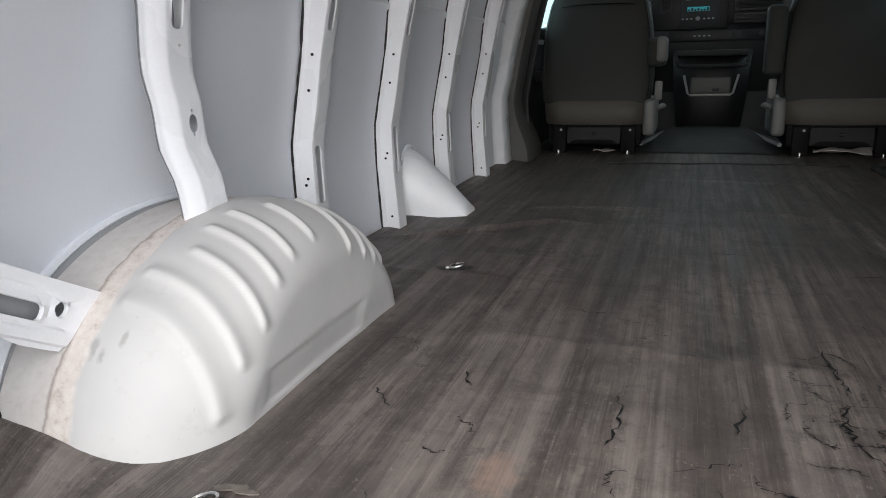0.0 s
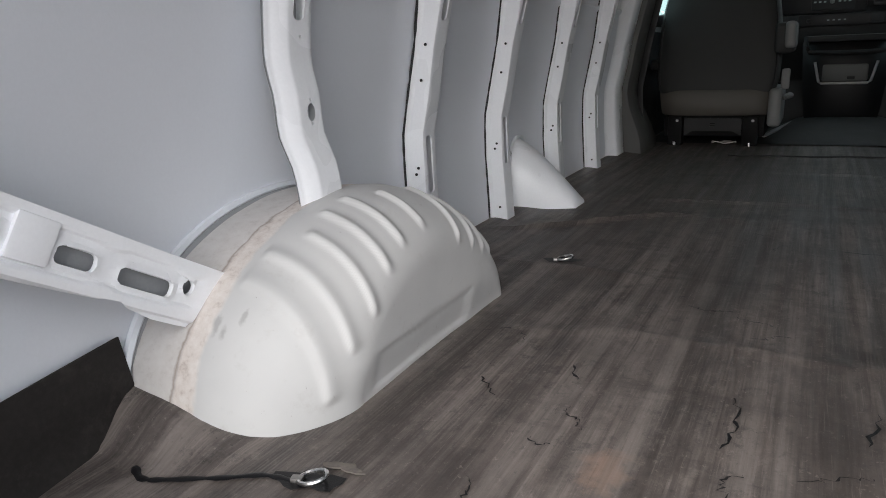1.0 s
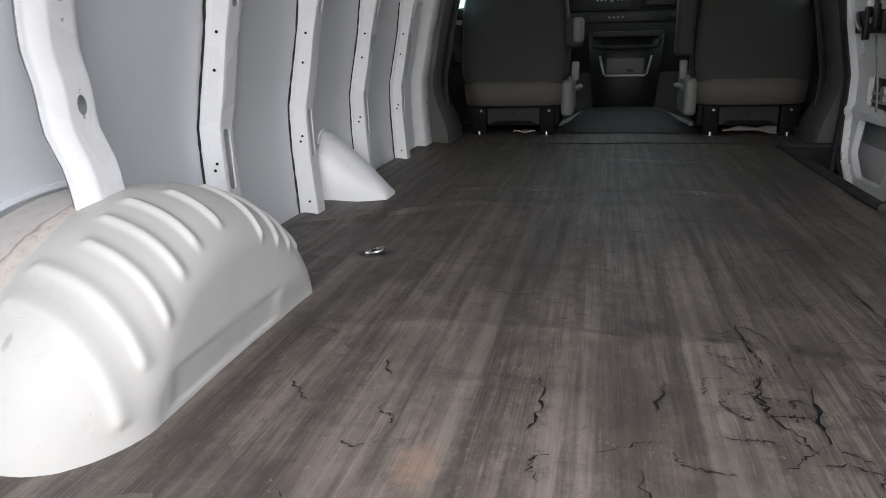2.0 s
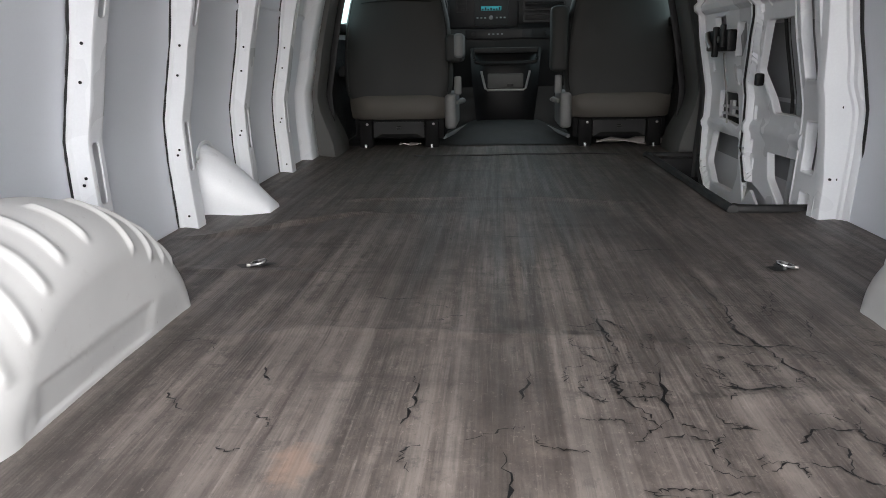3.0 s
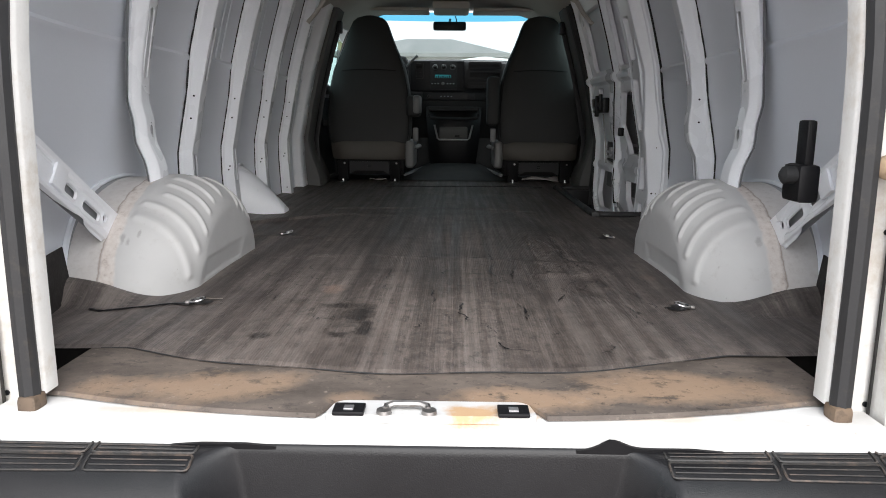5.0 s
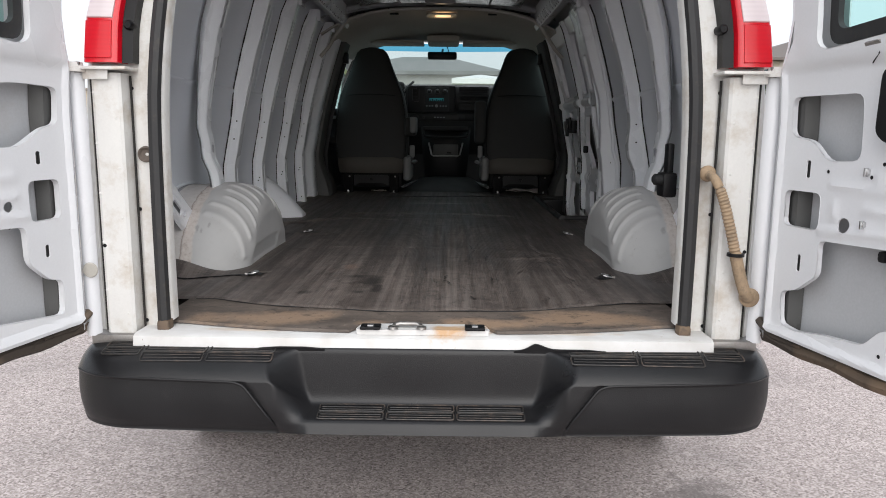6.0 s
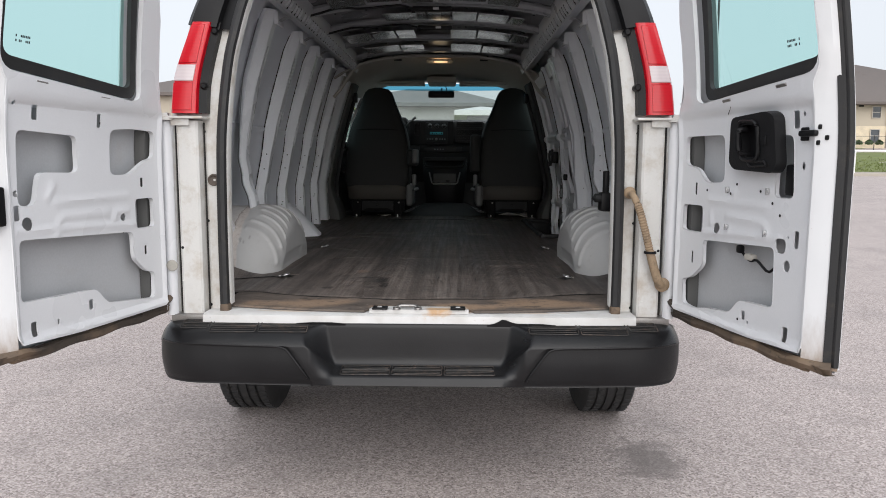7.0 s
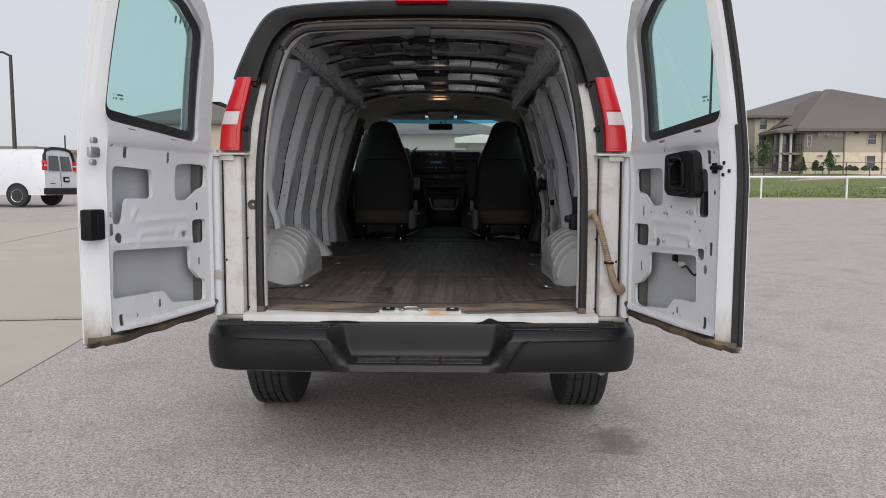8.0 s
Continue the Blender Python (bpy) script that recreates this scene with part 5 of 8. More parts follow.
def side_doors():
    def lay(depth):
        return lambda a, b: (wall_x(b) - depth, a, b)

    cuts = list(np.linspace(0.60, 1.85, 22))
    # pillar behind the doors
    rows = []
    for z in np.linspace(0.68, 1.90, 60):
        edge = interp(z, (0.68, 0.82, 0.96, 1.057, 1.09, 1.22, 1.365, 1.55, 1.90), (0.918, 0.921, 0.908, 0.897, 0.889, 0.886, 0.876, 0.820, 0.712))
        base = max(wall_x(z), edge + 0.05)
        bulge = 0.010 * math.exp(-((z - 1.10) / 0.05) ** 2)
        rows.append([(base + 0.03, 2.080, z), (base - 0.004, 2.080, z), (base - 0.010 - bulge, 2.086, z), (base - 0.014 - bulge, 2.100, z), (base - 0.022 - bulge, 2.103, z), (base - 0.026 - bulge, 2.112, z),
                     (edge + 0.010, 2.122, z), (edge + 0.003, 2.126, z), (edge, 2.135, z), (edge, 2.168, z), (edge + 0.03, 2.172, z)])
    part("side_door_pillar", loft(rows), RIBPAINT, van, "white pressed steel pillar behind the side doors", 40)
    line = [(wall_x(z) - 0.001 + 0.02 * step(0.0 - z, -0.95, -0.80), 2.074, z) for z in np.linspace(0.70, 1.86, 40)]
    part("sealant_bead", tube(line, 0.007, 6), RUBBER, van, "black seam sealer")
    slots = [rect(2.195, 1.10, 2.295, 1.345, 0.012), rect(2.195, 0.82, 2.290, 0.982, 0.012), rect(2.195, 0.692, 2.270, 0.765, 0.01), rect(2.195, 1.42, 2.285, 1.62, 0.014)]
    part("pillar_web", plate(rounded([(2.165, 0.66), (2.315, 0.66), (2.315, 1.86), (2.165, 1.86)], 0.01), slots, lay(0.062), 0.012, cuts), RIBPAINT, van)
    for x, z in ((0.922, 1.318), (0.940, 1.227), (0.950, 1.032), (0.937, 0.824), (0.957, 0.824)):
        part("drilled_hole", lathe([(-0.0016, 0.0), (-0.0016, 0.0040), (0.004, 0.0040)], 8, "Y", (x, 2.117, z)), SATIN, van)
    for ring in slots:
        returns(ring, lay(0.072), van, 0.03)
    # the two doors meet along a line that swings forward below the latch
    seam_z, seam_y = (0.58, 0.71, 0.82, 1.07, 1.19, 1.31, 1.86), (2.725, 2.795, 2.872, 2.878, 2.785, 2.703, 2.695)
    front_z, front_y = (0.55, 0.57, 0.67, 0.84, 1.10, 1.86), (3.16, 3.262, 3.398, 3.432, 3.432, 3.40)
    for name, kind in (("rear_side_door", 0), ("front_side_door", 1)):
        if kind == 0:
            back, ahead = (lambda q: 2.325), (lambda q: interp(q, seam_z, seam_y) - 0.008)
            base = [(2.325, 0.600), (2.50, 0.640), (2.665, 0.684)]
            outline = base + [(ahead(q), q) for q in (0.71, 0.82, 1.07, 1.19, 1.31, 1.86)] + [(2.325, 1.86)]
            holes = [rounded([(2.350, 1.297), (2.350, 0.975), (2.632, 0.971), (2.762, 1.119), (2.665, 1.245), (2.633, 1.297)], 0.016), rounded([(2.350, 0.845), (2.350, 0.665), (2.491, 0.668), (2.615, 0.745), (2.652, 0.836)], 0.016), rect(2.38, 1.42, 2.65, 1.78, 0.06, 5), rect(2.655, 1.318, 2.672, 1.352, 0.005), rect(2.585, 1.335, 2.593, 1.362, 0.003), rect(2.795, 0.93, 2.825, 0.99, 0.006), rect(2.765, 0.745, 2.782, 0.795, 0.005), rect(2.80, 0.80, 2.83, 0.865, 0.008)]
        else:
            back, ahead = (lambda q: interp(q, seam_z, seam_y) + 0.008), (lambda q: interp(q, front_z, front_y))
            outline = [(back(q), q) for q in (1.86, 1.31, 1.19, 1.07, 0.82, 0.71)] + [(2.83, 0.60), (2.95, 0.555)] + list(zip(front_y, front_z))
            holes = [rect(3.09, 1.285, 3.24, 1.33, 0.008), rounded([(2.945, 1.301), (2.845, 1.301), (2.850, 1.235), (2.925, 1.168), (3.02, 1.165)], 0.012), rounded([(3.268, 1.026), (3.032, 1.023), (2.985, 0.890), (3.262, 0.905)], 0.014), rounded([(3.314, 0.849), (2.965, 0.850), (2.925, 0.700), (2.965, 0.622), (3.235, 0.615), (3.345, 0.704)], 0.025), rect(2.80, 1.42, 3.28, 1.76, 0.06, 5), rect(3.30, 1.10, 3.34, 1.16, 0.01), rect(2.95, 1.055, 3.02, 1.125, 0.02, 4), rect(3.13, 0.572, 3.17, 0.592, 0.005), rect(3.02, 0.570, 3.05, 0.592, 0.005)]

        def press(p, q, back=back, ahead=ahead, kind=kind):
            rim = min(p - back(q), ahead(q) - p)
            d = 0.046 + 0.020 * (1 - step(rim, 0.018, 0.028))
            d += 0.018 * (1 - step(abs(q - 1.375), 0.010, 0.026))
            d += 0.010 * (1 - step(abs(q - (0.905 if kind == 0 else 0.875)), 0.010, 0.024))
            return (wall_x(q) - d, p, q)

        y0, y1 = (2.325, 2.80) if kind == 0 else (2.80, 3.44)
        grid = [2.33 + 0.01 * k for k in range(110) if y0 - 0.12 < 2.33 + 0.01 * k < y1 + 0.1]
        door = part(name, plate(rounded(outline, 0.02), holes, press, 0.004, list(np.linspace(0.56, 1.85, 70)), None, grid), RIBPAINT, van, "white inner panel of a closed side door", 30)
        for ring in holes:
            returns(ring, press, door)
        for side, off in ((back, 0.014), (ahead, -0.014)):
            line = [(wall_x(z) - 0.068, side(z) + off, z) for z in np.linspace(0.60 if kind else 0.71, 1.84, 40)]
            part("door_flange", tube(line, 0.0055, 6), RIBPAINT, door)
        outer = [[(wall_x(z) + 0.020, y, z) for z in [0.52] + cuts] for y in (y0, (y0 + y1) / 2, y1)]
        part("outer_skin", loft(outer), PRIMERDARK, door)
        # window blank panel behind the upper opening
        rows = [[(wall_x(z) - 0.018, y, z) for z in np.linspace(1.38, 1.82, 8)] for y in np.linspace(y0 + 0.03, y1 - 0.03, 4)]
        part("window_blank", loft(rows), INNER, door)
        bar = [(wall_x(z) - 0.020, y0 + 0.15 + 0.02 * kind, z) for z in np.linspace(0.62, 1.32, 9)]
        part("guide_channel", tube(bar, 0.014, 6), PRIMERDARK, door)
        if kind:
            lt = part("latch", box(0.868, 0.905, 2.96, 3.25, 1.188, 1.272, 0.008), SATIN, door, "black door latch mechanism")
            part("latch_lever", box(0.850, 0.872, 3.08, 3.11, 1.165, 1.285, 0.006), SATIN, lt)
            part("latch_lever", box(0.852, 0.870, 2.985, 3.02, 1.205, 1.292, 0.006), SATIN, lt)
            part("latch_spring", tube([(0.862, 3.15, 1.20), (0.858, 3.19, 1.225), (0.862, 3.22, 1.262)], 0.010, 8), DULLSTEEL, lt, "dull steel latch spring")
            part("latch_pivot", lathe([(0, 0), (0, 0.013), (0.008, 0.011), (0.010, 0)], 12, "X", (0.857, 3.05, 1.235)), DULLSTEEL, lt, "steel pivot pin")
            part("latch_rod", tube([(0.90, 3.10, 1.18), (0.915, 3.06, 1.0), (0.92, 3.05, 0.9)], 0.004, 6), DULLSTEEL, door)
            part("latch_box", box(0.965, 1.00, 3.00, 3.26, 0.89, 1.03, 0.01), SATIN, door)
            for z in (0.925, 0.955):
                part("latch_bracket", box(0.950, 0.968, 3.02, 3.22, z, z + 0.011, 0.003), PRIMER, door)
            part("latch_bracket", box(0.950, 0.968, 3.09, 3.13, 0.93, 0.99, 0.003), PRIMER, door)
        else:
            part("bump_stop", box(0.91, 0.94, 2.722, 2.750, 1.065, 1.11, 0.008), SATIN, door)
            for y in (2.50, 2.545):
                run = [(wall_x(z) - 0.022, y, z) for z in np.linspace(0.98, 1.32, 7)]
                part("glass_run", tube(run, 0.006, 6), RUBBER, door, "black window run strip")
    gap = [(wall_x(z) - 0.067, interp(z, seam_z, seam_y), z) for z in np.linspace(0.70, 1.84, 40)]
    part("side_door_seal", tube(gap, 0.0085, 6), RUBBER, van, "black rubber strip between the side doors")
    rim = [(wall_x(z) - 0.072, interp(z, front_z, front_y) + 0.010, z) for z in np.linspace(0.555, 1.84, 40)]
    part("side_door_seal", tube(rim, 0.013, 6), RUBBER, van, "black rubber side door seal")
    seal = [(rib_x(z) + 0.0, 3.50, z) for z in np.linspace(0.60, 1.84, 16)]
    part("side_door_seal", tube(seal, 0.02, 8), RUBBER, van, "black rubber side door seal")
    # outer skin over the front of the doors down to the step
    part("door_wedge", plate(rounded([(2.56, 0.610), (2.815, 0.585), (2.703, 0.686)], 0.008), [], lay(0.072), 0.01), RIBPAINT, van)


side_doors()


# ---- roof from inside ----
def roof_inside():
    bm = bmesh.new()
    rows = []
    for y in np.linspace(0.16, 3.25, 40):
        row = []
        grow = step(y, 0.1, 0.8)
        for i in range(31):
            f = -1 + 2 * i / 30
            x = f * (0.53 + 0.19 * grow)
            row.append((x, y, 2.030 - 0.085 * abs(f) ** 2.6 - 0.05 * (1 - grow) + 0.003 * noise.noise((x * 4, y * 4, 2.0))))
        rows.append(row)
    loft(rows, bm=bm)
    tagged(part("ceiling", bm, ROOFIN, None), "bare painted steel roof panel, its colour darkened for shade", "ceiling", kind="structure")
    # stiff glossy pads stuck side by side between the bows
    rnd = random.Random(12)
    for y0, y1, sag, left, right in ((0.92, 1.23, 0.0, -0.50, 0.50), (1.42, 1.76, 0.085, -0.27, 0.50), (1.94, 2.32, 0.065, -0.56, 0.57), (2.50, 2.87, 0.03, -0.50, 0.52)):
        x = left
        while x < right - 0.06:
            x1 = min(x + rnd.uniform(0.12, 0.25), right)
            if y0 > 1.9 and x < 0.03 < x1:
                x = max(x1, 0.09)
                continue
            tx, ty, mid = rnd.uniform(-0.03, 0.03), sag + rnd.uniform(-0.015, 0.02), (x + x1) / 2
            ya, yb = y0 + rnd.uniform(0, 0.03), y1 - rnd.uniform(0, 0.07)
            rows = [[(px, py, 2.006 - 0.085 * (abs(px) / 0.72) ** 2.6 - 0.012 + tx * (px - mid) * 0.6 + ty * (py - ya - 0.15) * 0.6) for px in (x, mid, x1 - 0.012)] for py in (ya, (ya + yb) / 2, yb)]
            part("roof_pad", shell(loft(rows), 0.004), PADFOIL, van, "glossy grey pad stuck to the roof")
            x = x1
    for k, y in enumerate((0.30, 0.82, 1.32, 1.84, 2.40, 2.95)):
        w = 0.055
        rows = []
        for i in range(33):
            x = (-0.66 + 1.32 * i / 32) * (0.86 if k == 0 else 1.0)
            top = 2.024 - 0.085 * (abs(x) / 0.72) ** 2.6 - (0.035 if k == 0 else 0)
            low = top - 0.024
            rows.append([(x, y - w - 0.03, top), (x, y - w, top - 0.006), (x, y - w + 0.014, low), (x, y - 0.012, low - 0.004), (x, y, low + 0.004), (x, y + 0.012, low - 0.004), (x, y + w - 0.014, low), (x, y + w, top - 0.006), (x, y + w + 0.03, top)])
        bow = part("roof_bow", loft(rows), ROOFRIB, van, "pressed steel roof bow, its paint darkened for shade")
        for x in (-0.5, -0.34, 0.18, 0.36, 0.52):
            part("drilled_hole", lathe([(0, 0), (0, 0.006), (0.004, 0.006)], 8, "Z", (x, y - 0.02, 2.024 - 0.085 * (abs(x) / 0.72) ** 2.6 - 0.0455)), SATIN, bow)
        if 0 < k < 4:
            clip = part("wire_clip", box(-0.10, 0.10, y - 0.060, y - 0.025, 1.958, 1.982, 0.006), SATIN, bow, "black wiring clip")
            part("clip_tab", box(0.005, 0.035, y - 0.063, y - 0.058, 1.963, 1.977, 0.002), LATCHGREY, clip, "bright metal clip tab")
            part("clip_foot", box(-0.105, -0.085, y - 0.055, y - 0.035, 1.950, 1.965, 0.003), SATIN, clip)
            sway = random.Random(k)
            wire = [(-0.63, y - 0.075, 1.925), (-0.56, y - 0.080, 1.942), (-0.47, y - 0.070, 1.962 + sway.uniform(0, 0.006)), (-0.36, y - 0.066, 1.966), (-0.24, y - 0.066, 1.984 - sway.uniform(0, 0.008)), (-0.16, y - 0.066, 1.982), (-0.10, y - 0.05, 1.970)]
            part("roof_wire", tube(refine(wire, 4), 0.0062, 6), SATIN, bow, "black wire along the roof bow")
    # perforated rails along both sides
    for s in (-1, 1):
        prof = [(0.70, 1.895), (0.645, 1.875), (0.615, 1.925), (0.60, 1.985)]

        def at(a, b, s=s):
            ts = [0, 0.055, 0.115, 0.18]
            return (s * interp(b, ts, [p[0] for p in prof]), a, interp(b, ts, [p[1] for p in prof]))

        holes, teeth = [], []
        y = 0.42
        k = 0
        while y < 3.05:
            if k % 6 != 5:
                holes.append(rect(y, 0.060, y + 0.030, 0.112, 0.004, 1))
            gap = 0.056 if k % 3 else 0.092
            teeth.append((y + 0.034, y + gap - 0.004))
            y += gap
            k += 1
        bm = plate([(0.36, 0.0), (3.2, 0.0), (3.2, 0.18), (0.36, 0.18)], holes, at, 0.003, (0.055, 0.115))
        rail = part("roof_rail", bm, RAILPAINT, van, "perforated grey steel roof rail", sharp=25)
        # dark strip added behind the holes for the shade inside the rail
        part("rail_hole_shade", loft([[(s * 0.672, y, 1.886), (s * 0.640, y, 1.932), (s * 0.625, y, 1.985)] for y in (0.38, 3.18)]), DARK, rail)
        for lo, hi in teeth:
            a, b = at(lo, 0.066), at(lo, 0.108)
            n = Vector((-s * 0.857, 0, -0.514)) * 0.007
            row = [(a[0], 0, a[2]), (a[0] * 0.85 + b[0] * 0.15 + n.x, 0, a[2] * 0.85 + b[2] * 0.15 + n.z), (a[0] * 0.15 + b[0] * 0.85 + n.x, 0, a[2] * 0.15 + b[2] * 0.85 + n.z), (b[0], 0, b[2])]
            part("rail_tooth", loft([[(q[0], yy, q[2]) if flat else (a[0] if i < 2 else b[0], yy, a[2] if i < 2 else b[2]) for i, q in enumerate(row)] for yy, flat in ((lo, 0), (lo + 0.003, 1), (hi - 0.003, 1), (hi, 0))]), RAILPAINT, rail)
        # folded caps on the rib tops, and the tabs that hold the rail
        for y in (0.955, 1.515, 2.012, 2.545, 3.055)[:5 if s < 0 else 3]:
            x = s * 0.714
            cap = part("rib_cap", box(min(x, x + s * 0.012), max(x, x + s * 0.012), y - 0.004, y + 0.125, 1.838, 1.858, 0.004), RIBPAINT, van, "folded cap on a rib")
            part("cap_lip", box(min(x - s * 0.004, x + s * 0.016), max(x - s * 0.004, x + s * 0.016), y - 0.007, y + 0.006, 1.834, 1.893, 0.003), RIBPAINT, cap)
            part("rail_tab", loft([[(s * 0.716, yy, 1.858), (s * 0.690, yy, 1.872), (s * 0.660, yy, 1.874)] for yy in (y + 0.03, y + 0.085)]), ROOFRIB, cap)


RAILPAINT = mat("grey_rail_paint", (0.52, 0.53, 0.56), 0.35, var=0.08, scale=6, bump=0.05)
# white-grey bow paint, darkened to carry the shade under the roof
ROOFRIB = mat("shaded_bow_paint", (0.37, 0.375, 0.395), 0.3, var=0.07, scale=4, bump=0.06)
roof_inside()


FADEDMARK = mat("faded_mark", (0.20, 0.30, 0.29), 0.7, var=0.3, scale=60, bump=0)


# ---- rear doors ----
def rear_door(s):
    """An open rear door. a runs from the hinge to the free edge, b is the height, d the depth towards the van's inside when shut."""
    hinge = Vector((s * 0.862, -0.055, 0))
    ang = radians(12.5)
    u = Vector((s * math.sin(ang), -math.cos(ang), 0))
    inward = Vector((-s * math.cos(ang), -math.sin(ang), 0))

    def bow(b):
        return 0.115 * max(0, (b - 1.22) / 0.68) ** 1.5

    def at(a, b, d=0.0):
        return hinge + u * a + inward * (d * 0.9 - 0.056 + bow(b)) + Vector((0, 0, b))

    def lay(d):
        return lambda a, b: at(a, b, d)

    W = 0.722
    cuts = [0.75, 0.85, 0.95, 1.05, 1.15, 1.22, 1.28, 1.34, 1.40, 1.46, 1.52, 1.58, 1.64, 1.70, 1.76, 1.82, 1.87]

    def hinge_edge(b):
        waist = interp(b, (1.36, 1.42, 1.48, 1.56, 1.66, 1.74), (0.0, 0.036, 0.042, 0.034, 0.014, 0.0)) * (1.0 if s > 0 else 0.6)
        return waist + interp(b, (0.66, 1.35, 1.50, 1.64, 1.76, 1.84, 1.90, 1.935), (0.0, 0.0, 0.012, 0.045, 0.095, 0.145, 0.205, 0.28))

    side = [(hinge_edge(b), b) for b in (1.35, 1.39, 1.42, 1.46, 1.50, 1.57, 1.64, 1.70, 1.76, 1.81, 1.84, 1.87, 1.90, 1.92)]
    outline = [(0.012, 0.672), (W - 0.012, 0.682), (W, 0.694), (W, 1.925), (W - 0.02, 1.94), (0.30, 1.937)] + side[::-1] + [(0.0, 1.0), (0.0, 0.684)]
    door = part("rear_door", plate(outline, [rounded([(0.17, 1.40), (0.68, 1.445), (0.68, 1.88), (0.36, 1.88), (0.22, 1.80)], 0.05, 5)], lay(0.0), 0.004, cuts), PAINT, van, "white rear door swung open")
    # inner panel with its service openings
    if s > 0:
        holes = [
            rounded([(0.085, 1.285), (0.30, 1.285), (0.305, 1.145), (0.21, 1.14), (0.16, 1.185), (0.085, 1.195)], 0.022),
            rounded([(0.54, 1.275), (0.60, 1.275), (0.612, 1.112), (0.535, 1.112)], 0.018),
            rect(0.082, 0.983, 0.20, 1.068, 0.018),
            rounded([(0.205, 0.962), (0.548, 0.978), (0.555, 0.815), (0.405, 0.808), (0.36, 0.762), (0.247, 0.752), (0.16, 0.736), (0.10, 0.742), (0.093, 0.822), (0.143, 0.832), (0.208, 0.88)], 0.018),
            disc(0.275, 1.005, 0.017), rounded([(0.552, 1.005), (0.592, 1.005), (0.592, 0.965), (0.552, 0.965)], 0.015), disc(0.60, 0.935, 0.013, 0.016),
            rect(0.145, 1.10, 0.158, 1.14, 0.003, 1), rect(0.622, 0.985, 0.640, 1.03, 0.003, 1), rect(0.14, 0.88, 0.152, 0.92, 0.003, 1), rect(0.60, 1.29, 0.622, 1.335, 0.003, 1), disc(0.64, 1.325, 0.006, n=8),
            rect(0.42, 0.755, 0.437, 0.782, 0.003, 1), rect(0.60, 0.735, 0.62, 0.775, 0.003, 1), disc(0.45, 0.752, 0.005, n=8), disc(0.60, 1.01, 0.004, n=8),
            disc(0.640, 1.196, 0.007, 0.010)]
    else:
        holes = [
            rounded([(0.645, 1.278), (0.433, 1.268), (0.432, 1.165), (0.575, 1.168), (0.595, 1.08), (0.652, 1.082)], 0.02),
            rounded([(0.295, 1.291), (0.205, 1.298), (0.082, 1.294), (0.085, 1.207), (0.13, 1.20), (0.21, 1.155), (0.30, 1.156)], 0.022),
            rect(0.095, 0.983, 0.19, 1.078, 0.018),
            rounded([(0.655, 0.995), (0.206, 0.975), (0.204, 0.888), (0.144, 0.838), (0.105, 0.833), (0.108, 0.745), (0.335, 0.770), (0.385, 0.822), (0.662, 0.832)], 0.018),
            disc(0.625, 1.035, 0.018), disc(0.25, 1.025, 0.013), rect(0.648, 1.045, 0.666, 1.085, 0.003, 1), rect(0.575, 1.305, 0.595, 1.345, 0.003, 1), rect(0.335, 1.295, 0.352, 1.335, 0.003, 1),
            rect(0.145, 1.115, 0.16, 1.145, 0.003, 1), rect(0.14, 0.895, 0.153, 0.925, 0.003, 1), rect(0.40, 0.765, 0.418, 0.795, 0.003, 1), rect(0.615, 0.735, 0.635, 0.775, 0.003, 1), rect(0.535, 0.75, 0.543, 0.765, 0.002, 1), disc(0.656, 1.115, 0.009), disc(0.655, 1.345, 0.006, n=8)]
    shift = 0.017
    holes = [[(p[0] - shift, p[1]) for p in ring] for ring in holes]
    win = rounded([(0.152, 1.378), (0.690, 1.424), (0.690, 1.890), (0.347, 1.890), (0.199, 1.805)], 0.05, 5)
    inner_out = [(0.05, 0.712), (0.45, 0.712), (0.655, 0.722), (0.668, 0.74), (0.668, 1.40), (0.69, 1.44), (0.69, 1.90), (0.32, 1.905)] + [(a + 0.035, b - 0.01) for a, b in side[::-1]] + [(0.035, 1.0), (0.035, 0.72)]
    # pressings of the inner panel: a sunk middle field and raised beads
    if s > 0:
        beads = [[(0.23, 1.09), (0.35, 1.085), (0.50, 1.085)], [(0.33, 1.045), (0.48, 1.04), (0.505, 1.03), (0.515, 0.995)], [(0.205, 0.985), (0.38, 0.997), (0.56, 1.003)], [(0.24, 1.045), (0.245, 1.02)], [(0.36, 1.12), (0.36, 1.10)]]
    else:
        beads = [[(0.23, 1.09), (0.36, 1.09), (0.52, 1.085)], [(0.32, 1.045), (0.50, 1.045), (0.515, 1.03), (0.525, 0.995)], [(0.20, 0.998), (0.42, 1.010), (0.66, 1.018)], [(0.23, 1.045), (0.28, 1.045), (0.29, 1.02)], [(0.53, 1.13), (0.55, 1.10)]]
    beads += [[(0.05, 0.716), (0.30, 0.722), (0.50, 0.728), (0.69, 0.735)]]
    segs = [(Vector((p[0] - shift, p[1])), Vector((q[0] - shift, q[1]))) for line in beads for p, q in zip(line, line[1:])]

    def press(a, b):
        d = 0.071
        d -= 0.009 * step(a, 0.036, 0.052) * (1 - step(a, 0.652, 0.664)) * step(b, 0.722, 0.734) * (1 - step(b, 1.340, 1.358))
        d += 0.004 * step(b, 1.35, 1.38) * (1 - step(b, 1.39, 1.44)) * step(a, 0.08, 0.14) * (1 - step(a, 0.62, 0.70))
        p = Vector((a, b))
        near = 1.0
        for q, r in segs:
            e = r - q
            t = max(0, min(1, (p - q).dot(e) / e.length_squared))
            near = min(near, (p - q - e * t).length)
        return d + 0.0042 * math.exp(-(near / 0.0095) ** 2)

    fine_b = [0.71 + 0.009 * k for k in range(75)] + cuts[10:]
    fine_a = [0.04 + 0.009 * k for k in range(72)]
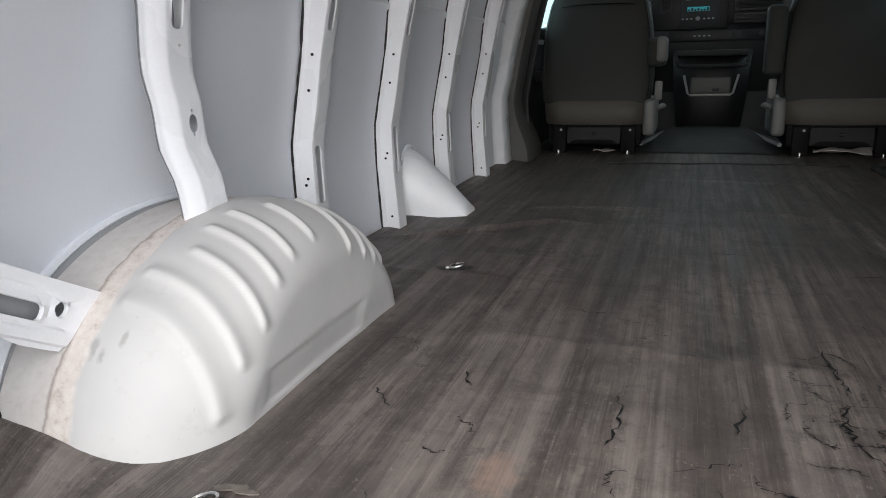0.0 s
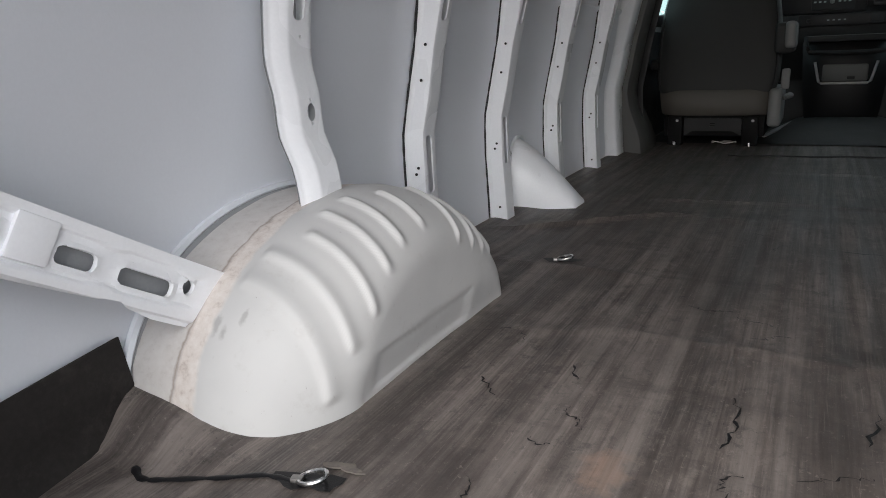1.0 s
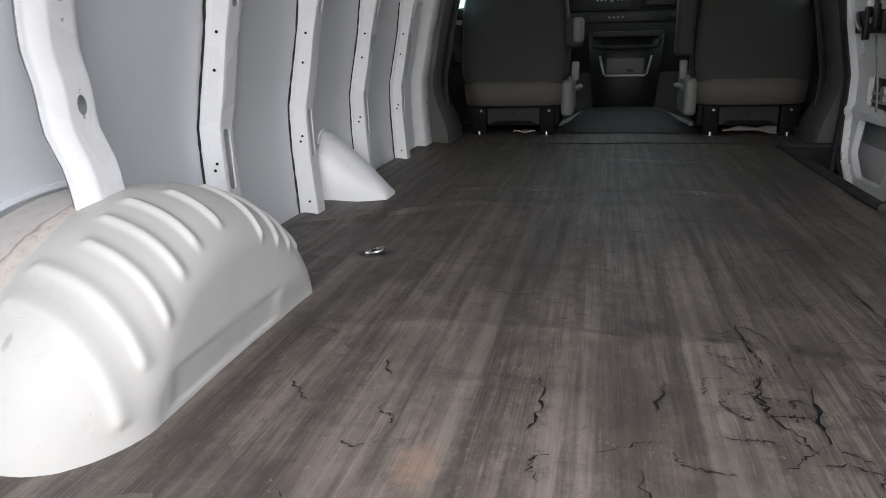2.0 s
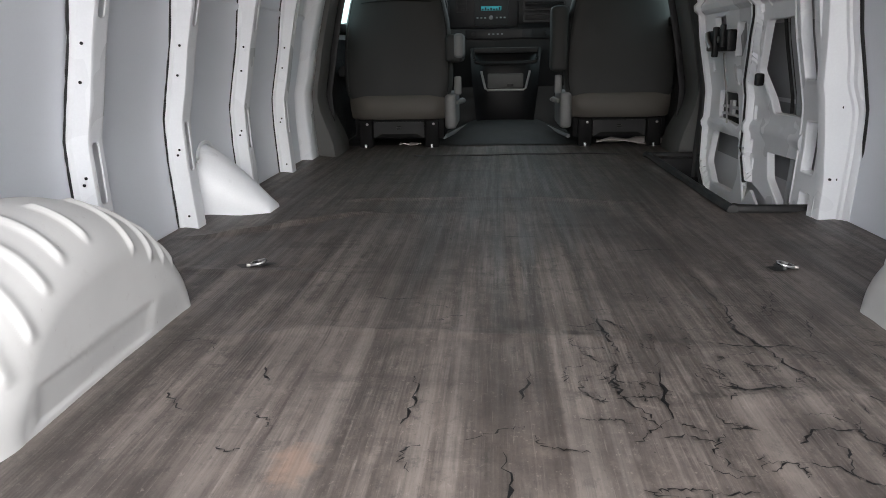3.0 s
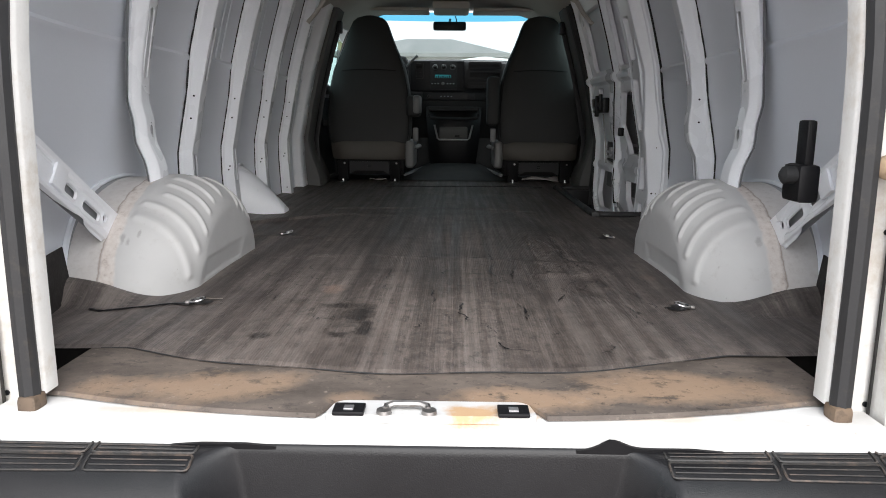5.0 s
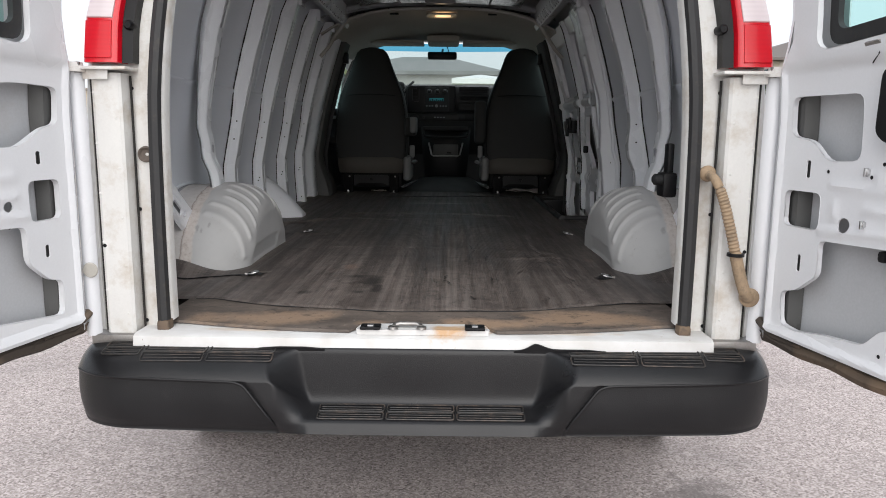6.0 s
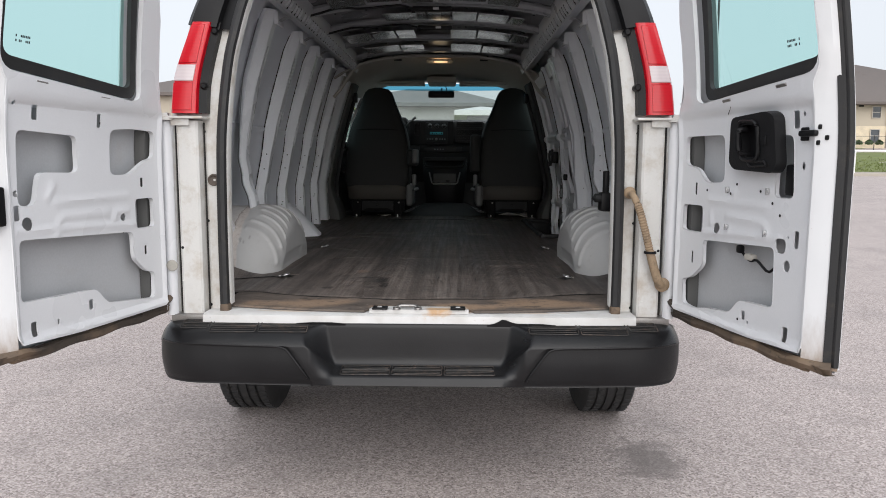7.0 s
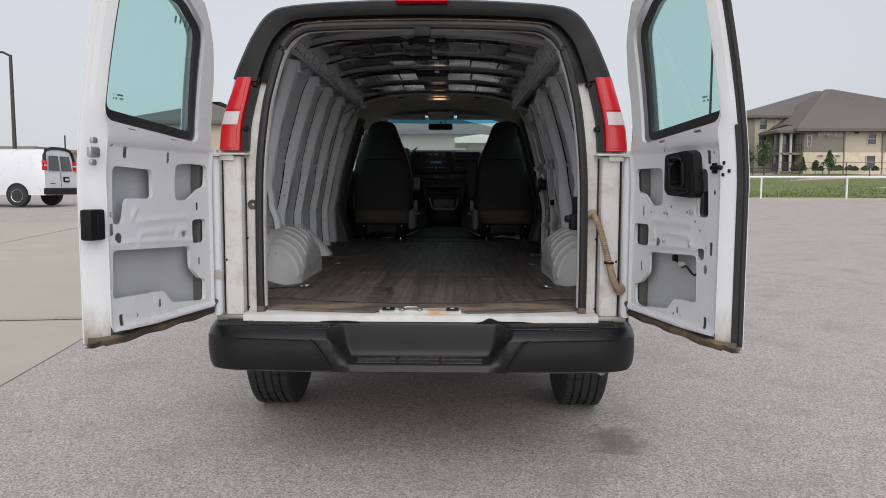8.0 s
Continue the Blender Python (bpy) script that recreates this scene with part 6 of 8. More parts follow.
    panel = part("inner_panel", plate(inner_out, [win, *holes], lambda a, b: at(a, b, press(a, b)), 0.003, fine_b, None, fine_a), PAINT, door, "white inner door panel with service openings", 25)
    for ring in [win, *holes[:4]]:
        loop = []
        for i in range(len(ring)):
            p, q = Vector(ring[i]), Vector(ring[(i + 1) % len(ring)])
            n = max(1, int((q - p).length / 0.025))
            loop += [p.lerp(q, k / n) for k in range(n)]
        loop.append(loop[0])
        part("opening_lip", loft([[at(p.x, p.y, press(p.x, p.y) + k) for p in loop] for k in (0.001, -0.006, -0.014)]), PAINT, panel)
    part("skin_back", plate([(0.02, 0.70), (0.70, 0.70), (0.70, 1.34), (0.02, 1.34)], [], lay(0.012), 0, cuts), PRIMER, door, "grey primed back of the outer skin")
    # dark upright added for the shade at the cavities' hinge side
    beam = [[at(0.045, b, 0.014), at(0.055, b, 0.040), at(0.088, b, 0.044), at(0.098, b, 0.030), at(0.104, b, 0.014)] for b in np.linspace(0.71, 1.33, 8)]
    part("cavity_shade_beam", loft(beam), TRIMGREY, door, "dark upright added for the shade behind the openings")
    # turned-in edge flanges between the two skins
    def edge_a(b):
        return interp(b, (1.40, 1.44), (0.668, 0.690))

    free = [[at(W, b, 0.0), at(W - 0.002, b, 0.008), at(W - 0.012, b, 0.020), at(edge_a(b) + 0.022, b, 0.046), at(edge_a(b) + 0.005, b, 0.067), at(edge_a(b), b, 0.071)] for b in [0.69, *cuts, 1.92]]
    part("edge_return", loft(free), EDGEPAINT, door, "white door edge with brown dust")
    hng = [[at(hinge_edge(b) + 0.002, b, 0.0), at(hinge_edge(b) - 0.004, b, 0.03), at(hinge_edge(b) + 0.014, b, 0.058), at(hinge_edge(b) + 0.036, b, 0.070)] for b in [0.69, *cuts, 1.90]]
    part("hinge_side_return", loft(hng), PAINT, door)
    low = [[at(a, 0.678, 0.0), at(a, 0.680, 0.040), at(a, 0.703, 0.060)] for a in np.linspace(0.0, W, 12)]
    part("lower_return", loft(low), EDGEDIRT, door, "muddy lower door edge")
    strip = [at(W - 0.001, b, 0.008) for b in [0.70, *cuts, 1.92]]
    if s > 0:
        part("edge_seal", tube(strip, 0.0085, 8), RUBBER, door, "dark rubber edge seal")
        rows = []
        for b in [0.70, *cuts, 1.92]:
            rows.append([at(W - 0.004, b, 0.010), at(W - 0.006, b, 0.018), at(W - 0.010, b, 0.022), at(W - 0.014, b, 0.028), at(W - 0.018, b, 0.032), at(W - 0.020, b, 0.026)])
        part("edge_strip", loft(rows), RUBBER, door, "broad dark rubber strip along the door edge")
    lowseal = [at(a, 0.690 + 0.003 * math.sin(a * 31), 0.048) for a in np.linspace(0.02, W - 0.05, 24)]
    part("lower_seal", tube(lowseal, 0.017, 7), EDGEDIRT, door, "brown muddy rubber seal")
    mud = tube([at(a, 0.700 + 0.03 * max(0, 0.06 - a) / 0.06, 0.060) for a in np.linspace(0.004, 0.16, 12)], [0.012 - 0.0007 * k for k in range(12)], 6)
    part("mud_crust", mud, EDGEDIRT, door, "brown mud in the door's lower corner")
    mud = tube([at(a, 0.700 + 0.004 * math.sin(a * 60), interp(a, (0.60, 0.668, 0.722), (0.068, 0.066, 0.012))) for a in np.linspace(0.585, 0.718, 14)], [0.006 + 0.0009 * k for k in range(14)], 6)
    part("mud_crust", mud, EDGEDIRT, door)
    # window
    gl = part("window_glass", plate(rounded([(0.172, 1.395), (0.678, 1.44), (0.678, 1.88), (0.36, 1.88), (0.225, 1.80)], 0.05, 5), [], lay(0.020), 0, cuts), TINTED, door, "green tinted window glass")
    gl.visible_shadow = False
    seal_out = rounded([(0.158, 1.388), (0.685, 1.432), (0.685, 1.885), (0.350, 1.885), (0.206, 1.80)], 0.045, 5)
    seal_in = rounded([(0.184, 1.421), (0.668, 1.462), (0.668, 1.864), (0.362, 1.864), (0.236, 1.788)], 0.030, 5)
    part("window_gasket", plate(seal_out, [seal_in], lay(0.042), 0.014, cuts), RUBBER, door, "black window gasket")
    for a, b in ((0.315, 1.372), (0.555, 1.392)):
        bm = bmesh.new()
        loft([[at(a - 0.022, b, 0.066), at(a - 0.018, b + 0.012, 0.076)], [at(a + 0.022, b + 0.003, 0.066), at(a + 0.018, b + 0.014, 0.076)]], bm=bm)
        part("glass_clip", shell(bm, 0.004), DULLSTEEL, door, "steel window clip")
    rnd = random.Random(5)
    bm = bmesh.new()
    for k in range(9):
        a0 = (0.575 if s > 0 else 0.60) - 0.006 * k * 0.9
        for row in range(2):
            if rnd.random() < 0.75:
                loft([[at(a0, 1.50 + 0.012 * row, 0.0235), at(a0, 1.506 + 0.012 * row, 0.0235)], [at(a0 - 0.004, 1.50 + 0.012 * row, 0.0235), at(a0 - 0.004, 1.506 + 0.012 * row, 0.0235)]], bm=bm)
    part("glass_marking", bm, CABPLASTIC, door, "", 0)

    if s < 0:
        # old letters on the glass, past reading
        for a, b, t in ((0.33, 1.815, 0.1), (0.30, 1.818, 0.0), (0.268, 1.812, -0.3), (0.24, 1.802, -0.5)):
            c_, s_ = 0.006 * math.cos(t), 0.006 * math.sin(t)
            mark = loft([[at(a - c_, b - s_ - 0.012, 0.0235), at(a - c_, b - s_ + 0.012, 0.0235)], [at(a + c_, b + s_ - 0.012, 0.0235), at(a + c_, b + s_ + 0.012, 0.0235)]])
            part("faded_letter", mark, FADEDMARK, door, "faded grey mark on the glass", 0)

    def block(a0, a1, b0, b1, d0, d1, material, name, label="", r=0.008):
        bm = box(0, a1 - a0, 0, d1 - d0, 0, b1 - b0, r)
        m = Matrix((u, inward, Vector((0, 0, 1)))).transposed().to_4x4()
        m.translation = at(a0, b0, d0)
        bm.transform(m)
        return part(name, bm, material, door, label)

    dots = [(0.199, 1.118), (0.351, 1.141), (0.322, 1.113), (0.513, 1.095), (0.546, 1.065), (0.388, 0.752), (0.46, 1.125)]
    slit = (0.317, 1.352, 0.010)
    if s < 0:
        dots = [(0.501, 1.297), (0.422, 1.292), (0.300, 1.237), (0.294, 1.174), (0.318, 1.308), (0.202, 1.130), (0.118, 0.975), (0.130, 0.938), (0.652, 0.781), (0.412, 0.785), (0.233, 0.979)]
        slit = (0.470, 1.366, -0.008)
    for a, b in dots:
        ring = disc(a, b, 0.0042, n=10)
        part("small_hole", plate(ring, [], lambda p, q: at(p, q, press(p, q) + 0.0012), 0), SATIN, panel, "", 0)
    cut = [(slit[0] - 0.014, slit[1] - slit[2] - 0.002), (slit[0] + 0.014, slit[1] + slit[2] - 0.002), (slit[0] + 0.014, slit[1] + slit[2] + 0.002), (slit[0] - 0.014, slit[1] - slit[2] + 0.002)]
    part("slit", plate(cut, [], lambda p, q: at(p, q, press(p, q) + 0.0012), 0), SATIN, panel, "", 0)
    if s > 0:
        # inside handle: moulded black surround, recess and pull
        def ha(a):
            return 0.35 + (a - 0.276) * 0.74

        out = rounded([(ha(0.292), 1.328), (ha(0.50), 1.338), (ha(0.545), 1.325), (ha(0.560), 1.195), (ha(0.535), 1.176), (ha(0.31), 1.184), (ha(0.276), 1.205)], 0.022, 4)
        rec = rounded([(ha(0.350), 1.308), (ha(0.450), 1.304), (ha(0.455), 1.216), (ha(0.365), 1.220)], 0.022, 4)
        hb = plate(out, [rec], lay(0.098), 0.032)
        hs = part("handle_surround", hb, BLACK, door, "black moulded door handle surround")
        part("handle_pocket", plate(rec, [], lay(0.070), 0.004), SATIN, door)
        pull = [at(ha(0.366), 1.295, 0.085), at(ha(0.360), 1.290, 0.107), at(ha(0.358), 1.255, 0.111), at(ha(0.364), 1.232, 0.107), at(ha(0.372), 1.226, 0.085)]
        part("pull_handle", tube(refine(pull, 4), 0.008, 8), SATIN, door, "black pull handle")
        ring = [at(p, q, 0.102) for p, q in rounded([(ha(0.340), 1.318), (ha(0.458), 1.314), (ha(0.464), 1.208), (ha(0.356), 1.211)], 0.026, 5)]
        part("handle_rim", tube(ring, 0.005, 6, closed=True), BLACK, hs)
        lower = [at(p, q, 0.102) for p, q in rounded([(ha(0.40), 1.205), (ha(0.50), 1.207), (ha(0.515), 1.196), (ha(0.42), 1.192)], 0.005, 3)]
        part("handle_crease", tube(lower, 0.003, 6, closed=True), BLACK, hs)
        block(ha(0.475), ha(0.505), 1.25, 1.275, 0.098, 0.104, SATIN, "lock_knob")
        block(0.550, 0.592, 1.118, 1.20, 0.03, 0.055, SATIN, "latch_body", "black latch body")
        block(0.620, 0.680, 1.268, 1.284, 0.068, 0.082, SATIN, "latch_catch", "black latch catch")
        block(0.615, 0.640, 1.258, 1.292, 0.062, 0.070, SATIN, "catch_plate")
        for p, q, r in ((0.676, 1.291, 0.060), (0.687, 1.265, 0.048), (0.673, 1.253, 0.063)):
            block(p - 0.006, p + 0.006, q - 0.006, q + 0.006, r, r + 0.006, SATIN, "catch_screw", "black round screw head", 0.0055)
        wire = [at(0.34, 0.955, 0.03), at(0.37, 0.94, 0.04), at(0.41, 0.925, 0.045), at(0.44, 0.93, 0.045), at(0.49, 0.905, 0.04), at(0.535, 0.955, 0.035)]
        part("loose_wire", tube(refine(wire, 4), 0.004, 6), SATIN, door, "loose wire with a pale plug")
        block(0.385, 0.425, 0.925, 0.945, 0.03, 0.05, PLUG, "wire_plug")
        block(0.345, 0.365, 0.94, 0.965, 0.03, 0.05, SATIN, "wire_socket")
        for a, b in ((0.312, 1.124), (0.495, 1.128), (0.315, 1.015), (0.495, 1.014)):
            block(a - 0.005, a + 0.005, b - 0.006, b + 0.006, 0.062, 0.070, STEEL, "spring_clip", "", 0.002)
            block(a - 0.002, a + 0.002, b - 0.010, b + 0.008, 0.064, 0.074, STEEL, "clip_tongue", "", 0.001)
    else:
        block(0.680, 0.748, 1.035, 1.135, 0.03, 0.072, SATIN, "edge_latch", "black latch at the door's free edge")
        block(0.705, 0.720, 1.05, 1.12, 0.070, 0.080, BLACK, "latch_ridge")
        block(0.70, 0.745, 1.30, 1.335, 0.060, 0.078, LATCHGREY, "striker_plate", "steel striker plate")
        for b in (1.285, 1.355):
            block(0.71, 0.735, b - 0.01, b + 0.01, 0.060, 0.074, LATCHGREY, "striker_bolt", "", 0.006)
    return door


rear_door(-1), rear_door(1)


def hinge_column(s):
    """Round-edged hinge cover, ribbed strip and the holes in the jamb."""
    rows = []
    for z in np.linspace(0.665, 1.335, 12):
        rows.append([(s * x, y, z) for x, y in ((0.752, 0.01), (0.756, -0.030), (0.763, -0.036), (0.822, -0.036), (0.830, -0.030), (0.832, -0.010))])
    strip = part("hinge_strip", loft(rows), JAMB, van, "white riveted hinge cover strip")
    rows = []
    for z in np.linspace(0.665, 1.335, 12):
        rows.append([(s * (0.863 + 0.019 * math.cos(t)), -0.035 + 0.024 * math.sin(t), z) for t in np.linspace(math.pi, 2 * math.pi, 9)])
    part("hinge_tube", loft(rows), PAINT, van)
    for k in range(10):
        part("rivet", lathe([(0, 0), (-0.0015, 0.0), (-0.001, 0.003), (0, 0.004)], 8, "Y", (s * (0.772 + 0.052 * (k % 2)), -0.036, 0.72 + 0.063 * k)), JAMB, strip)
    for x, y, z in ((0.746, 0.0115, 0.69), (0.746, 0.0115, 0.99), (0.749, 0.0115, 1.30), (0.822, -0.0365, 0.90)):
        part("jamb_hole", lathe([(0, 0), (-0.0005, 0.0), (-0.0005, 0.005), (0.002, 0.005)], 8, "Y", (s * x, y, z)), SATIN, van)
    # dark strips laid in for the shadow lines beside the hinge cover
    for x, y, r in ((0.838, -0.014, 0.0042), (0.748, 0.006, 0.0032)):
        part("hinge_gap_shade", tube([(s * x, y, z) for z in np.linspace(0.67, 1.33, 8)], r, 6), DARK, van, "dark strip for the shade beside the hinge cover")
    part("hinge_cap", lathe([(0, 0.0), (0, 0.036), (0.010, 0.036), (0.012, 0.026), (0.024, 0.024), (0.025, 0.0)], 18, "Z", (s * 0.868, -0.045, 1.335)), JAMB, van)
    part("hinge_foot", box(min(s * 0.70, s * 0.865), max(s * 0.70, s * 0.865), -0.055, 0.02, 0.640, 0.668, 0.006), DULLSTEEL, van, "rusty lower hinge bracket")
    part("seal_foot", box(min(s * 0.668, s * 0.702), max(s * 0.668, s * 0.702), -0.036, 0.004, 0.668, 0.702, 0.010), EDGEDIRT, van, "muddy brown seal end")
    hold = part("upper_hinge", box(min(s * 0.728, s * 0.872), max(s * 0.728, s * 0.872), -0.066, 0.01, 1.341, 1.349, 0.002), JAMB, van, "white upper hinge bracket")
    part("hinge_pin", lathe([(-0.012, 0.0), (-0.012, 0.008), (0.014, 0.008), (0.016, 0.0)], 12, "Z", (s * 0.852, -0.052, 1.345)), DULLSTEEL, hold, "worn steel hinge pin")
    part("hinge_leaf", box(min(s * 0.78, s * 0.842), max(s * 0.78, s * 0.842), -0.050, -0.044, 1.318, 1.342, 0.002), JAMB, hold)


hinge_column(-1), hinge_column(1)
part("jamb_plug", lathe([(0.002, 0.0), (0, 0.012), (-0.006, 0.017), (-0.005, 0.020), (0.004, 0.022)], 20, "Y", (-0.722, 0.012, 1.133)), DUSTRUBBER, van, "brown rubber plug in the jamb")
part("hinge_plug", lathe([(0, 0.0), (-0.004, 0.0), (-0.004, 0.018), (0.0, 0.020)], 18, "Y", (-0.852, -0.060, 0.84)), PLUG, van, "grey plug in the hinge cover")


def wire_hose():
    """Ribbed tan conduit that carries the wires into the right door."""
    ax = [(0.722, -0.018, 1.095), (0.728, -0.055, 1.085), (0.745, -0.07, 1.04), (0.765, -0.075, 0.97), (0.783, -0.078, 0.90), (0.800, -0.078, 0.84), (0.818, -0.075, 0.795), (0.835, -0.055, 0.785)]
    pts = refine(ax, 16)
    rad = []
    for i, p in enumerate(pts):
        ribbed = 0.90 < p[2] < 1.06
        rad.append(0.0115 + (0.0026 if ribbed and i % 2 else 0.0) + (0.0035 if p[2] < 0.90 else 0))
    hose = part("wire_conduit", tube(pts, rad, 12), TANHOSE, van, "dusty tan ribbed rubber wire conduit")
    part("conduit_boot", lathe([(0.0, 0.0), (0.0, 0.019), (-0.012, 0.021), (-0.020, 0.015), (-0.026, 0.0)], 18, "Y", (0.722, -0.004, 1.098)), TANHOSE, hose)
    part("conduit_boot", lathe([(0.0, 0.0), (0.0, 0.023), (-0.014, 0.025), (-0.020, 0.017), (-0.024, 0.0)], 18, "Y", (0.832, -0.052, 0.787)), TANHOSE, hose)
    part("conduit_tie", lathe([(-0.004, 0.019), (-0.004, 0.021), (0.004, 0.021), (0.004, 0.019)], 14, "Z", (0.783, -0.078, 0.90)), SATIN, hose)


wire_hose()


def inner_catch():
    """Black jack-stowage bracket on the right rear pillar's inside."""
    b = part("stowage_bracket", box(0.660, 0.70, 0.15, 0.22, 1.02, 1.09, 0.01), SATIN, van, "black stowage bracket on the inner pillar")
    part("bracket_post", box(0.672, 0.690, 0.16, 0.20, 1.08, 1.17, 0.006), SATIN, b)
    part("bracket_knob", lathe([(0, 0), (0, 0.016), (-0.022, 0.016), (-0.028, 0.008), (-0.03, 0)], 12, "X", (0.662, 0.17, 1.07)), CABPLASTIC, b)


inner_catch()


# ---- tail lamps ----
def tail_lamp(s):
    """A tall lamp that leans in with the body: a red housing with proud lenses and a ribbed clear band."""
    inner_z, inner_x = (1.358, 1.46, 1.52, 1.668), (0.757, 0.754, 0.744, 0.712)
    outer_x = (0.848, 0.842, 0.828, 0.779)
    if s > 0:
        inner_x, outer_x = (0.768, 0.765, 0.756, 0.724), (0.862, 0.853, 0.838, 0.797)
    shape = ((0.0, 0.03), (0.0, -0.030), (0.03, -0.041), (0.10, -0.045), (0.50, -0.048), (0.88, -0.046), (0.95, -0.040), (0.99, -0.026), (1.0, -0.005), (0.99, 0.06))

    def sect(z, proud=0.0, f0=0.0, f1=1.0):
        xi, xo = interp(z, inner_z, inner_x), interp(z, inner_z, outer_x)
        fs, ds = [p[0] for p in shape[1:9]], [p[1] for p in shape[1:9]]
        if f0 == 0.0:
            return [(s * (xi + (xo - xi) * f), lean(z) + d, z) for f, d in shape]
        row = [(s * (xi + (xo - xi) * f0), lean(z) + interp(f0, fs, ds) + 0.002, z)]
        for f in np.linspace(f0, f1, 10):
            row.append((s * (xi + (xo - xi) * f), lean(z) + interp(f, fs, ds) - proud, z))
        return row + [(s * (xi + (xo - xi) * f1), lean(z) + interp(f1, fs, ds) + 0.004, z)]

    def lens(z0, z1, slant=0.0):
        rows = [sect(z0, -0.002, 0.17, 0.985)]
        for z in np.linspace(z0 + 0.003, z1 - 0.003, 9):
            rows.append(sect(z, 0.0045, 0.17 + slant * (z - z0) / (z1 - z0), 0.985))
        return loft(rows + [sect(z1, -0.002, 0.17 + slant, 0.985)])

    zs = (1.360, 1.40, 1.44, 1.48, 1.52, 1.56, 1.60, 1.64, 1.668)
    lampt = part("tail_lamp", loft([sect(z) for z in zs], caps=True), REDLENS, van, "red tail lamp with a clear middle band")
    part("red_lens", lens(1.527, 1.660, 0.06), REDLENS, lampt, "upper red lens")
    part("clear_lens", lens(1.466, 1.524), WHITELENS, lampt, "clear ribbed middle lens")
    part("red_lens", lens(1.368, 1.463), REDLENS, lampt, "lower red lens")
    rows = []
    for z in np.linspace(1.36, 1.67, 8):
        xi = interp(z, inner_z, inner_x) - 0.002
        rows.append([(s * (xi - 0.026), lean(z) + 0.02, z), (s * (xi - 0.024), lean(z) - 0.018, z), (s * (xi + 0.004), lean(z) - 0.022, z), (s * (xi + 0.006), lean(z) + 0.01, z)])
    part("lamp_bezel", loft(rows), SATIN, lampt, "black lamp bezel")
    for x, z in ((0.737, 1.453), (0.703, 1.640)):
        part("lamp_screw", lathe([(0.01, 0.0), (0.01, 0.012), (-0.022, 0.012), (-0.028, 0.008), (-0.028, 0.0)], 14, "Y", (s * x, lean(z) - 0.005, z)), SATIN, lampt, "black lamp screw cap")


tail_lamp(-1), tail_lamp(1)


# ---- bumper ----
def bumper():
    """A moulded bumper: rounded wings with a sunk lower panel, and a stepped recess between them."""
    wing = [(0.02, 0.646), (-0.03, 0.646), (-0.09, 0.644), (-0.125, 0.637), (-0.150, 0.626), (-0.168, 0.612), (-0.180, 0.599), (-0.186, 0.590), (-0.187, 0.584), (-0.188, 0.572), (-0.191, 0.530), (-0.187, 0.490), (-0.176, 0.462), (-0.150, 0.448), (0.02, 0.444)]
    well = [(0.02, 0.648), (-0.03, 0.648), (-0.078, 0.648), (-0.089, 0.642), (-0.092, 0.625), (-0.095, 0.590), (-0.098, 0.545), (-0.101, 0.521), (-0.108, 0.508), (-0.125, 0.502), (-0.160, 0.497), (-0.181, 0.492), (-0.191, 0.480), (-0.182, 0.456), (0.02, 0.444)]
    gate = [0.350, 0.350, 0.350, 0.352, 0.352, 0.346, 0.338, 0.330, 0.324, 0.320, 0.320, 0.322, 0.322, 0.312, 0.300]
    wing = refine([(p[0], p[1], g) for p, g in zip(wing, gate)], 3)
    well = refine([(p[0], p[1], g) for p, g in zip(well, gate)], 3)
    n = len(wing)

    def seam_x(z):
        return interp(z, (0.470, 0.485, 0.570, 0.588), (0.350, 0.358, 0.412, 0.432))

    def bend(ax):
        end = max(0.0, (ax - 0.73) / 0.177)
        return 0.020 * (ax / 0.89) ** 2, 0.14 * (1 - math.sqrt(max(0, 1 - min(1, end) ** 2))), end

    xs = sorted(set([round(-0.907 + 1.814 * i / 300, 4) for i in range(301)] + [-0.9055, 0.9055, -0.902, 0.902]))
    rows = []
    for x in xs:
        ax = abs(x)
        curve, wrap, end = bend(ax)
        row = []
        for k in range(n):
            f = min(1.0, max(0.0, (ax - wing[k][2] + 0.038) / 0.076))
            f = 0.75 * f + 0.25 * step(f, 0, 1)
            y = well[k][0] * (1 - f) + wing[k][0] * f
            z = well[k][1] * (1 - f) + wing[k][1] * f
            if 0.452 < z < 0.590 and 20 < k < 39:
                y += 0.0055 * step(ax, seam_x(z), seam_x(z) + 0.007) * (1 - step(z, 0.584, 0.590))
            zz = 0.545 + (z - 0.545) * (1 - 0.28 * step(end, 0.72, 1.02))
            inside = 1 if 3 < k < n - 2 else 0.25
            row.append((x, min(0.05, y + curve * inside + wrap * inside), zz + 0.004 * step(ax, 0.3, 0.9)))
        rows.append(row)
    b = part("rear_bumper", loft(rows), BUMPER, van, "black moulded rear bumper with a centre step", sharp=48)
    # the smoother sunk panels of the wings
    b.data.materials.append(BLACK)
    for face in b.data.polygons:
        c = face.center
        if 0.458 < c.z < 0.588 and abs(c.x) > seam_x(c.z) + 0.003 and c.y < 0.02:
            face.material_index = 1

    def top_at(ax, y):
        curve = bend(ax)[0]
        ys, zs = [-(p[0] + curve) for p in wing[4:20]], [p[1] for p in wing[4:20]]
        return interp(-y, ys, zs) + 0.004 * step(ax, 0.3, 0.9)

    for s_ in (-1, 1):
        line = []
        for x, z in ((0.872, 0.590), (0.80, 0.590), (0.68, 0.590), (0.56, 0.589), (0.475, 0.588), (0.446, 0.583), (0.430, 0.572), (0.405, 0.540), (0.378, 0.502), (0.362, 0.474)):
            curve, wrap, end = bend(x)
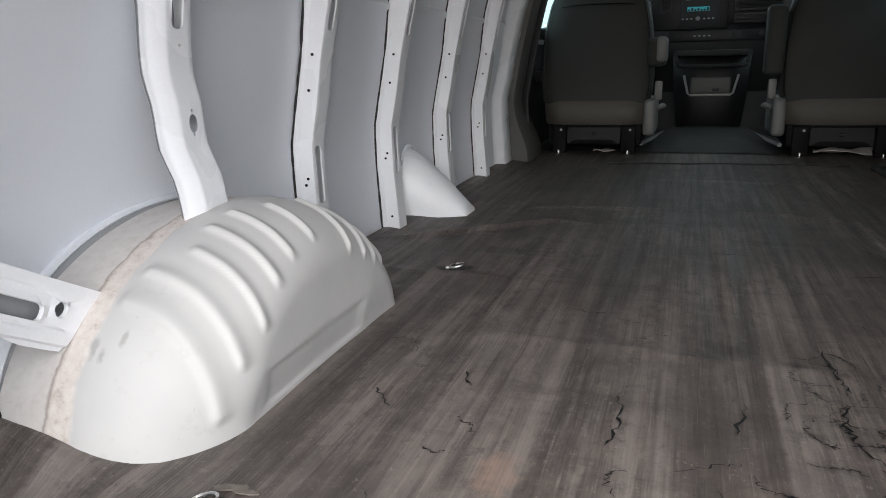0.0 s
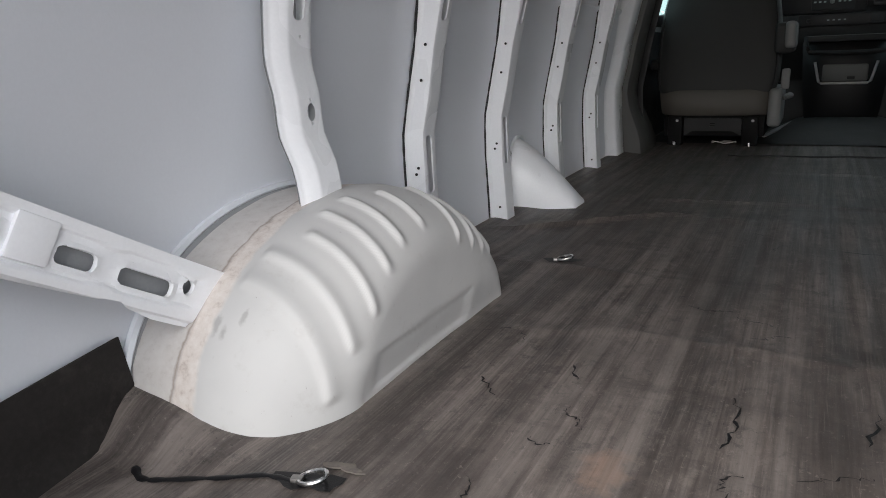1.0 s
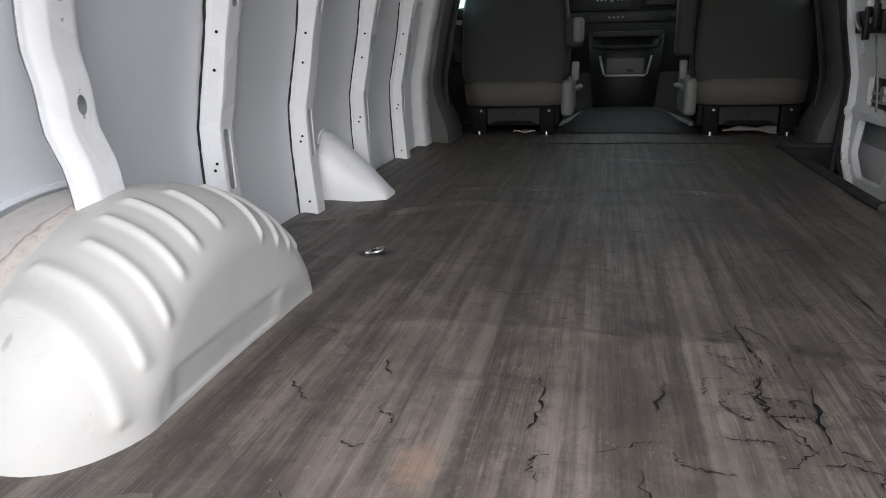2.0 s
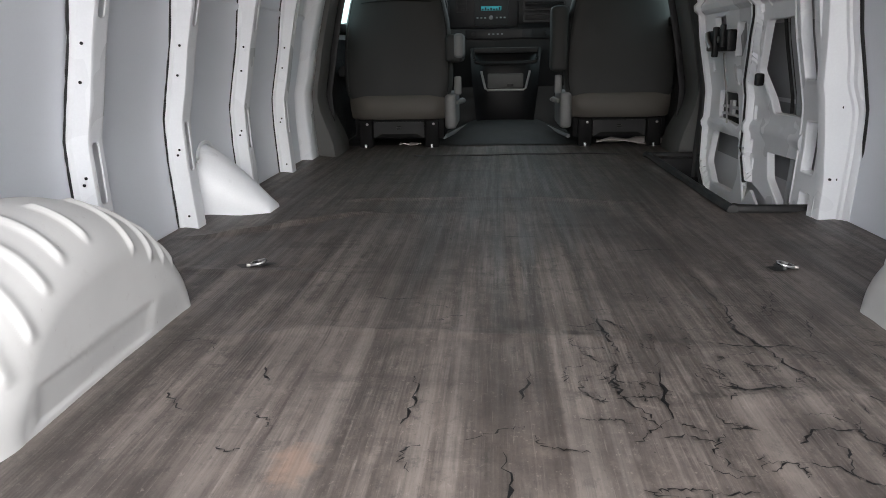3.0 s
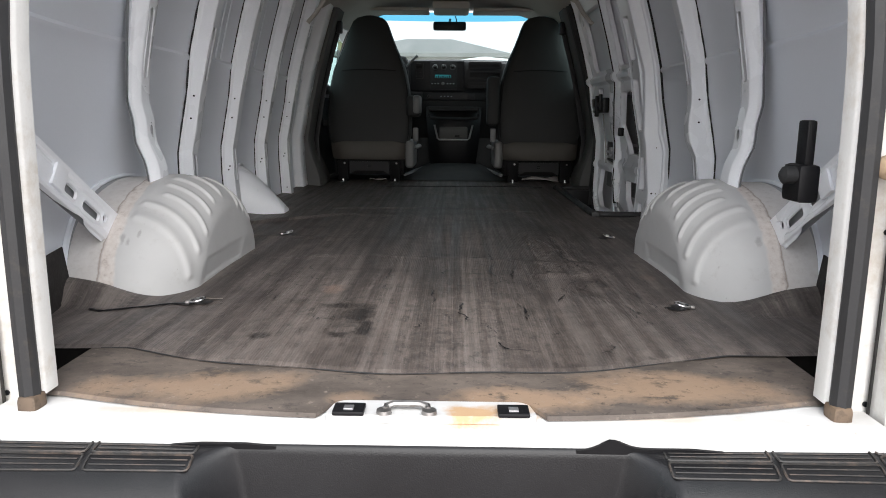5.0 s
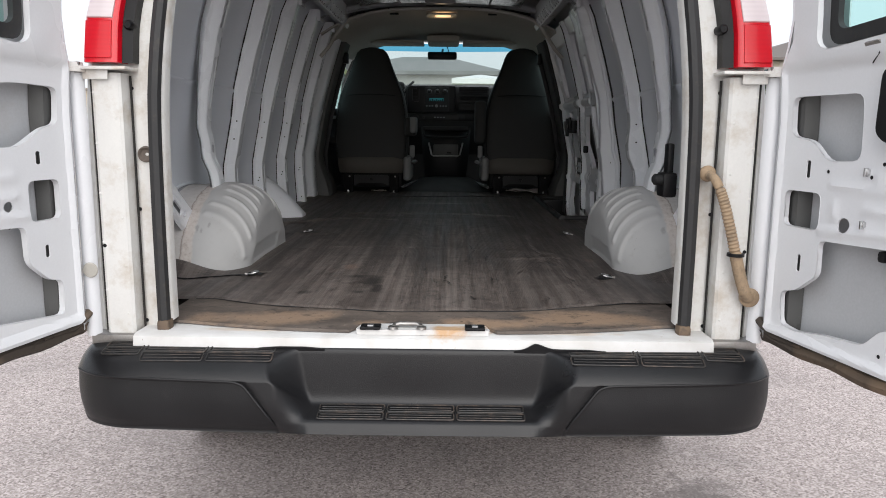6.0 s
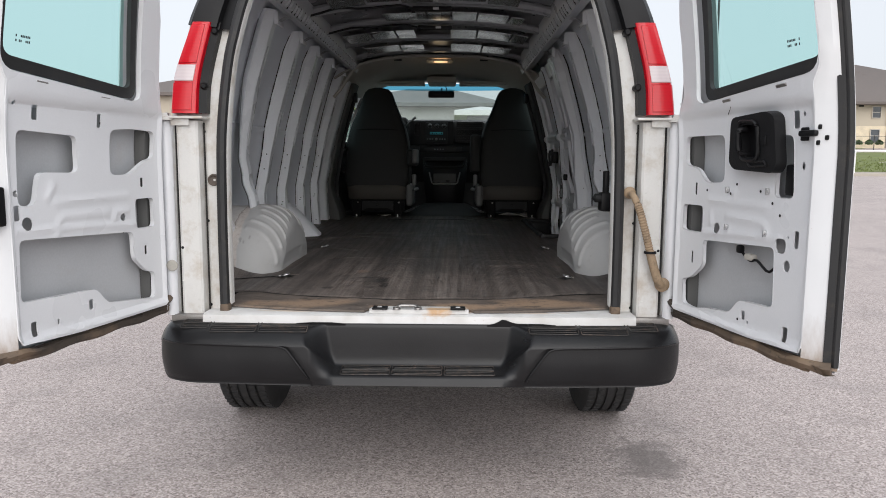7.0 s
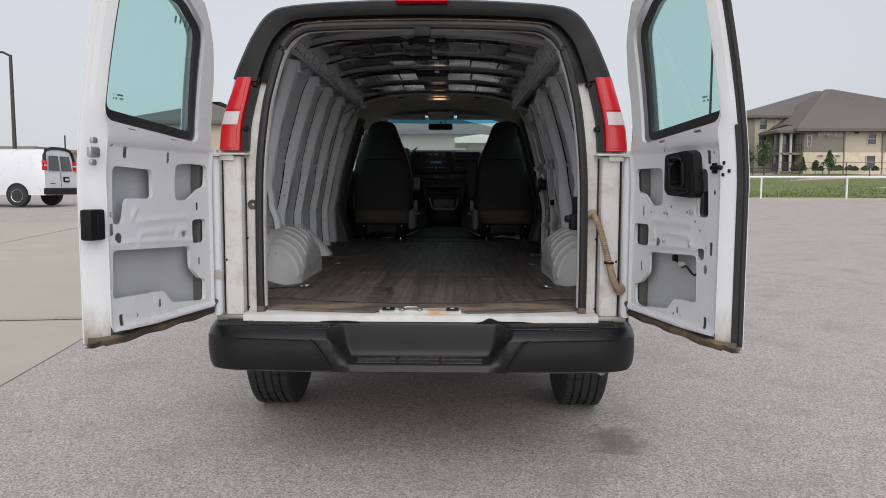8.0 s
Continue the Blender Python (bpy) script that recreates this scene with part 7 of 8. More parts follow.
            line.append((s_ * x, interp(z, [p[1] for p in wing[36:20:-1]], [p[0] for p in wing[36:20:-1]]) + curve + wrap + 0.0005, z + 0.004 * step(x, 0.3, 0.9)))
        part("panel_edge", tube(refine(line, 5), 0.0032, 6), BLACK, b)
    # moulded tread pads: a raised border with fine bars inside
    def pad(x0, x1, y0, y1, height, bars):
        out = rect(min(x0, x1), y0, max(x0, x1), y1, 0.006, 2)
        rim = [(p, q, height(abs(p), q) + 0.001) for p, q in out]
        ob = part("tread_pad", tube(rim, 0.0020, 5, closed=True), BLACKWORN, b, "scuffed brown-edged tread pad")
        for k in range(bars):
            q = y0 + (y1 - y0) * (k + 1) / (bars + 1)
            line = [(min(x0, x1) + 0.006 + (abs(x1 - x0) - 0.012) * i / 6, q, height(abs(min(x0, x1) + abs(x1 - x0) * i / 6), q) + 0.0005) for i in range(7)]
            part("tread_bar", tube(line, 0.0013, 4), BLACKWORN, ob)

    for s_ in (-1, 1):
        for x0, x1 in ((0.375, 0.540), (0.550, 0.705), (0.715, 0.810)):
            far = 0.02 * (x1 > 0.8)
            pad(s_ * x0, s_ * x1, -0.142 + far, -0.112 + far, top_at, 2)
            pad(s_ * x0, s_ * x1, -0.108 + far, -0.078 + far, top_at, 2)
    for x0, x1 in ((-0.258, -0.094), (-0.086, 0.082), (0.090, 0.258)):
        for y0, y1 in ((-0.176, -0.146), (-0.141, -0.112)):
            pad(x0, x1, y0, y1, lambda ax, y: interp(-y, (0.108, 0.125, 0.160, 0.181), (0.508, 0.5025, 0.4975, 0.493)), 2)
    # the cover's lifted lip along the sill
    for lo, hi, peak, up in ((0.235, 0.47, 0.290, 0.014), (-0.42, -0.25, -0.44, 0.004)):
        rows = []
        for x in np.linspace(lo, hi, 28):
            end = min(1, (x - lo) / 0.05, (hi - x) / 0.05)
            top = 0.646 + end * (0.004 + up * math.exp(-((x - peak) / 0.028) ** 2))
            rows.append([(x, -0.088, 0.640), (x, -0.089, top), (x, -0.085, top + 0.001), (x, -0.083, 0.640)])
        part("cover_lip", loft(rows), SATIN, b, "lifted black bumper lip")
    part("bumper_bolt", lathe([(0, 0.0), (0.0, 0.010), (0.004, 0.009), (0.005, 0)], 12, "Z", (-0.392, -0.070, 0.6465)), STEEL, b, "bright bumper bolt")


BUMPER = mat("weathered_bumper_plastic", (0.0085, 0.0085, 0.0095), 0.33, var=0.3, scale=5, grain=400, bump=0.22, dirt=(0.036, 0.032, 0.030), amount=0.25, spec=0.36)
BLACKWORN = mat("scuffed_black_plastic", (0.022, 0.021, 0.020), 0.55, var=0.3, scale=14, bump=0.3, dirt=(0.15, 0.105, 0.08), amount=0.7)
bumper()


# ---- wheels and underside ----
def wheel(x, y, rear=True):
    s = 1 if x > 0 else -1
    r, hw = 0.375, 0.120
    prof = [(-hw + 0.006, 0.22), (-hw - 0.004, 0.28), (-hw, 0.335), (-hw + 0.012, r - 0.012)]
    for a, c in ((-0.098, 0), (-0.066, 0), (-0.0655, 1), (-0.056, 1), (-0.0555, 0), (-0.026, 0), (-0.0255, 1), (-0.015, 1), (-0.0145, 0), (0.0145, 0), (0.015, 1), (0.0255, 1), (0.026, 0), (0.0555, 0), (0.056, 1), (0.0655, 1), (0.066, 0), (0.098, 0)):
        prof.append((a, r - (0.009 if c else 0.0) - 0.002 * (a / 0.1) ** 2))
    prof += [(hw - 0.012, r - 0.012), (hw, 0.335), (hw + 0.004, 0.28), (hw - 0.006, 0.22)]
    tyre = part("tyre", lathe(prof, 56, "X", (x, y, r)), TYRE, van, "black truck tyre with straight tread grooves", sharp=40)
    bm = bmesh.new()
    for k in range(60):
        t = 2 * math.pi * k / 60
        for a0, a1 in ((-0.098, -0.07), (-0.052, -0.03), (0.03, 0.052), (0.07, 0.098)):
            blk = box(a0 - 0.001, a1 + 0.001, -0.0075, 0.0075, r - 0.004, r + 0.0035, 0, bm=None)
            blk.transform(Matrix.Translation((x, y, r)) @ Matrix.Rotation(t + (0.03 if a0 < 0 else 0), 4, "X"))
            me = bpy.data.meshes.new("tmp")
            blk.to_mesh(me)
            blk.free()
            bm.from_mesh(me)
            bpy.data.meshes.remove(me)
    tagged(part("tyre_tread", bm, TYRE, tyre, sharp=25), kind="stuff")
    out = s
    rim = lathe([(out * 0.07, 0.0), (out * 0.085, 0.055), (out * 0.06, 0.075), (out * 0.05, 0.12), (out * 0.085, 0.185), (out * 0.11, 0.21), (out * 0.115, 0.225)], 28, "X", (x, y, r))
    part("rim", rim, LATCHGREY, tyre, "grey steel wheel rim")


for xx in (-0.83, 0.83):
    wheel(xx, 0.95), wheel(xx, 4.90)


def underside():
    part("underbody", box(-0.93, 0.93, 0.30, 4.9, 0.47, 0.56, 0.02), DARK, van, "dark underbody")
    part("rear_cross_member", box(-0.80, 0.80, 0.02, 0.14, 0.46, 0.60, 0.02), DARK, van)
    part("rear_axle", lathe([(-0.80, 0.05), (-0.15, 0.05), (-0.12, 0.14), (0.12, 0.14), (0.15, 0.05), (0.80, 0.05)], 16, "X", (0, 0.985, 0.375)), DARK, van)
    for s in (-1, 1):
        part("leaf_spring", tube(refine([(s * 0.55, 0.30, 0.44), (s * 0.55, 0.985, 0.33), (s * 0.55, 1.6, 0.45)], 6), 0.035, 6), DARK, van)
        part("wheel_arch_liner", box(s * 0.80 - 0.19, s * 0.80 + 0.19, 0.40, 0.42, 0.40, 0.66, 0.01), DARK, van)
    pipe = refine([(0.62, 2.0, 0.42), (0.66, 1.2, 0.60), (0.68, 0.6, 0.56), (0.72, 0.25, 0.43), (0.80, 0.08, 0.41)], 6)
    part("tail_pipe", tube(pipe, 0.030, 10), DULLSTEEL, van, "grey steel tail pipe")
    part("heat_shield", box(0.55, 0.83, -0.02, 0.16, 0.425, 0.436, 0.003), DULLSTEEL, van, "grey heat shield")


underside()


# ---- cab ----
CABMAT = mat("worn_black_cab_mat", (0.021, 0.021, 0.0205), 0.65, var=0.35, scale=7, grain=160, bump=0.5, dirt=(0.075, 0.07, 0.065), amount=0.4, spec=0.3)


def cab():
    # engine-side body: front doors, wings, bonnet, roof cap, screen
    for s, side in ((-1, "left"), (1, "right")):
        rows = []
        for y in (3.75, 4.1, 4.5, 4.75, 5.1, 5.5, 5.85):
            tuck = 0.05 * step(y, 4.9, 5.85)
            rows.append([(s * (x - tuck), y, z) for x, z in ((0.985, 0.46), (1.015, 0.75), (1.02, 0.95), (1.012, 1.10), (0.985, 1.22), (0.965, 1.32))])
        part(f"{side}_front_side", shell(loft(rows), 0.02), PAINT, van)
        inner = [[(s * (0.935 - 0.02 * math.sin(z * 9)), y, z) for z in np.linspace(0.70, 1.34, 10)] for y in np.linspace(3.86, 4.75, 8)]
        d = part("front_door_trim", loft(inner), CABPLASTIC, van, "dark grey front door trim")
        part("door_armrest", box(min(s * 0.86, s * 0.93), max(s * 0.86, s * 0.93), 4.1, 4.55, 1.08, 1.14, 0.02), CABPLASTIC, d)
        part("sill_ledge", box(min(s * 0.88, s * 0.985), max(s * 0.88, s * 0.985), 3.84, 4.8, 1.32, 1.37, 0.012), CABPLASTIC, d)
        g = part("front_window", loft([[(s * 0.955, 3.90, 1.37), (s * 0.83, 3.90, 1.83)], [(s * 0.955, 4.66, 1.37), (s * 0.80, 4.52, 1.83)]]), TINTED, van, "green tinted front door window")
        g.visible_shadow = False
        post = [(s * 0.95, 5.10, 1.36), (s * 0.90, 4.88, 1.55), (s * 0.83, 4.62, 1.80), (s * 0.76, 4.42, 1.93)]
        part("screen_pillar", tube(refine(post, 5), 0.045, 8), TRIMGREY, van, "grey screen pillar trim")
        part("door_frame", tube(refine([(s * 0.955, 3.86, 1.36), (s * 0.90, 3.86, 1.60), (s * 0.82, 3.87, 1.84), (s * 0.80, 4.2, 1.88), (s * 0.78, 4.45, 1.88)], 5), 0.035, 8), CABPLASTIC, van)
        mir = part("wing_mirror", box(min(s * 1.07, s * 1.27), max(s * 1.07, s * 1.27), 4.62, 4.72, 1.28, 1.56, 0.03), BLACK, van, "black wing mirror")
        part("mirror_face", box(min(s * 1.09, s * 1.25), max(s * 1.09, s * 1.25), 4.612, 4.621, 1.30, 1.54, 0.004), MIRRORGLASS, mir)
        part("mirror_arm", tube([(s * 0.98, 4.72, 1.38), (s * 1.10, 4.68, 1.36)], 0.02, 8), BLACK, mir)
    rows = []
    for y, z, w in ((4.98, 1.40, 0.90), (5.3, 1.34, 0.90), (5.7, 1.24, 0.88), (5.88, 1.12, 0.86), (5.93, 0.9, 0.86), (5.92, 0.5, 0.86)):
        rows.append([(w * f, y - 0.05 * abs(f) ** 3, z - 0.03 * abs(f) ** 3) for f in np.linspace(-1, 1, 13)])
    part("bonnet", shell(loft(rows), 0.02), PAINT, van)
    # screen
    base, top = (5.14, 1.40), (4.50, 1.93)

    def scr(f, t):
        w = 0.88 + (0.70 - 0.88) * t
        return (f * w, base[0] + (top[0] - base[0]) * t - 0.10 * abs(f) ** 2.2, base[1] + (top[1] - base[1]) * t)

    ws = part("windscreen", loft([[scr(f, t) for f in np.linspace(-1, 1, 17)] for t in np.linspace(0, 0.89, 5)]), CLEAR, van, "windscreen with a blue shade band")
    band = part("shade_band", loft([[scr(f, t) for f in np.linspace(-1, 1, 17)] for t in np.linspace(0.89, 1.0, 3)]), BLUEBAND, ws, "blue shade band")
    ws.visible_shadow = band.visible_shadow = False
    # roof over the cab, and headliner
    rows = []
    for y in (3.75, 4.1, 4.40, 4.52):
        drop = 0.10 * step(y, 4.0, 4.55)
        rows.append([(x, y - 0.05 * (x / 0.76) ** 2 * step(y, 4.1, 4.5), z - drop) for x, z in full_round(FULL) if z > 1.78])
    part("cab_roof", shell(loft(rows), 0.012), PAINT, van)
    rows = []
    for y in np.linspace(3.02, 4.50, 16):
        f = (y - 3.02) / 1.48
        lift = 1.992 - 0.03 * step(f, 0.5, 1.0)
        rows.append([(x, y, lift - 0.17 * (abs(x) / 0.80) ** 3.2) for x in np.linspace(-0.80, 0.80, 25)])
    head = part("headliner", shell(loft(rows), 0.012), HEADLINER, van, "grey cloth headliner")
    # rear edge roll of the headliner, sweeping down at its ends
    arch = [(x, 3.02, 1.984 - 0.17 * (abs(x) / 0.80) ** 3.2 - 0.14 * step(abs(x), 0.60, 0.80)) for x in np.linspace(-0.80, 0.80, 33)]
    part("headliner_edge", tube(arch, 0.012, 8), HEADLINER, head)
    bulb = new("dome_bulb", bpy.data.lights.new("dome_bulb", "POINT"))
    bulb.location, bulb.data.energy, bulb.data.color, bulb.data.shadow_soft_size = (0.0, 3.17, 1.925), 0.10, (1.0, 0.75, 0.45), 0.05
    lamp = part("dome_lamp", box(-0.045, 0.060, 3.12, 3.22, 1.958, 1.976, 0.01), DOME, van, "lit warm dome lamp")
    part("dome_bezel", plate(rect(-0.10, 3.07, 0.10, 3.27, 0.03), [rect(-0.05, 3.115, 0.065, 3.225, 0.01)], lambda a, b: (a, b, 1.966), 0.008), HEADLINER, lamp)
    for x in (-0.32, 0.34):
        part("headliner_pull", box(x - 0.03, x + 0.03, 3.12, 3.15, 1.962, 1.972, 0.003), CABPLASTIC, head)
    for s in (-1, 1):
        part("sun_visor", box(s * 0.42 - 0.26, s * 0.42 + 0.26, 4.15, 4.40, 1.895, 1.92, 0.012), HEADLINER, van, "grey folded sun visor")
    part("overhead_console", box(-0.13, 0.13, 4.05, 4.42, 1.895, 1.95, 0.02), HEADLINER, van)
    m = part("rear_view_mirror", box(-0.140, 0.115, 4.55, 4.59, 1.805, 1.872, 0.018), SATIN, van, "black rear-view mirror")
    part("mirror_stem", tube([(-0.02, 4.59, 1.84), (-0.01, 4.68, 1.90)], 0.010, 8), SATIN, m)
    part("mirror_wire", tube(refine([(0.02, 4.58, 1.85), (0.04, 4.60, 1.88), (0.03, 4.56, 1.91)], 5), 0.004, 6), SATIN, m)
    wip = tube(refine([(-0.55, 5.10, 1.40), (-0.30, 5.03, 1.47), (-0.05, 4.99, 1.52), (0.12, 5.02, 1.475)], 6), 0.009, 6)
    part("wiper", wip, SATIN, van, "black windscreen wiper")
    # cab floor hump, covered in worn carpet rubber
    rows = []
    for y in np.linspace(4.02, 4.75, 12):
        g = step(y, 4.02, 4.5)
        rows.append([(x, y, FLOOR + 0.006 + 0.09 * g * math.exp(-((x - 0.03) / 0.30) ** 4)) for x in np.linspace(-0.95, 0.95, 41)])
    part("cab_floor", loft(rows), CABMAT, van, "dark worn cab floor mat")
    part("fire_wall", box(-0.95, 0.95, 4.96, 5.0, 0.6, 1.4, 0), CABPLASTIC, van)
    ridge = [(x, 3.62 + 0.02 * math.sin(x * 5) + 0.008 * math.sin(x * 19), FLOOR + 0.004) for x in np.linspace(-0.45, 0.62, 60)]
    part("mat_seam", tube(ridge, 0.0035, 6), RUBBER, van)


cab()


def dashboard():
    d = thing("dashboard", "dark grey plastic dashboard with radio, vents and glove box", "dashboard", (0, 0, 0))
    prof = [(4.98, 0.95), (4.90, 1.05), (4.86, 1.18), (4.83, 1.265), (4.845, 1.35), (4.87, 1.36), (4.90, 1.38), (4.885, 1.42), (4.88, 1.52), (4.89, 1.585), (4.93, 1.615), (5.02, 1.622), (5.12, 1.60), (5.15, 1.50)]
    rows = []
    for x in np.linspace(-0.90, 0.90, 37):
        rows.append([(x, y + 0.05 * (abs(x) / 0.9) ** 3, z - 0.02 * (abs(x) / 0.9) ** 2) for y, z in prof])
    part("dash_body", loft(rows), CABPLASTIC, d, "", 50)
    # centre stack
    st = part("dash_centre_panel", box(-0.335, 0.11, 4.850, 4.90, 1.355, 1.600, 0.012), SATIN, d)
    part("radio", box(-0.172, 0.049, 4.836, 4.852, 1.372, 1.585, 0.006), CABPLASTIC, st, "car radio with teal display")
    part("display", box(-0.130, 0.000, 4.833, 4.838, 1.462, 1.488, 0.002), DISPLAY, st, "lit teal display")
    rnd = random.Random(8)
    bm = bmesh.new()
    for k in range(7):
        a = -0.125 + 0.018 * k
        box(a, a + 0.011, 4.8315, 4.8335, 1.464, 1.464 + rnd.uniform(0.008, 0.018), 0, bm=bm)
    part("display_bars", bm, SATIN, st, sharp=0)
    part("volume_knob", lathe([(0, 0.0), (0, 0.013), (-0.014, 0.011), (-0.016, 0.0)], 20, "Y", (-0.066, 4.836, 1.418)), SEATSIDE, st, "silver-ringed knob")
    bm = bmesh.new()
    for k in range(8):
        if k not in (3, 4):
            box(-0.160 + 0.025 * k, -0.147 + 0.025 * k, 4.833, 4.837, 1.413, 1.422, 0.002, 1, bm=bm)
    part("radio_buttons", bm, LED, st, "small pale-lit buttons")
    for x in (-0.130, -0.060, 0.013):
        k = part("heater_knob", lathe([(0, 0.0), (0, 0.019), (-0.006, 0.019), (-0.008, 0.014), (-0.022, 0.012), (-0.023, 0)], 20, "Y", (x, 4.838, 1.548)), SATIN, st, "black heater knob")
        part("knob_mark", box(x - 0.002, x + 0.002, 4.8135, 4.816, 1.55, 1.566, 0), LED, k)
        part("knob_ring", lathe([(0, 0.018), (-0.002, 0.021), (-0.004, 0.018)], 20, "Y", (x, 4.838, 1.548)), LATCHGREY, k)
    for x0, x1, z0, z1 in ((0.140, 0.410, 1.535, 1.590), (0.140, 0.410, 1.455, 1.520), (0.140, 0.410, 1.385, 1.440), (-0.295, -0.225, 1.455, 1.585)):
        v = part("air_vent", plate(rect(x0, z0, x1, z1, 0.012), [rect(x0 + 0.01, z0 + 0.01, x1 - 0.01, z1 - 0.01, 0.008)], lambda a, b: (a, 4.838, b), 0.02), SATIN, d, "black slatted air vent")
        for k in range(4):
            z = z0 + 0.02 + (z1 - z0 - 0.04) * k / 3
            part("slat", box(x0 + 0.01, x1 - 0.01, 4.845, 4.862, z - 0.003, z + 0.003, 0.001), SATIN, v)
        part("vent_back", box(x0 + 0.006, x1 - 0.006, 4.868, 4.875, z0 + 0.006, z1 - 0.006, 0), SATIN, v)
    low = part("switch_strip", box(-0.235, 0.335, 4.815, 4.85, 1.282, 1.350, 0.010), SATIN, d, "black strip of switches")
    bm = bmesh.new()
    for k in range(4):
        box(-0.085 + 0.028 * k, -0.073 + 0.028 * k, 4.812, 4.816, 1.312, 1.319, 0, bm=bm)
    part("switch_lights", bm, LED, low, "small lit switch marks", 0)
    part("socket", lathe([(0, 0.0), (0, 0.018), (-0.006, 0.018), (-0.008, 0.014), (-0.008, 0)], 16, "Y", (0.300, 4.815, 1.318)), CABPLASTIC, low)
    part("socket_plate", box(0.135, 0.195, 4.810, 4.816, 1.292, 1.340, 0.003), CABPLASTIC, low)
    part("switch_knob", lathe([(0, 0.0), (0, 0.012), (-0.01, 0.010), (-0.011, 0)], 14, "Y", (-0.18, 4.815, 1.316)), CABPLASTIC, low)
    part("instrument_hood", box(-0.80, -0.36, 4.82, 5.05, 1.54, 1.635, 0.04, 4), CABPLASTIC, d)
    wheel_pts = [(-0.535 + 0.19 * math.cos(t), 4.62 + 0.045 * math.sin(t), 1.46 + 0.18 * math.sin(t)) for t in np.linspace(0, 2 * math.pi, 40, endpoint=False)]
    sw = thing("steering_wheel", "black steering wheel in front of the driver seat", "steering wheel")
    part("wheel_rim", tube(wheel_pts, 0.016, 8, closed=True), SATIN, sw)
    part("wheel_hub", box(-0.605, -0.465, 4.60, 4.68, 1.40, 1.51, 0.03), SATIN, sw)
    part("spoke", box(-0.715, -0.355, 4.62, 4.64, 1.44, 1.47, 0.008), SATIN, sw)
    part("column", tube([(-0.535, 4.65, 1.45), (-0.535, 4.90, 1.34)], 0.045, 10), SATIN, sw)
    part("shift_lever", tube([(-0.50, 4.78, 1.46), (-0.37, 4.72, 1.53), (-0.31, 4.70, 1.59), (-0.267, 4.70, 1.628)], [0.008, 0.008, 0.011, 0.012], 8), SEATSIDE, sw)
    # engine cover with its storage pocket
    e = thing("engine_cover", "black moulded engine cover with a storage pocket", "console")
    rows = []
    for z, hw, y in ((0.72, 0.175, 4.66), (0.76, 0.185, 4.58), (0.80, 0.19, 4.555), (1.02, 0.215, 4.56), (1.13, 0.222, 4.57), (1.19, 0.228, 4.60), (1.21, 0.218, 4.66), (1.21, 0.20, 4.95)):
        rows.append([(f * hw + 0.025, y + 0.07 * abs(f) ** 4 + (0.3 if abs(f) > 0.999 else 0), z) for f in (-1, -0.97, -0.9, -0.75, -0.5, 0, 0.5, 0.75, 0.9, 0.97, 1)])
    part("cover_body", loft(rows), SATIN, e, "", 40)
    part("top_shelf", box(-0.19, 0.24, 4.54, 4.80, 1.195, 1.23, 0.014), CABPLASTIC, e)
    part("shelf_lip", tube(refine([(-0.18, 4.55, 1.225), (-0.165, 4.53, 1.16), (-0.12, 4.525, 1.14), (0.17, 4.525, 1.14), (0.215, 4.53, 1.16), (0.23, 4.55, 1.225)], 5), 0.012, 8), CABPLASTIC, e)
    part("pocket", box(-0.085, 0.135, 4.535, 4.56, 0.985, 1.075, 0.01), TRIMGREY, e, "grey storage pocket")
    rim = [(-0.125, 4.54, 1.09), (-0.10, 4.535, 0.985), (-0.085, 4.532, 0.975), (0.135, 4.532, 0.975), (0.15, 4.535, 0.985), (0.175, 4.54, 1.09)]
    part("pocket_rim", tube(rim, 0.007, 8), LATCHGREY, e, "silver pocket rim")
    part("pocket_latch", box(0.035, 0.075, 4.528, 4.538, 0.995, 1.012, 0.004), SATIN, e)
    for s in (-1, 1):
        part("kick_rail", tube([(0.025 + s * 0.24, 4.70, FLOOR + 0.05), (0.025 + s * 0.36, 4.20, FLOOR + 0.03)], 0.012, 8), LATCHGREY, e, "pale metal floor rail")


dashboard()


BASEBLACK = mat("matt_black_steel", (0.006, 0.006, 0.0065), 0.65, var=0.3, scale=12, bump=0.2, dirt=(0.03, 0.027, 0.025), amount=0.3, spec=0.12)


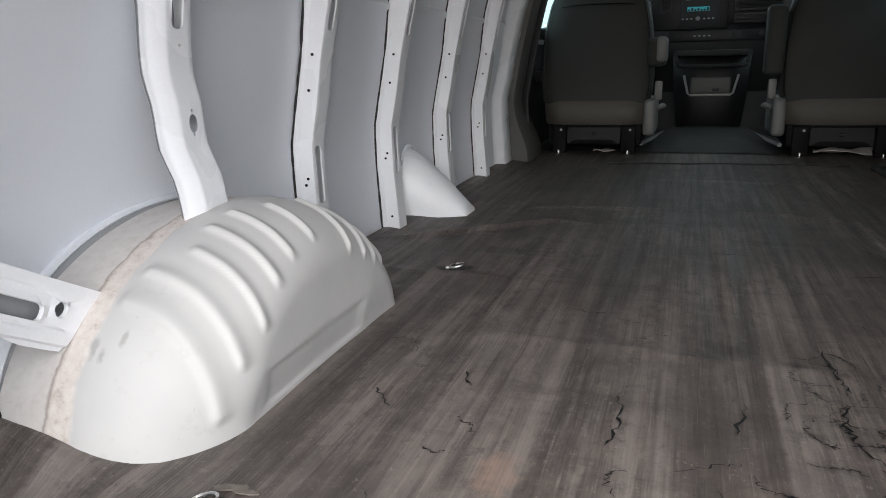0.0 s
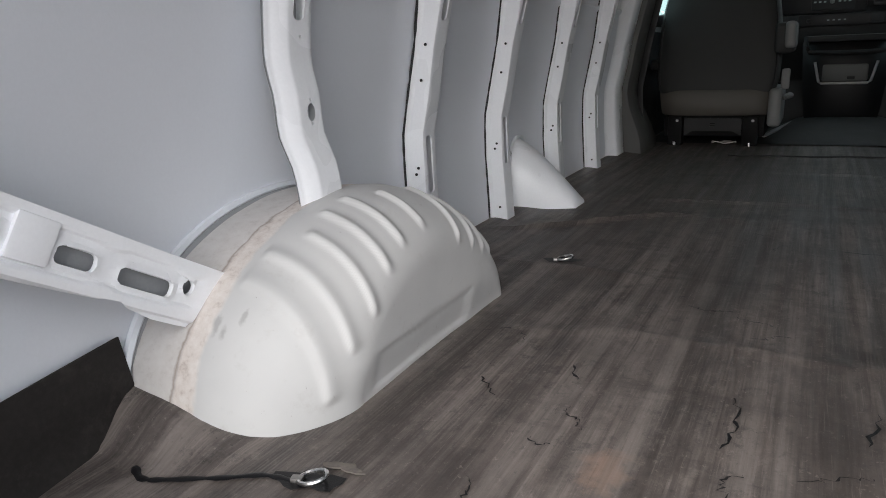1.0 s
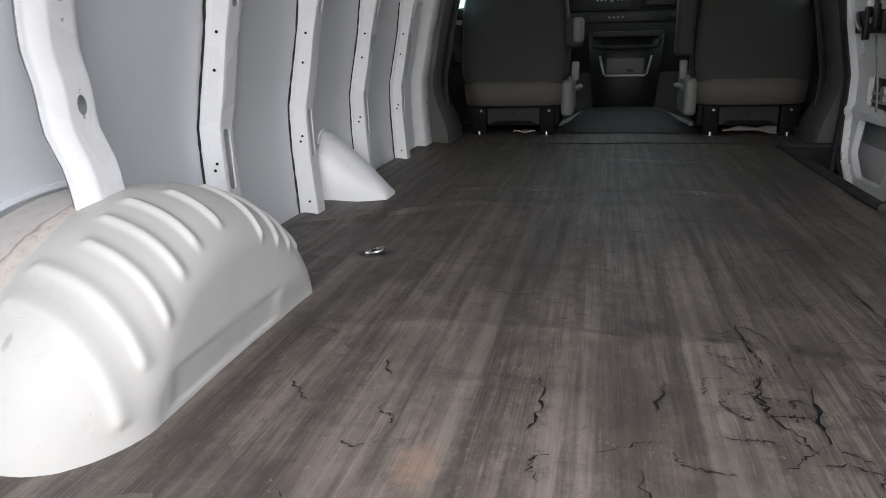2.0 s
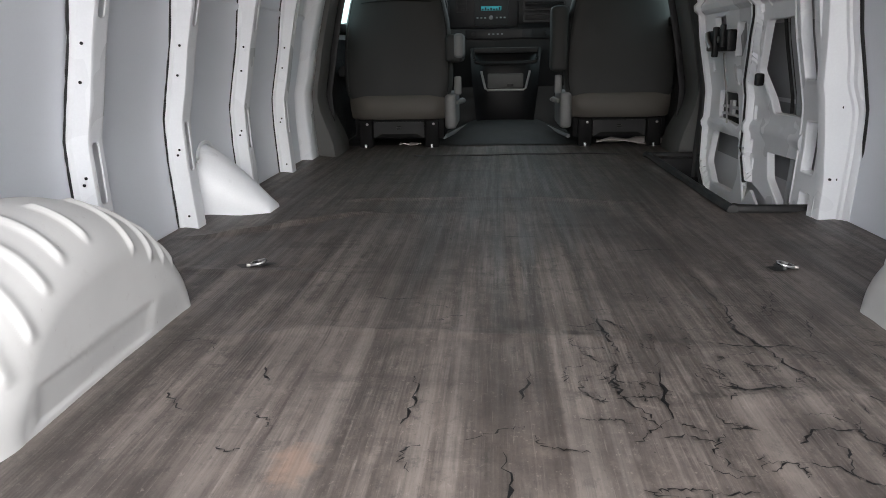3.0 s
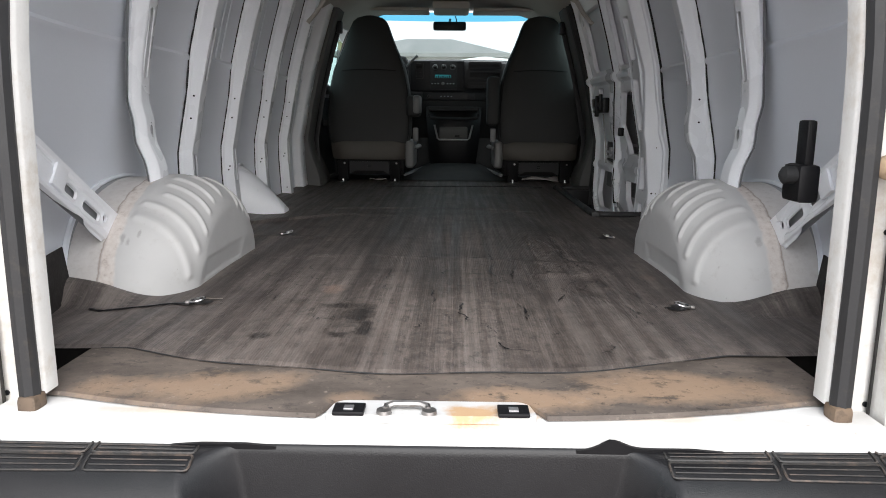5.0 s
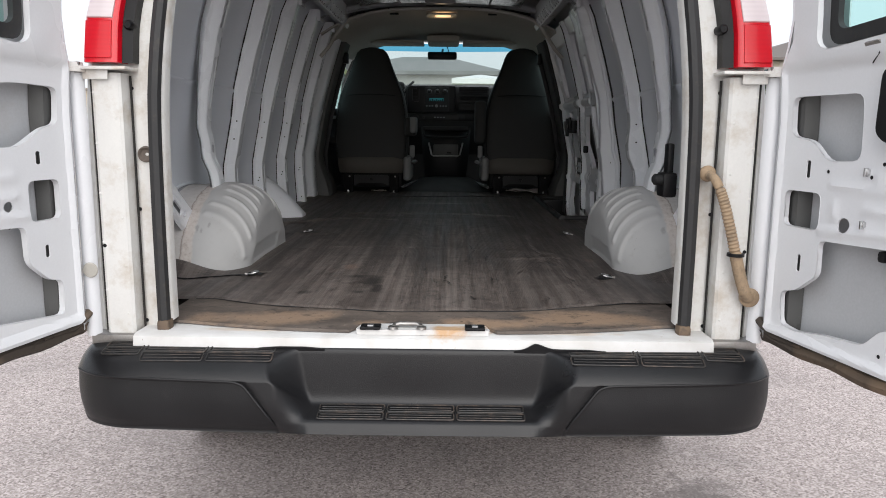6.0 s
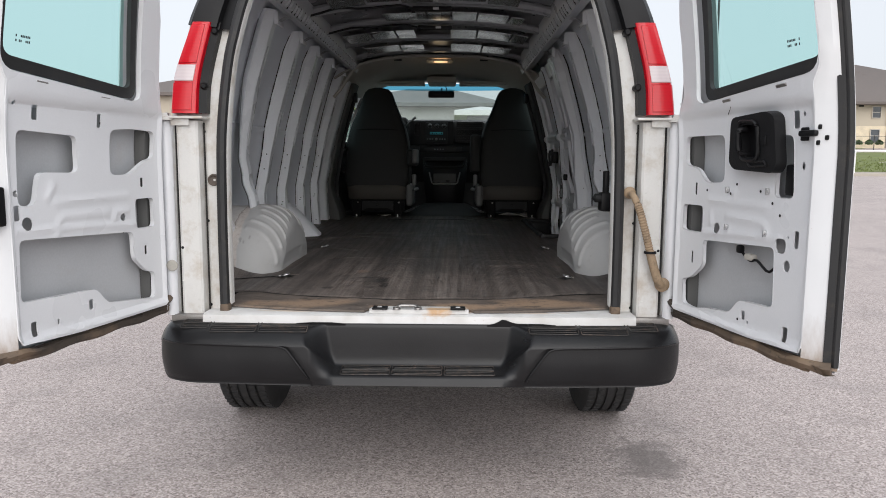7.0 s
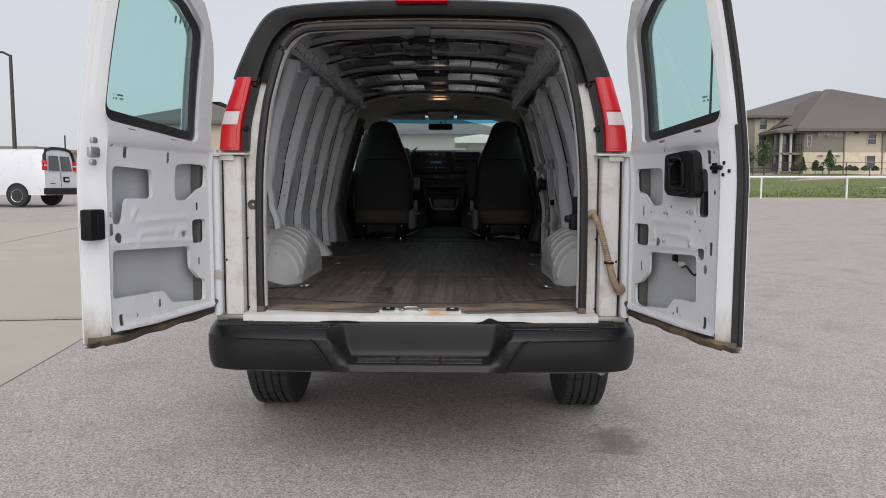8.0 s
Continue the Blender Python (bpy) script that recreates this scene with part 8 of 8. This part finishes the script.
def front_seat(cx, s, label):
    """A high-backed bucket seat seen from behind. s: the side of the inboard armrest (+1: to the right)."""
    seat = thing("front_seat", label, "seat", (cx, 3.96, FLOOR), "front seats")

    def put(name, bm, material, lab="", sharp=40, parent=None):
        return part(name, bm, material, parent or seat, lab, sharp)

    seat.scale = (1.09, 1, 1)
    # backrest: one shell with a narrowing integral head restraint
    zs = [0.265, 0.285, 0.33, 0.42, 0.55, 0.68, 0.78, 0.86, 0.94, 1.02, 1.08, 1.12, 1.145, 1.158]
    hw = [0.235, 0.252, 0.262, 0.266, 0.262, 0.248, 0.228, 0.200, 0.168, 0.140, 0.122, 0.105, 0.080, 0.03]
    hw = [1.05 * w for w in hw]
    rows = []
    for z, w in zip(zs, hw):
        back = 0.02 + 0.10 * (z - 0.27)
        row = []
        for k in range(32):
            t = 2 * math.pi * k / 32
            c, sn = math.cos(t), math.sin(t)
            x = w * (abs(c) ** 0.45) * (1 if c > 0 else -1)
            y = back + 0.07 + 0.075 * (abs(sn) ** 0.6) * (1 if sn > 0 else -1) * (1 - 0.35 * step(z, 0.8, 1.15))
            row.append((x, y, z))
        rows.append(row)
    back = put("backrest", loft(rows, True, True), SEATCLOTH, "dark charcoal vinyl seat back", 50)
    for zz in (0.775,):
        seam = [(x, 0.018 + 0.10 * (zz - 0.27) - 0.006 + 0.035 * (abs(x) / 0.2) ** 8, zz + 0.01 * math.cos(x * 8)) for x in np.linspace(-0.19, 0.19, 24)]
        put("seat_seam", tube(seam, 0.0035, 5), SATIN, "", 0, back)
    for sx in (-1, 1):
        seam = [(sx * interp(z, zs, hw) * 0.93, 0.024 + 0.10 * (z - 0.27) + 0.005, z) for z in np.linspace(0.30, 1.06, 24)]
        put("seat_seam", tube(seam, 0.003, 5), SATIN, "", 0, back)
    # lower trim below the backrest
    rows = []
    for z, w, y in ((0.155, 0.235, 0.012), (0.165, 0.245, 0.005), (0.22, 0.252, 0.0), (0.27, 0.256, 0.004), (0.285, 0.250, 0.015)):
        rows.append([(f * w, y + 0.06 * abs(f) ** 6, z) for f in np.linspace(-1, 1, 21)])
    put("rear_valance", shell(loft(rows), 0.02), SEATTRIM, "brownish grey lower seat trim")
    cushion = box(-0.25, 0.25, 0.05, 0.52, 0.17, 0.33, 0.05, 4)
    put("cushion", cushion, SEATCLOTH)
    side = box(min(s * 0.235, s * 0.295), max(s * 0.235, s * 0.295), 0.03, 0.42, 0.095, 0.29, 0.03, 4)
    put("side_shield", side, SEATSIDE, "pale grey plastic side shield")
    put("recline_lever", tube([(s * 0.30, 0.06, 0.24), (s * 0.325, 0.09, 0.25), (s * 0.33, 0.16, 0.245)], [0.012, 0.016, 0.010], 8), SEATSIDE)
    put("buckle", box(s * 0.30 - 0.018, s * 0.30 + 0.018, 0.10, 0.14, 0.28, 0.38, 0.01), SEATSIDE)
    arm = box(s * 0.288 - 0.045, s * 0.288 + 0.040, 0.03, 0.40, 0.455, 0.605, 0.03, 4)
    if s < 0:
        arm = box(s * 0.305 - 0.042, s * 0.305 + 0.042, 0.02, 0.16, 0.40, 0.74, 0.03, 4)
    put("armrest", arm, SEATCLOTH, "folding armrest")
    if s > 0:
        put("armrest_cap", box(s * 0.310 - 0.024, s * 0.310 + 0.024, 0.018, 0.30, 0.48, 0.608, 0.02, 3), SEATSIDE, "pale armrest end")
    # riser with two feet, dark plate between
    put("riser", box(-0.23, 0.23, 0.045, 0.45, 0.045, 0.155, 0.01), BASEBLACK, "black steel seat base")
    for x in (-0.17, 0.17):
        foot = put("riser_leg", box(x - 0.035, x + 0.035, 0.0, 0.06, 0.0, 0.15, 0.01), BASEBLACK)
        put("bolt", lathe([(0, 0.0), (0.0, 0.008), (0.02, 0.007), (0.022, 0.0)], 10, "Z", (x, -0.008, 0.0)), STEEL, "bright bolt", parent=foot)
        put("pivot", lathe([(0, 0.0), (0, 0.007), (-0.008, 0.006), (-0.009, 0.0)], 10, "Y", (x + 0.01, -0.001, 0.13)), DULLSTEEL, "", parent=foot)
    pl = rounded([(-0.13, 0.05), (-0.13, 0.14), (0.13, 0.14), (0.13, 0.05), (0.09, 0.075), (-0.09, 0.075)], 0.012)
    put("rear_plate", plate(pl, [rect(-0.012, 0.098, 0.012, 0.104, 0.002, 1), rect(-0.012, 0.110, 0.012, 0.116, 0.002, 1)], lambda a, b: (a, 0.022, b), 0.004), CABPLASTIC)
    return seat


front_seat(-0.575, 1, "charcoal driver bucket seat with a high back and inboard armrest")
front_seat(0.638, -1, "charcoal passenger bucket seat with its armrest folded up")


# ---- outside ----
def far_van():
    """A white van parked across the car park, tail towards the open doors."""
    v = thing("parked_van", "white panel van parked across the car park", "van", (-14.22, 22.9, 0.46))
    v.rotation_euler = (0, 0, radians(86))

    def put(name, bm, material, lab="", parent=None, sharp=40):
        return part(name, bm, material, parent or v, lab, sharp)

    sec = [(0.98, 0.40), (1.0, 0.8), (1.0, 1.1), (0.95, 1.4), (0.86, 1.8), (0.74, 1.98), (0.4, 2.05), (0, 2.06)]
    allp = full_round(sec)
    rows = []
    for y, f, zt in ((0.0, 0.93, 1.0), (0.15, 0.98, 1.0), (0.5, 1.0, 1.0), (4.2, 1.0, 1.0), (4.7, 0.96, 0.93)):
        rows.append([(x * f, y + (0.10 * max(0, (z - 1.1)) if y == 0 else 0), 0.40 + (z - 0.40) * zt) for x, z in allp])
    put("body", loft(rows, False, True), PAINT, "white van body")
    put("bonnet", box(-0.93, 0.93, 4.6, 5.85, 0.45, 1.30, 0.15, 4), PAINT)
    put("tail_edge_trim", tube([(x * 0.945, 0.10 * max(0, z - 1.1) - 0.01, z + 0.02) for x, z in allp if z > 1.3], 0.06, 6), BLACK, "black roof edge trim")
    for s in (-1, 1):
        put("rear_window", shell(loft([[(s * 0.07, -0.012 + 0.10 * 0.17, 1.27), (s * 0.66, -0.012 + 0.017, 1.27)], [(s * 0.07, 0.055, 1.80), (s * 0.58, 0.055, 1.80)]]), 0.02), WINDARK, "dark rear window")
        put("tail_lamp", box(s * 0.86 - 0.07, s * 0.86 + 0.07, -0.03, 0.10, 1.28, 1.62, 0.02), REDLENS, "red tail lamp")
        put("lamp_band", box(s * 0.86 - 0.072, s * 0.86 + 0.072, -0.034, 0.09, 1.42, 1.48, 0.01), WHITELENS)
        for y in (1.0, 4.7):
            put("wheel_arch", lathe([(0, 0.0), (0, 0.41), (s * 0.02, 0.41), (s * 0.02, 0)], 26, "X", (s * 0.992, y, 0.42)), DARK, "dark wheel arch")
            t = put("tyre", lathe([(-0.12, 0.22), (-0.12, 0.33), (-0.09, 0.375), (0.09, 0.375), (0.12, 0.33), (0.12, 0.22)], 30, "X", (s * 0.90, y, 0.375)), TYRE, "black tyre")
            put("rim", lathe([(s * 0.10, 0.0), (s * 0.115, 0.05), (s * 0.09, 0.09), (s * 0.08, 0.15), (s * 0.12, 0.21), (s * 0.125, 0.225)], 26, "X", (s * 0.90, y, 0.375)), STEEL, "bright steel wheel rim", t)
            for k in range(8):
                a = k * math.pi / 4
                put("rim_hole", lathe([(0, 0), (s * 0.006, 0.022), (0, 0.024)], 8, "X", (s * 0.988, y + 0.15 * math.cos(a), 0.375 + 0.15 * math.sin(a))), DARK, "", t)
    put("rear_bumper", box(-0.95, 0.95, -0.16, 0.06, 0.42, 0.66, 0.05, 3), BLACK, "black rear bumper")
    put("number_plate_panel", box(0.13, 0.47, -0.03, 0.0, 0.86, 1.06, 0.02), SATIN, "black plate holder")
    put("plate_bar", box(0.19, 0.29, -0.036, -0.03, 0.92, 1.0, 0.004), PAPER)
    put("plate_bar", box(0.31, 0.41, -0.036, -0.03, 0.92, 1.0, 0.004), PAPER)
    put("badge_bar", box(-0.62, -0.34, -0.008, 0.004, 0.80, 0.83, 0.002), DARK)
    put("door_seam", box(-0.006, 0.006, -0.006, 0.01, 0.68, 1.25, 0), DARK)
    return v


far_van()


def window_on(parent, x, y, z, w, h, normal="y"):
    f = part("window", plate(rect(x - w / 2 - 0.08, z - 0.08, x + w / 2 + 0.08, z + h + 0.08, 0.02, 1), [rect(x - w / 2, z, x + w / 2, z + h, 0.01, 1)], lambda a, b: (a, y - 0.03, b) if normal == "y" else (y - 0.03, a, b), 0.08), WINFRAME, parent)
    if normal == "y":
        part("pane", box(x - w / 2, x + w / 2, y - 0.01, y + 0.03, z, z + h, 0), WINDARK, f)
        part("sash_bar", box(x - w / 2, x + w / 2, y - 0.04, y, z + h / 2 - 0.03, z + h / 2 + 0.03, 0), WINFRAME, f)
    else:
        part("pane", box(y - 0.01, y + 0.03, x - w / 2, x + w / 2, z, z + h, 0), WINDARK, f)
        part("sash_bar", box(y - 0.04, y, x - w / 2, x + w / 2, z + h / 2 - 0.03, z + h / 2 + 0.03, 0), WINFRAME, f)


def hip_roof(x0, x1, y0, y1, z, rise, over=0.7, ridge=None):
    """A hipped roof with eaves and a fascia."""
    bm = bmesh.new()
    X0, X1, Y0, Y1 = x0 - over, x1 + over, y0 - over, y1 + over
    half = (Y1 - Y0) / 2
    r0, r1 = ridge or (X0 + half, X1 - half)
    yc = (Y0 + Y1) / 2
    lo = [bm.verts.new(p) for p in ((X0, Y0, z - 0.3), (X1, Y0, z - 0.3), (X1, Y1, z - 0.3), (X0, Y1, z - 0.3))]
    up = [bm.verts.new(p) for p in ((X0, Y0, z), (X1, Y0, z), (X1, Y1, z), (X0, Y1, z))]
    a, b = bm.verts.new((r0, yc, z + rise)), bm.verts.new((r1, yc, z + rise))
    bm.faces.new(lo)
    for i in range(4):
        bm.faces.new((lo[i], lo[(i + 1) % 4], up[(i + 1) % 4], up[i]))
    bm.faces.new((up[0], up[1], b, a)), bm.faces.new((up[2], up[3], a, b)), bm.faces.new((up[1], up[2], b)), bm.faces.new((up[3], up[0], a))
    return bm


def apartments():
    b = thing("apartment_building", "beige three-storey apartment building with brown hipped roofs", "building")
    g = 3.3
    # front wing, two storeys to its eaves
    part("wall", box(40.0, 67.0, 80.0, 97.0, g - 2.5, 7.85, 0.02), STUCCO, b, "beige stucco wall")
    part("stone_base", box(39.9, 67.1, 79.88, 80.08, g - 2.5, 5.25, 0.02), STONE, b, "cream limestone lower wall")
    part("siding", box(39.95, 44.4, 79.92, 80.05, 5.25, 7.8, 0.02), TAUPE, b, "taupe siding panel")
    part("siding", box(48.9, 67.05, 79.92, 80.05, 5.25, 7.8, 0.02), TAUPE, b, "taupe siding panel")
    roof = part("roof", hip_roof(39.6, 67.1, 79.9, 97.0, 7.9, 5.6, 1.0, (46.4, 47.2)), SHINGLE, b, "brown shingle hipped roof")
    for x, y, z in ((48.0, 86.5, 12.2), (48.3, 85.9, 11.85), (48.7, 85.2, 11.4), (49.2, 84.4, 10.9), (50.0, 83.2, 10.15), (52.0, 83.2, 10.15)):
        part("roof_vent", box(x - 0.28, x + 0.28, y - 0.2, y + 0.2, z - 0.4, z + 0.12, 0.05), SHINGLE, roof, "roof vent")
    # taller wing behind
    part("wall", box(36.2, 60.0, 88.0, 110.0, g - 2.5, 10.1, 0.02), STUCCO, b, "beige stucco wall")
    part("roof", hip_roof(36.2, 60.0, 88.0, 110.0, 10.15, 4.5, 1.0, (50.2, 51.0)), SHINGLE, b, "brown shingle hipped roof")
    part("siding", box(36.05, 37.6, 87.9, 90.0, g - 2.5, 10.0, 0.02), TAUPE, b, "taupe siding panel")
    part("siding", box(40.0, 41.2, 87.9, 88.05, g - 2.5, 10.0, 0.02), WINFRAME, b)
    for z in (3.9, 6.4, 8.5):
        window_on(b, 38.6, 88.0, z, 0.9, 1.3)
        window_on(b, 92.0, 36.2, z, 1.2, 1.4, "x")
        window_on(b, 97.0, 36.2, z, 1.2, 1.4, "x")
    for x in (41.9, 42.9, 43.8):
        window_on(b, x, 79.92, 7.15, 0.75, 0.28)
        window_on(b, x - 0.1, 79.88, 4.75, 0.55, 0.18)
    for x in (47.6, 56.5, 63.0):
        window_on(b, x, 80.0, 6.2, 0.9, 1.2)
        window_on(b, x - 0.1, 79.88, 3.5, 0.95, 1.35)
    window_on(b, 40.45, 79.92, 5.9, 0.35, 1.2)
    part("gable_vent", box(45.6, 46.1, 79.9, 80.02, 7.4, 7.6, 0.02), DARK, b)
    part("downpipe", box(44.4, 44.55, 79.8, 79.95, g - 1, 7.8, 0.02), TAUPE, b)
    part("downpipe", box(48.75, 48.9, 79.8, 79.95, g - 1, 7.8, 0.02), TAUPE, b)
    # corner balconies
    for z in (5.25, g - 0.2):
        bal = part("balcony", box(37.5, 40.0, 80.4, 83.5, z - 0.25, z, 0.02), TAUPE, b, "balcony with dark railing")
        for x in np.linspace(37.6, 39.9, 14):
            part("baluster", box(x - 0.02, x + 0.02, 80.42, 80.46, z, z + 0.95, 0), POLE, bal, sharp=0)
        part("railing", box(37.55, 39.95, 80.40, 80.48, z + 0.93, z + 1.0, 0.01), POLE, bal)
    for x in (37.6, 38.7):
        part("balcony_post", box(x - 0.12, x + 0.12, 80.4, 80.7, g - 1.5, 7.7, 0.02), WINFRAME, b)
    part("balcony_recess", box(37.6, 40.1, 82.2, 82.3, g - 0.5, 7.6, 0), WINDARK, b, "dark balcony recess")
    part("balcony_roof", hip_roof(37.4, 40.6, 80.2, 84.0, 7.75, 0.8, 0.7), SHINGLE, b)


apartments()


def house_block(x, y, w, d, h, rise, label, wall=None, rows=2, name="apartment_building", roof=None, ridge=None):
    z = ground_z(min(y, 100))
    b = thing(name, label, "building")
    part("wall", box(x, x + w, y, y + d, z - 0.5, z + h, 0.02), wall or STUCCO, b)
    part("roof", hip_roof(x, x + w, y, y + d, z + h, rise, 0.8, ridge), roof or SHINGLE, b, "shingle roof")
    n = max(2, int(w / 4))
    for k in range(n):
        for r in range(rows):
            window_on(b, x + w * (k + 0.5) / n, y, z + 1.0 + 2.8 * r, 1.1, 1.4)
    return b


house_block(-31.0, 64.0, 12.6, 14.0, 5.2, 2.6, "beige apartment building with a brown roof behind the van", rows=2)
house_block(-9.0, 58.0, 12.6, 12.0, 5.9 - ground_z(58), 1.7, "grey house with a hipped roof seen through the windscreen", PALEWALL, name="house", rows=1, roof=PALEROOF, ridge=(-4.3, -0.2))
house_block(0.9, 42.0, 2.2, 5.0, 4.2 - ground_z(42), 0.45, "low grey house with a white roof seen through the windscreen", GREYWALL, name="house", rows=1, roof=WHITEROOF, ridge=(1.7, 2.0))


def skyline():
    """Low sheds and masts beyond the parked van."""
    for x, w, h, m in ((-62, 16, 2.6, STUCCO), (-46, 6, 2.2, TAUPE), (-39, 7, 2.4, STUCCO), (-33, 5.5, 2.2, TAUPE)):
        z = ground_z(75)
        shed = thing("low_shed", "low flat-roofed shed on the horizon", "building", group="far sheds")
        part("wall", box(x, x + w, 75, 83, z - 0.6, z + h, 0.02), m, shed)
        part("roof", box(x - 0.3, x + w + 0.3, 74.7, 83.3, z + h, z + h + 0.3, 0.02), TAUPE, shed)
        part("door", box(x + w * 0.4, x + w * 0.4 + 1.2, 74.95, 75.05, z - 0.1, z + 2.0, 0.01), WINDARK, shed)
    for x in (-45.2, -43.2):
        mast = tube([(x, 80, ground_z(80)), (x, 80, ground_z(80) + 4.2)], 0.09, 6)
        tagged(part("mast", mast, POLE, None), "thin dark mast on the horizon", "mast", "far masts")


skyline()


def street_lamp(x, y, h, arm):
    z = ground_z(y)
    lamp = thing("street_lamp", "dark tall car park lamp post with a flat head", "street lamp", (x, y, z), "car park lamps")
    part("pole", tube([(0, 0, 0), (0, 0, h * 0.5), (0, 0, h)], [0.10, 0.08, 0.065], 8), POLE, lamp)
    part("foot", lathe([(0, 0), (0, 0.28), (0.55, 0.28), (0.60, 0.0)], 14, "Z"), CONCRETE, lamp, "concrete foot")
    part("arm", tube([(0, 0, h - 0.05), (arm * 0.5, 0, h + 0.10), (arm, 0, h + 0.12)], 0.05, 6), POLE, lamp)
    part("head", box(min(arm * 0.9, arm * 1.7), max(arm * 0.9, arm * 1.7), -0.18, 0.18, h + 0.06, h + 0.18, 0.03), POLE, lamp)


street_lamp(-18.4, 27.0, 6.1, -0.6)
street_lamp(16.6, 44.0, 10.9, 0.3)


def fence():
    f = thing("pipe_fence", "white pipe rail fence along the grass verge", "fence")
    y0 = 30.5

    def at(x):
        return y0 + 0.054 * (x - 20)

    for k in range(22):
        x = 10.2 + 4.02 * k
        part("post", tube([(x, at(x), ground_z(at(x)) - 0.1), (x, at(x), ground_z(at(x)) + 1.12)], 0.045, 8), FENCEWHITE, f)
    part("rail", tube([(x, at(x), ground_z(at(x)) + 1.12) for x in np.linspace(6, 96, 24)], 0.05, 8), FENCEWHITE, f)
    rows = [[(x, at(x) - 0.35, ground_z(at(x)) - 0.02), (x, at(x) - 0.35, ground_z(at(x)) + 0.12), (x, at(x) - 0.2, ground_z(at(x)) + 0.13), (x, at(x) + 3.5, ground_z(at(x)) + 0.13)] for x in np.linspace(6, 96, 30)]
    tagged(part("kerb", loft(rows), CONCRETE, None), "low concrete kerb along the grass", "kerb", kind="structure")


fence()


def tree(x, y, h, w, seed, cone=False, base=0.25):
    z = ground_z(y) + 0.3
    t = thing("tree", "small green tree near the apartment building" if not cone else "young dark green conifer by the building", "tree", (x, y, z), "verge trees")
    part("trunk", tube([(0, 0, -0.4), (0.03, 0, h * 0.4), (0, 0.02, h * 0.9)], [0.09 * w, 0.06 * w, 0.015], 7), BARK, t)
    rnd = random.Random(seed)
    limbs = bmesh.new()
    bm = bmesh.new()
    for k in range(9):
        a = rnd.uniform(0, 6.28)
        z0 = h * rnd.uniform(base, 0.75)
        r = w * rnd.uniform(0.3, 0.6)
        tube([(0, 0, z0), (r * 0.5 * math.cos(a), r * 0.5 * math.sin(a), z0 + 0.15 * h), (r * math.cos(a), r * math.sin(a), z0 + 0.2 * h)], [0.03, 0.02, 0.008], 5, bm=limbs)
    part("limbs", limbs, BARK, t)
    for _ in range(900):
        f = rnd.random() ** 0.8
        zz = h * (base + (1 - base) * f)
        env = w * ((1 - f) * 1.0 + 0.06) if cone else w * math.sin(math.pi * min(1, 0.12 + 0.85 * f)) ** 0.7
        a = rnd.uniform(0, 6.28)
        lump = 0.65 + 0.35 * math.sin(a * 3 + zz * 4 + seed)
        r = env * lump * rnd.random() ** 0.45
        c = Vector((r * math.cos(a), r * math.sin(a), zz))
        n = Vector((rnd.gauss(0, 1), rnd.gauss(0, 1), rnd.gauss(0, 1))).normalized()
        u = n.orthogonal().normalized() * rnd.uniform(0.06, 0.17)
        v = n.cross(u).normalized() * rnd.uniform(0.04, 0.10)
        bm.faces.new([bm.verts.new(c + p) for p in (-u, v, u, -v)])
    part("crown", bm, LEAF, t, sharp=0)


for k, (x, y, h, w, c) in enumerate(((34.3, 77.0, 3.4, 1.35, False), (32.4, 77.3, 2.5, 1.0, False), (41.4, 77.0, 2.35, 1.0, True), (40.0, 77.2, 1.25, 0.40, False), (38.7, 77.4, 1.6, 0.36, True))):
    tree(x, y, h, w, k + 1, c)


def hedge():
    rnd = random.Random(21)
    for k in range(10):
        x0 = 38.4 + 0.95 * k + rnd.uniform(-0.3, 0.3)
        y0 = 78.2
        z0 = ground_z(y0) + 0.5
        bush = thing("bush", "low rounded dark green bush along the wall", "bush", (x0, y0, z0), "wall bushes")
        bm = bmesh.new()
        big = rnd.uniform(0.55, 0.8)
        for _ in range(200):
            a, f = rnd.uniform(0, 6.28), rnd.random()
            r = 0.65 * math.sin(math.pi * min(1, 0.3 + 0.7 * f)) * rnd.uniform(0.6, 1.05)
            c = Vector((r * math.cos(a), r * math.sin(a) * 0.7, 0.72 * f)) * big
            n = Vector((rnd.gauss(0, 1), rnd.gauss(0, 1), rnd.gauss(0, 1))).normalized()
            u = n.orthogonal().normalized() * 0.12
            v = n.cross(u).normalized() * 0.09
            bm.faces.new([bm.verts.new(c + p) for p in (-u, v, u, -v)])
        part("leaves", bm, LEAF, bush, sharp=0)


hedge()


def wire_fence():
    f = thing("wire_fence", "thin dark wire fence in front of the building", "fence")
    for k in range(16):
        x = 31 + 2.4 * k
        z = ground_z(72)
        part("post", box(x - 0.03, x + 0.03, 71.97, 72.03, z, z + 1.5, 0), POLE, f, sharp=0)
    for h in (1.45, 0.8):
        part("rail", box(30, 67, 71.98, 72.02, ground_z(72) + h - 0.02, ground_z(72) + h + 0.02, 0), POLE, f, sharp=0)


wire_fence()
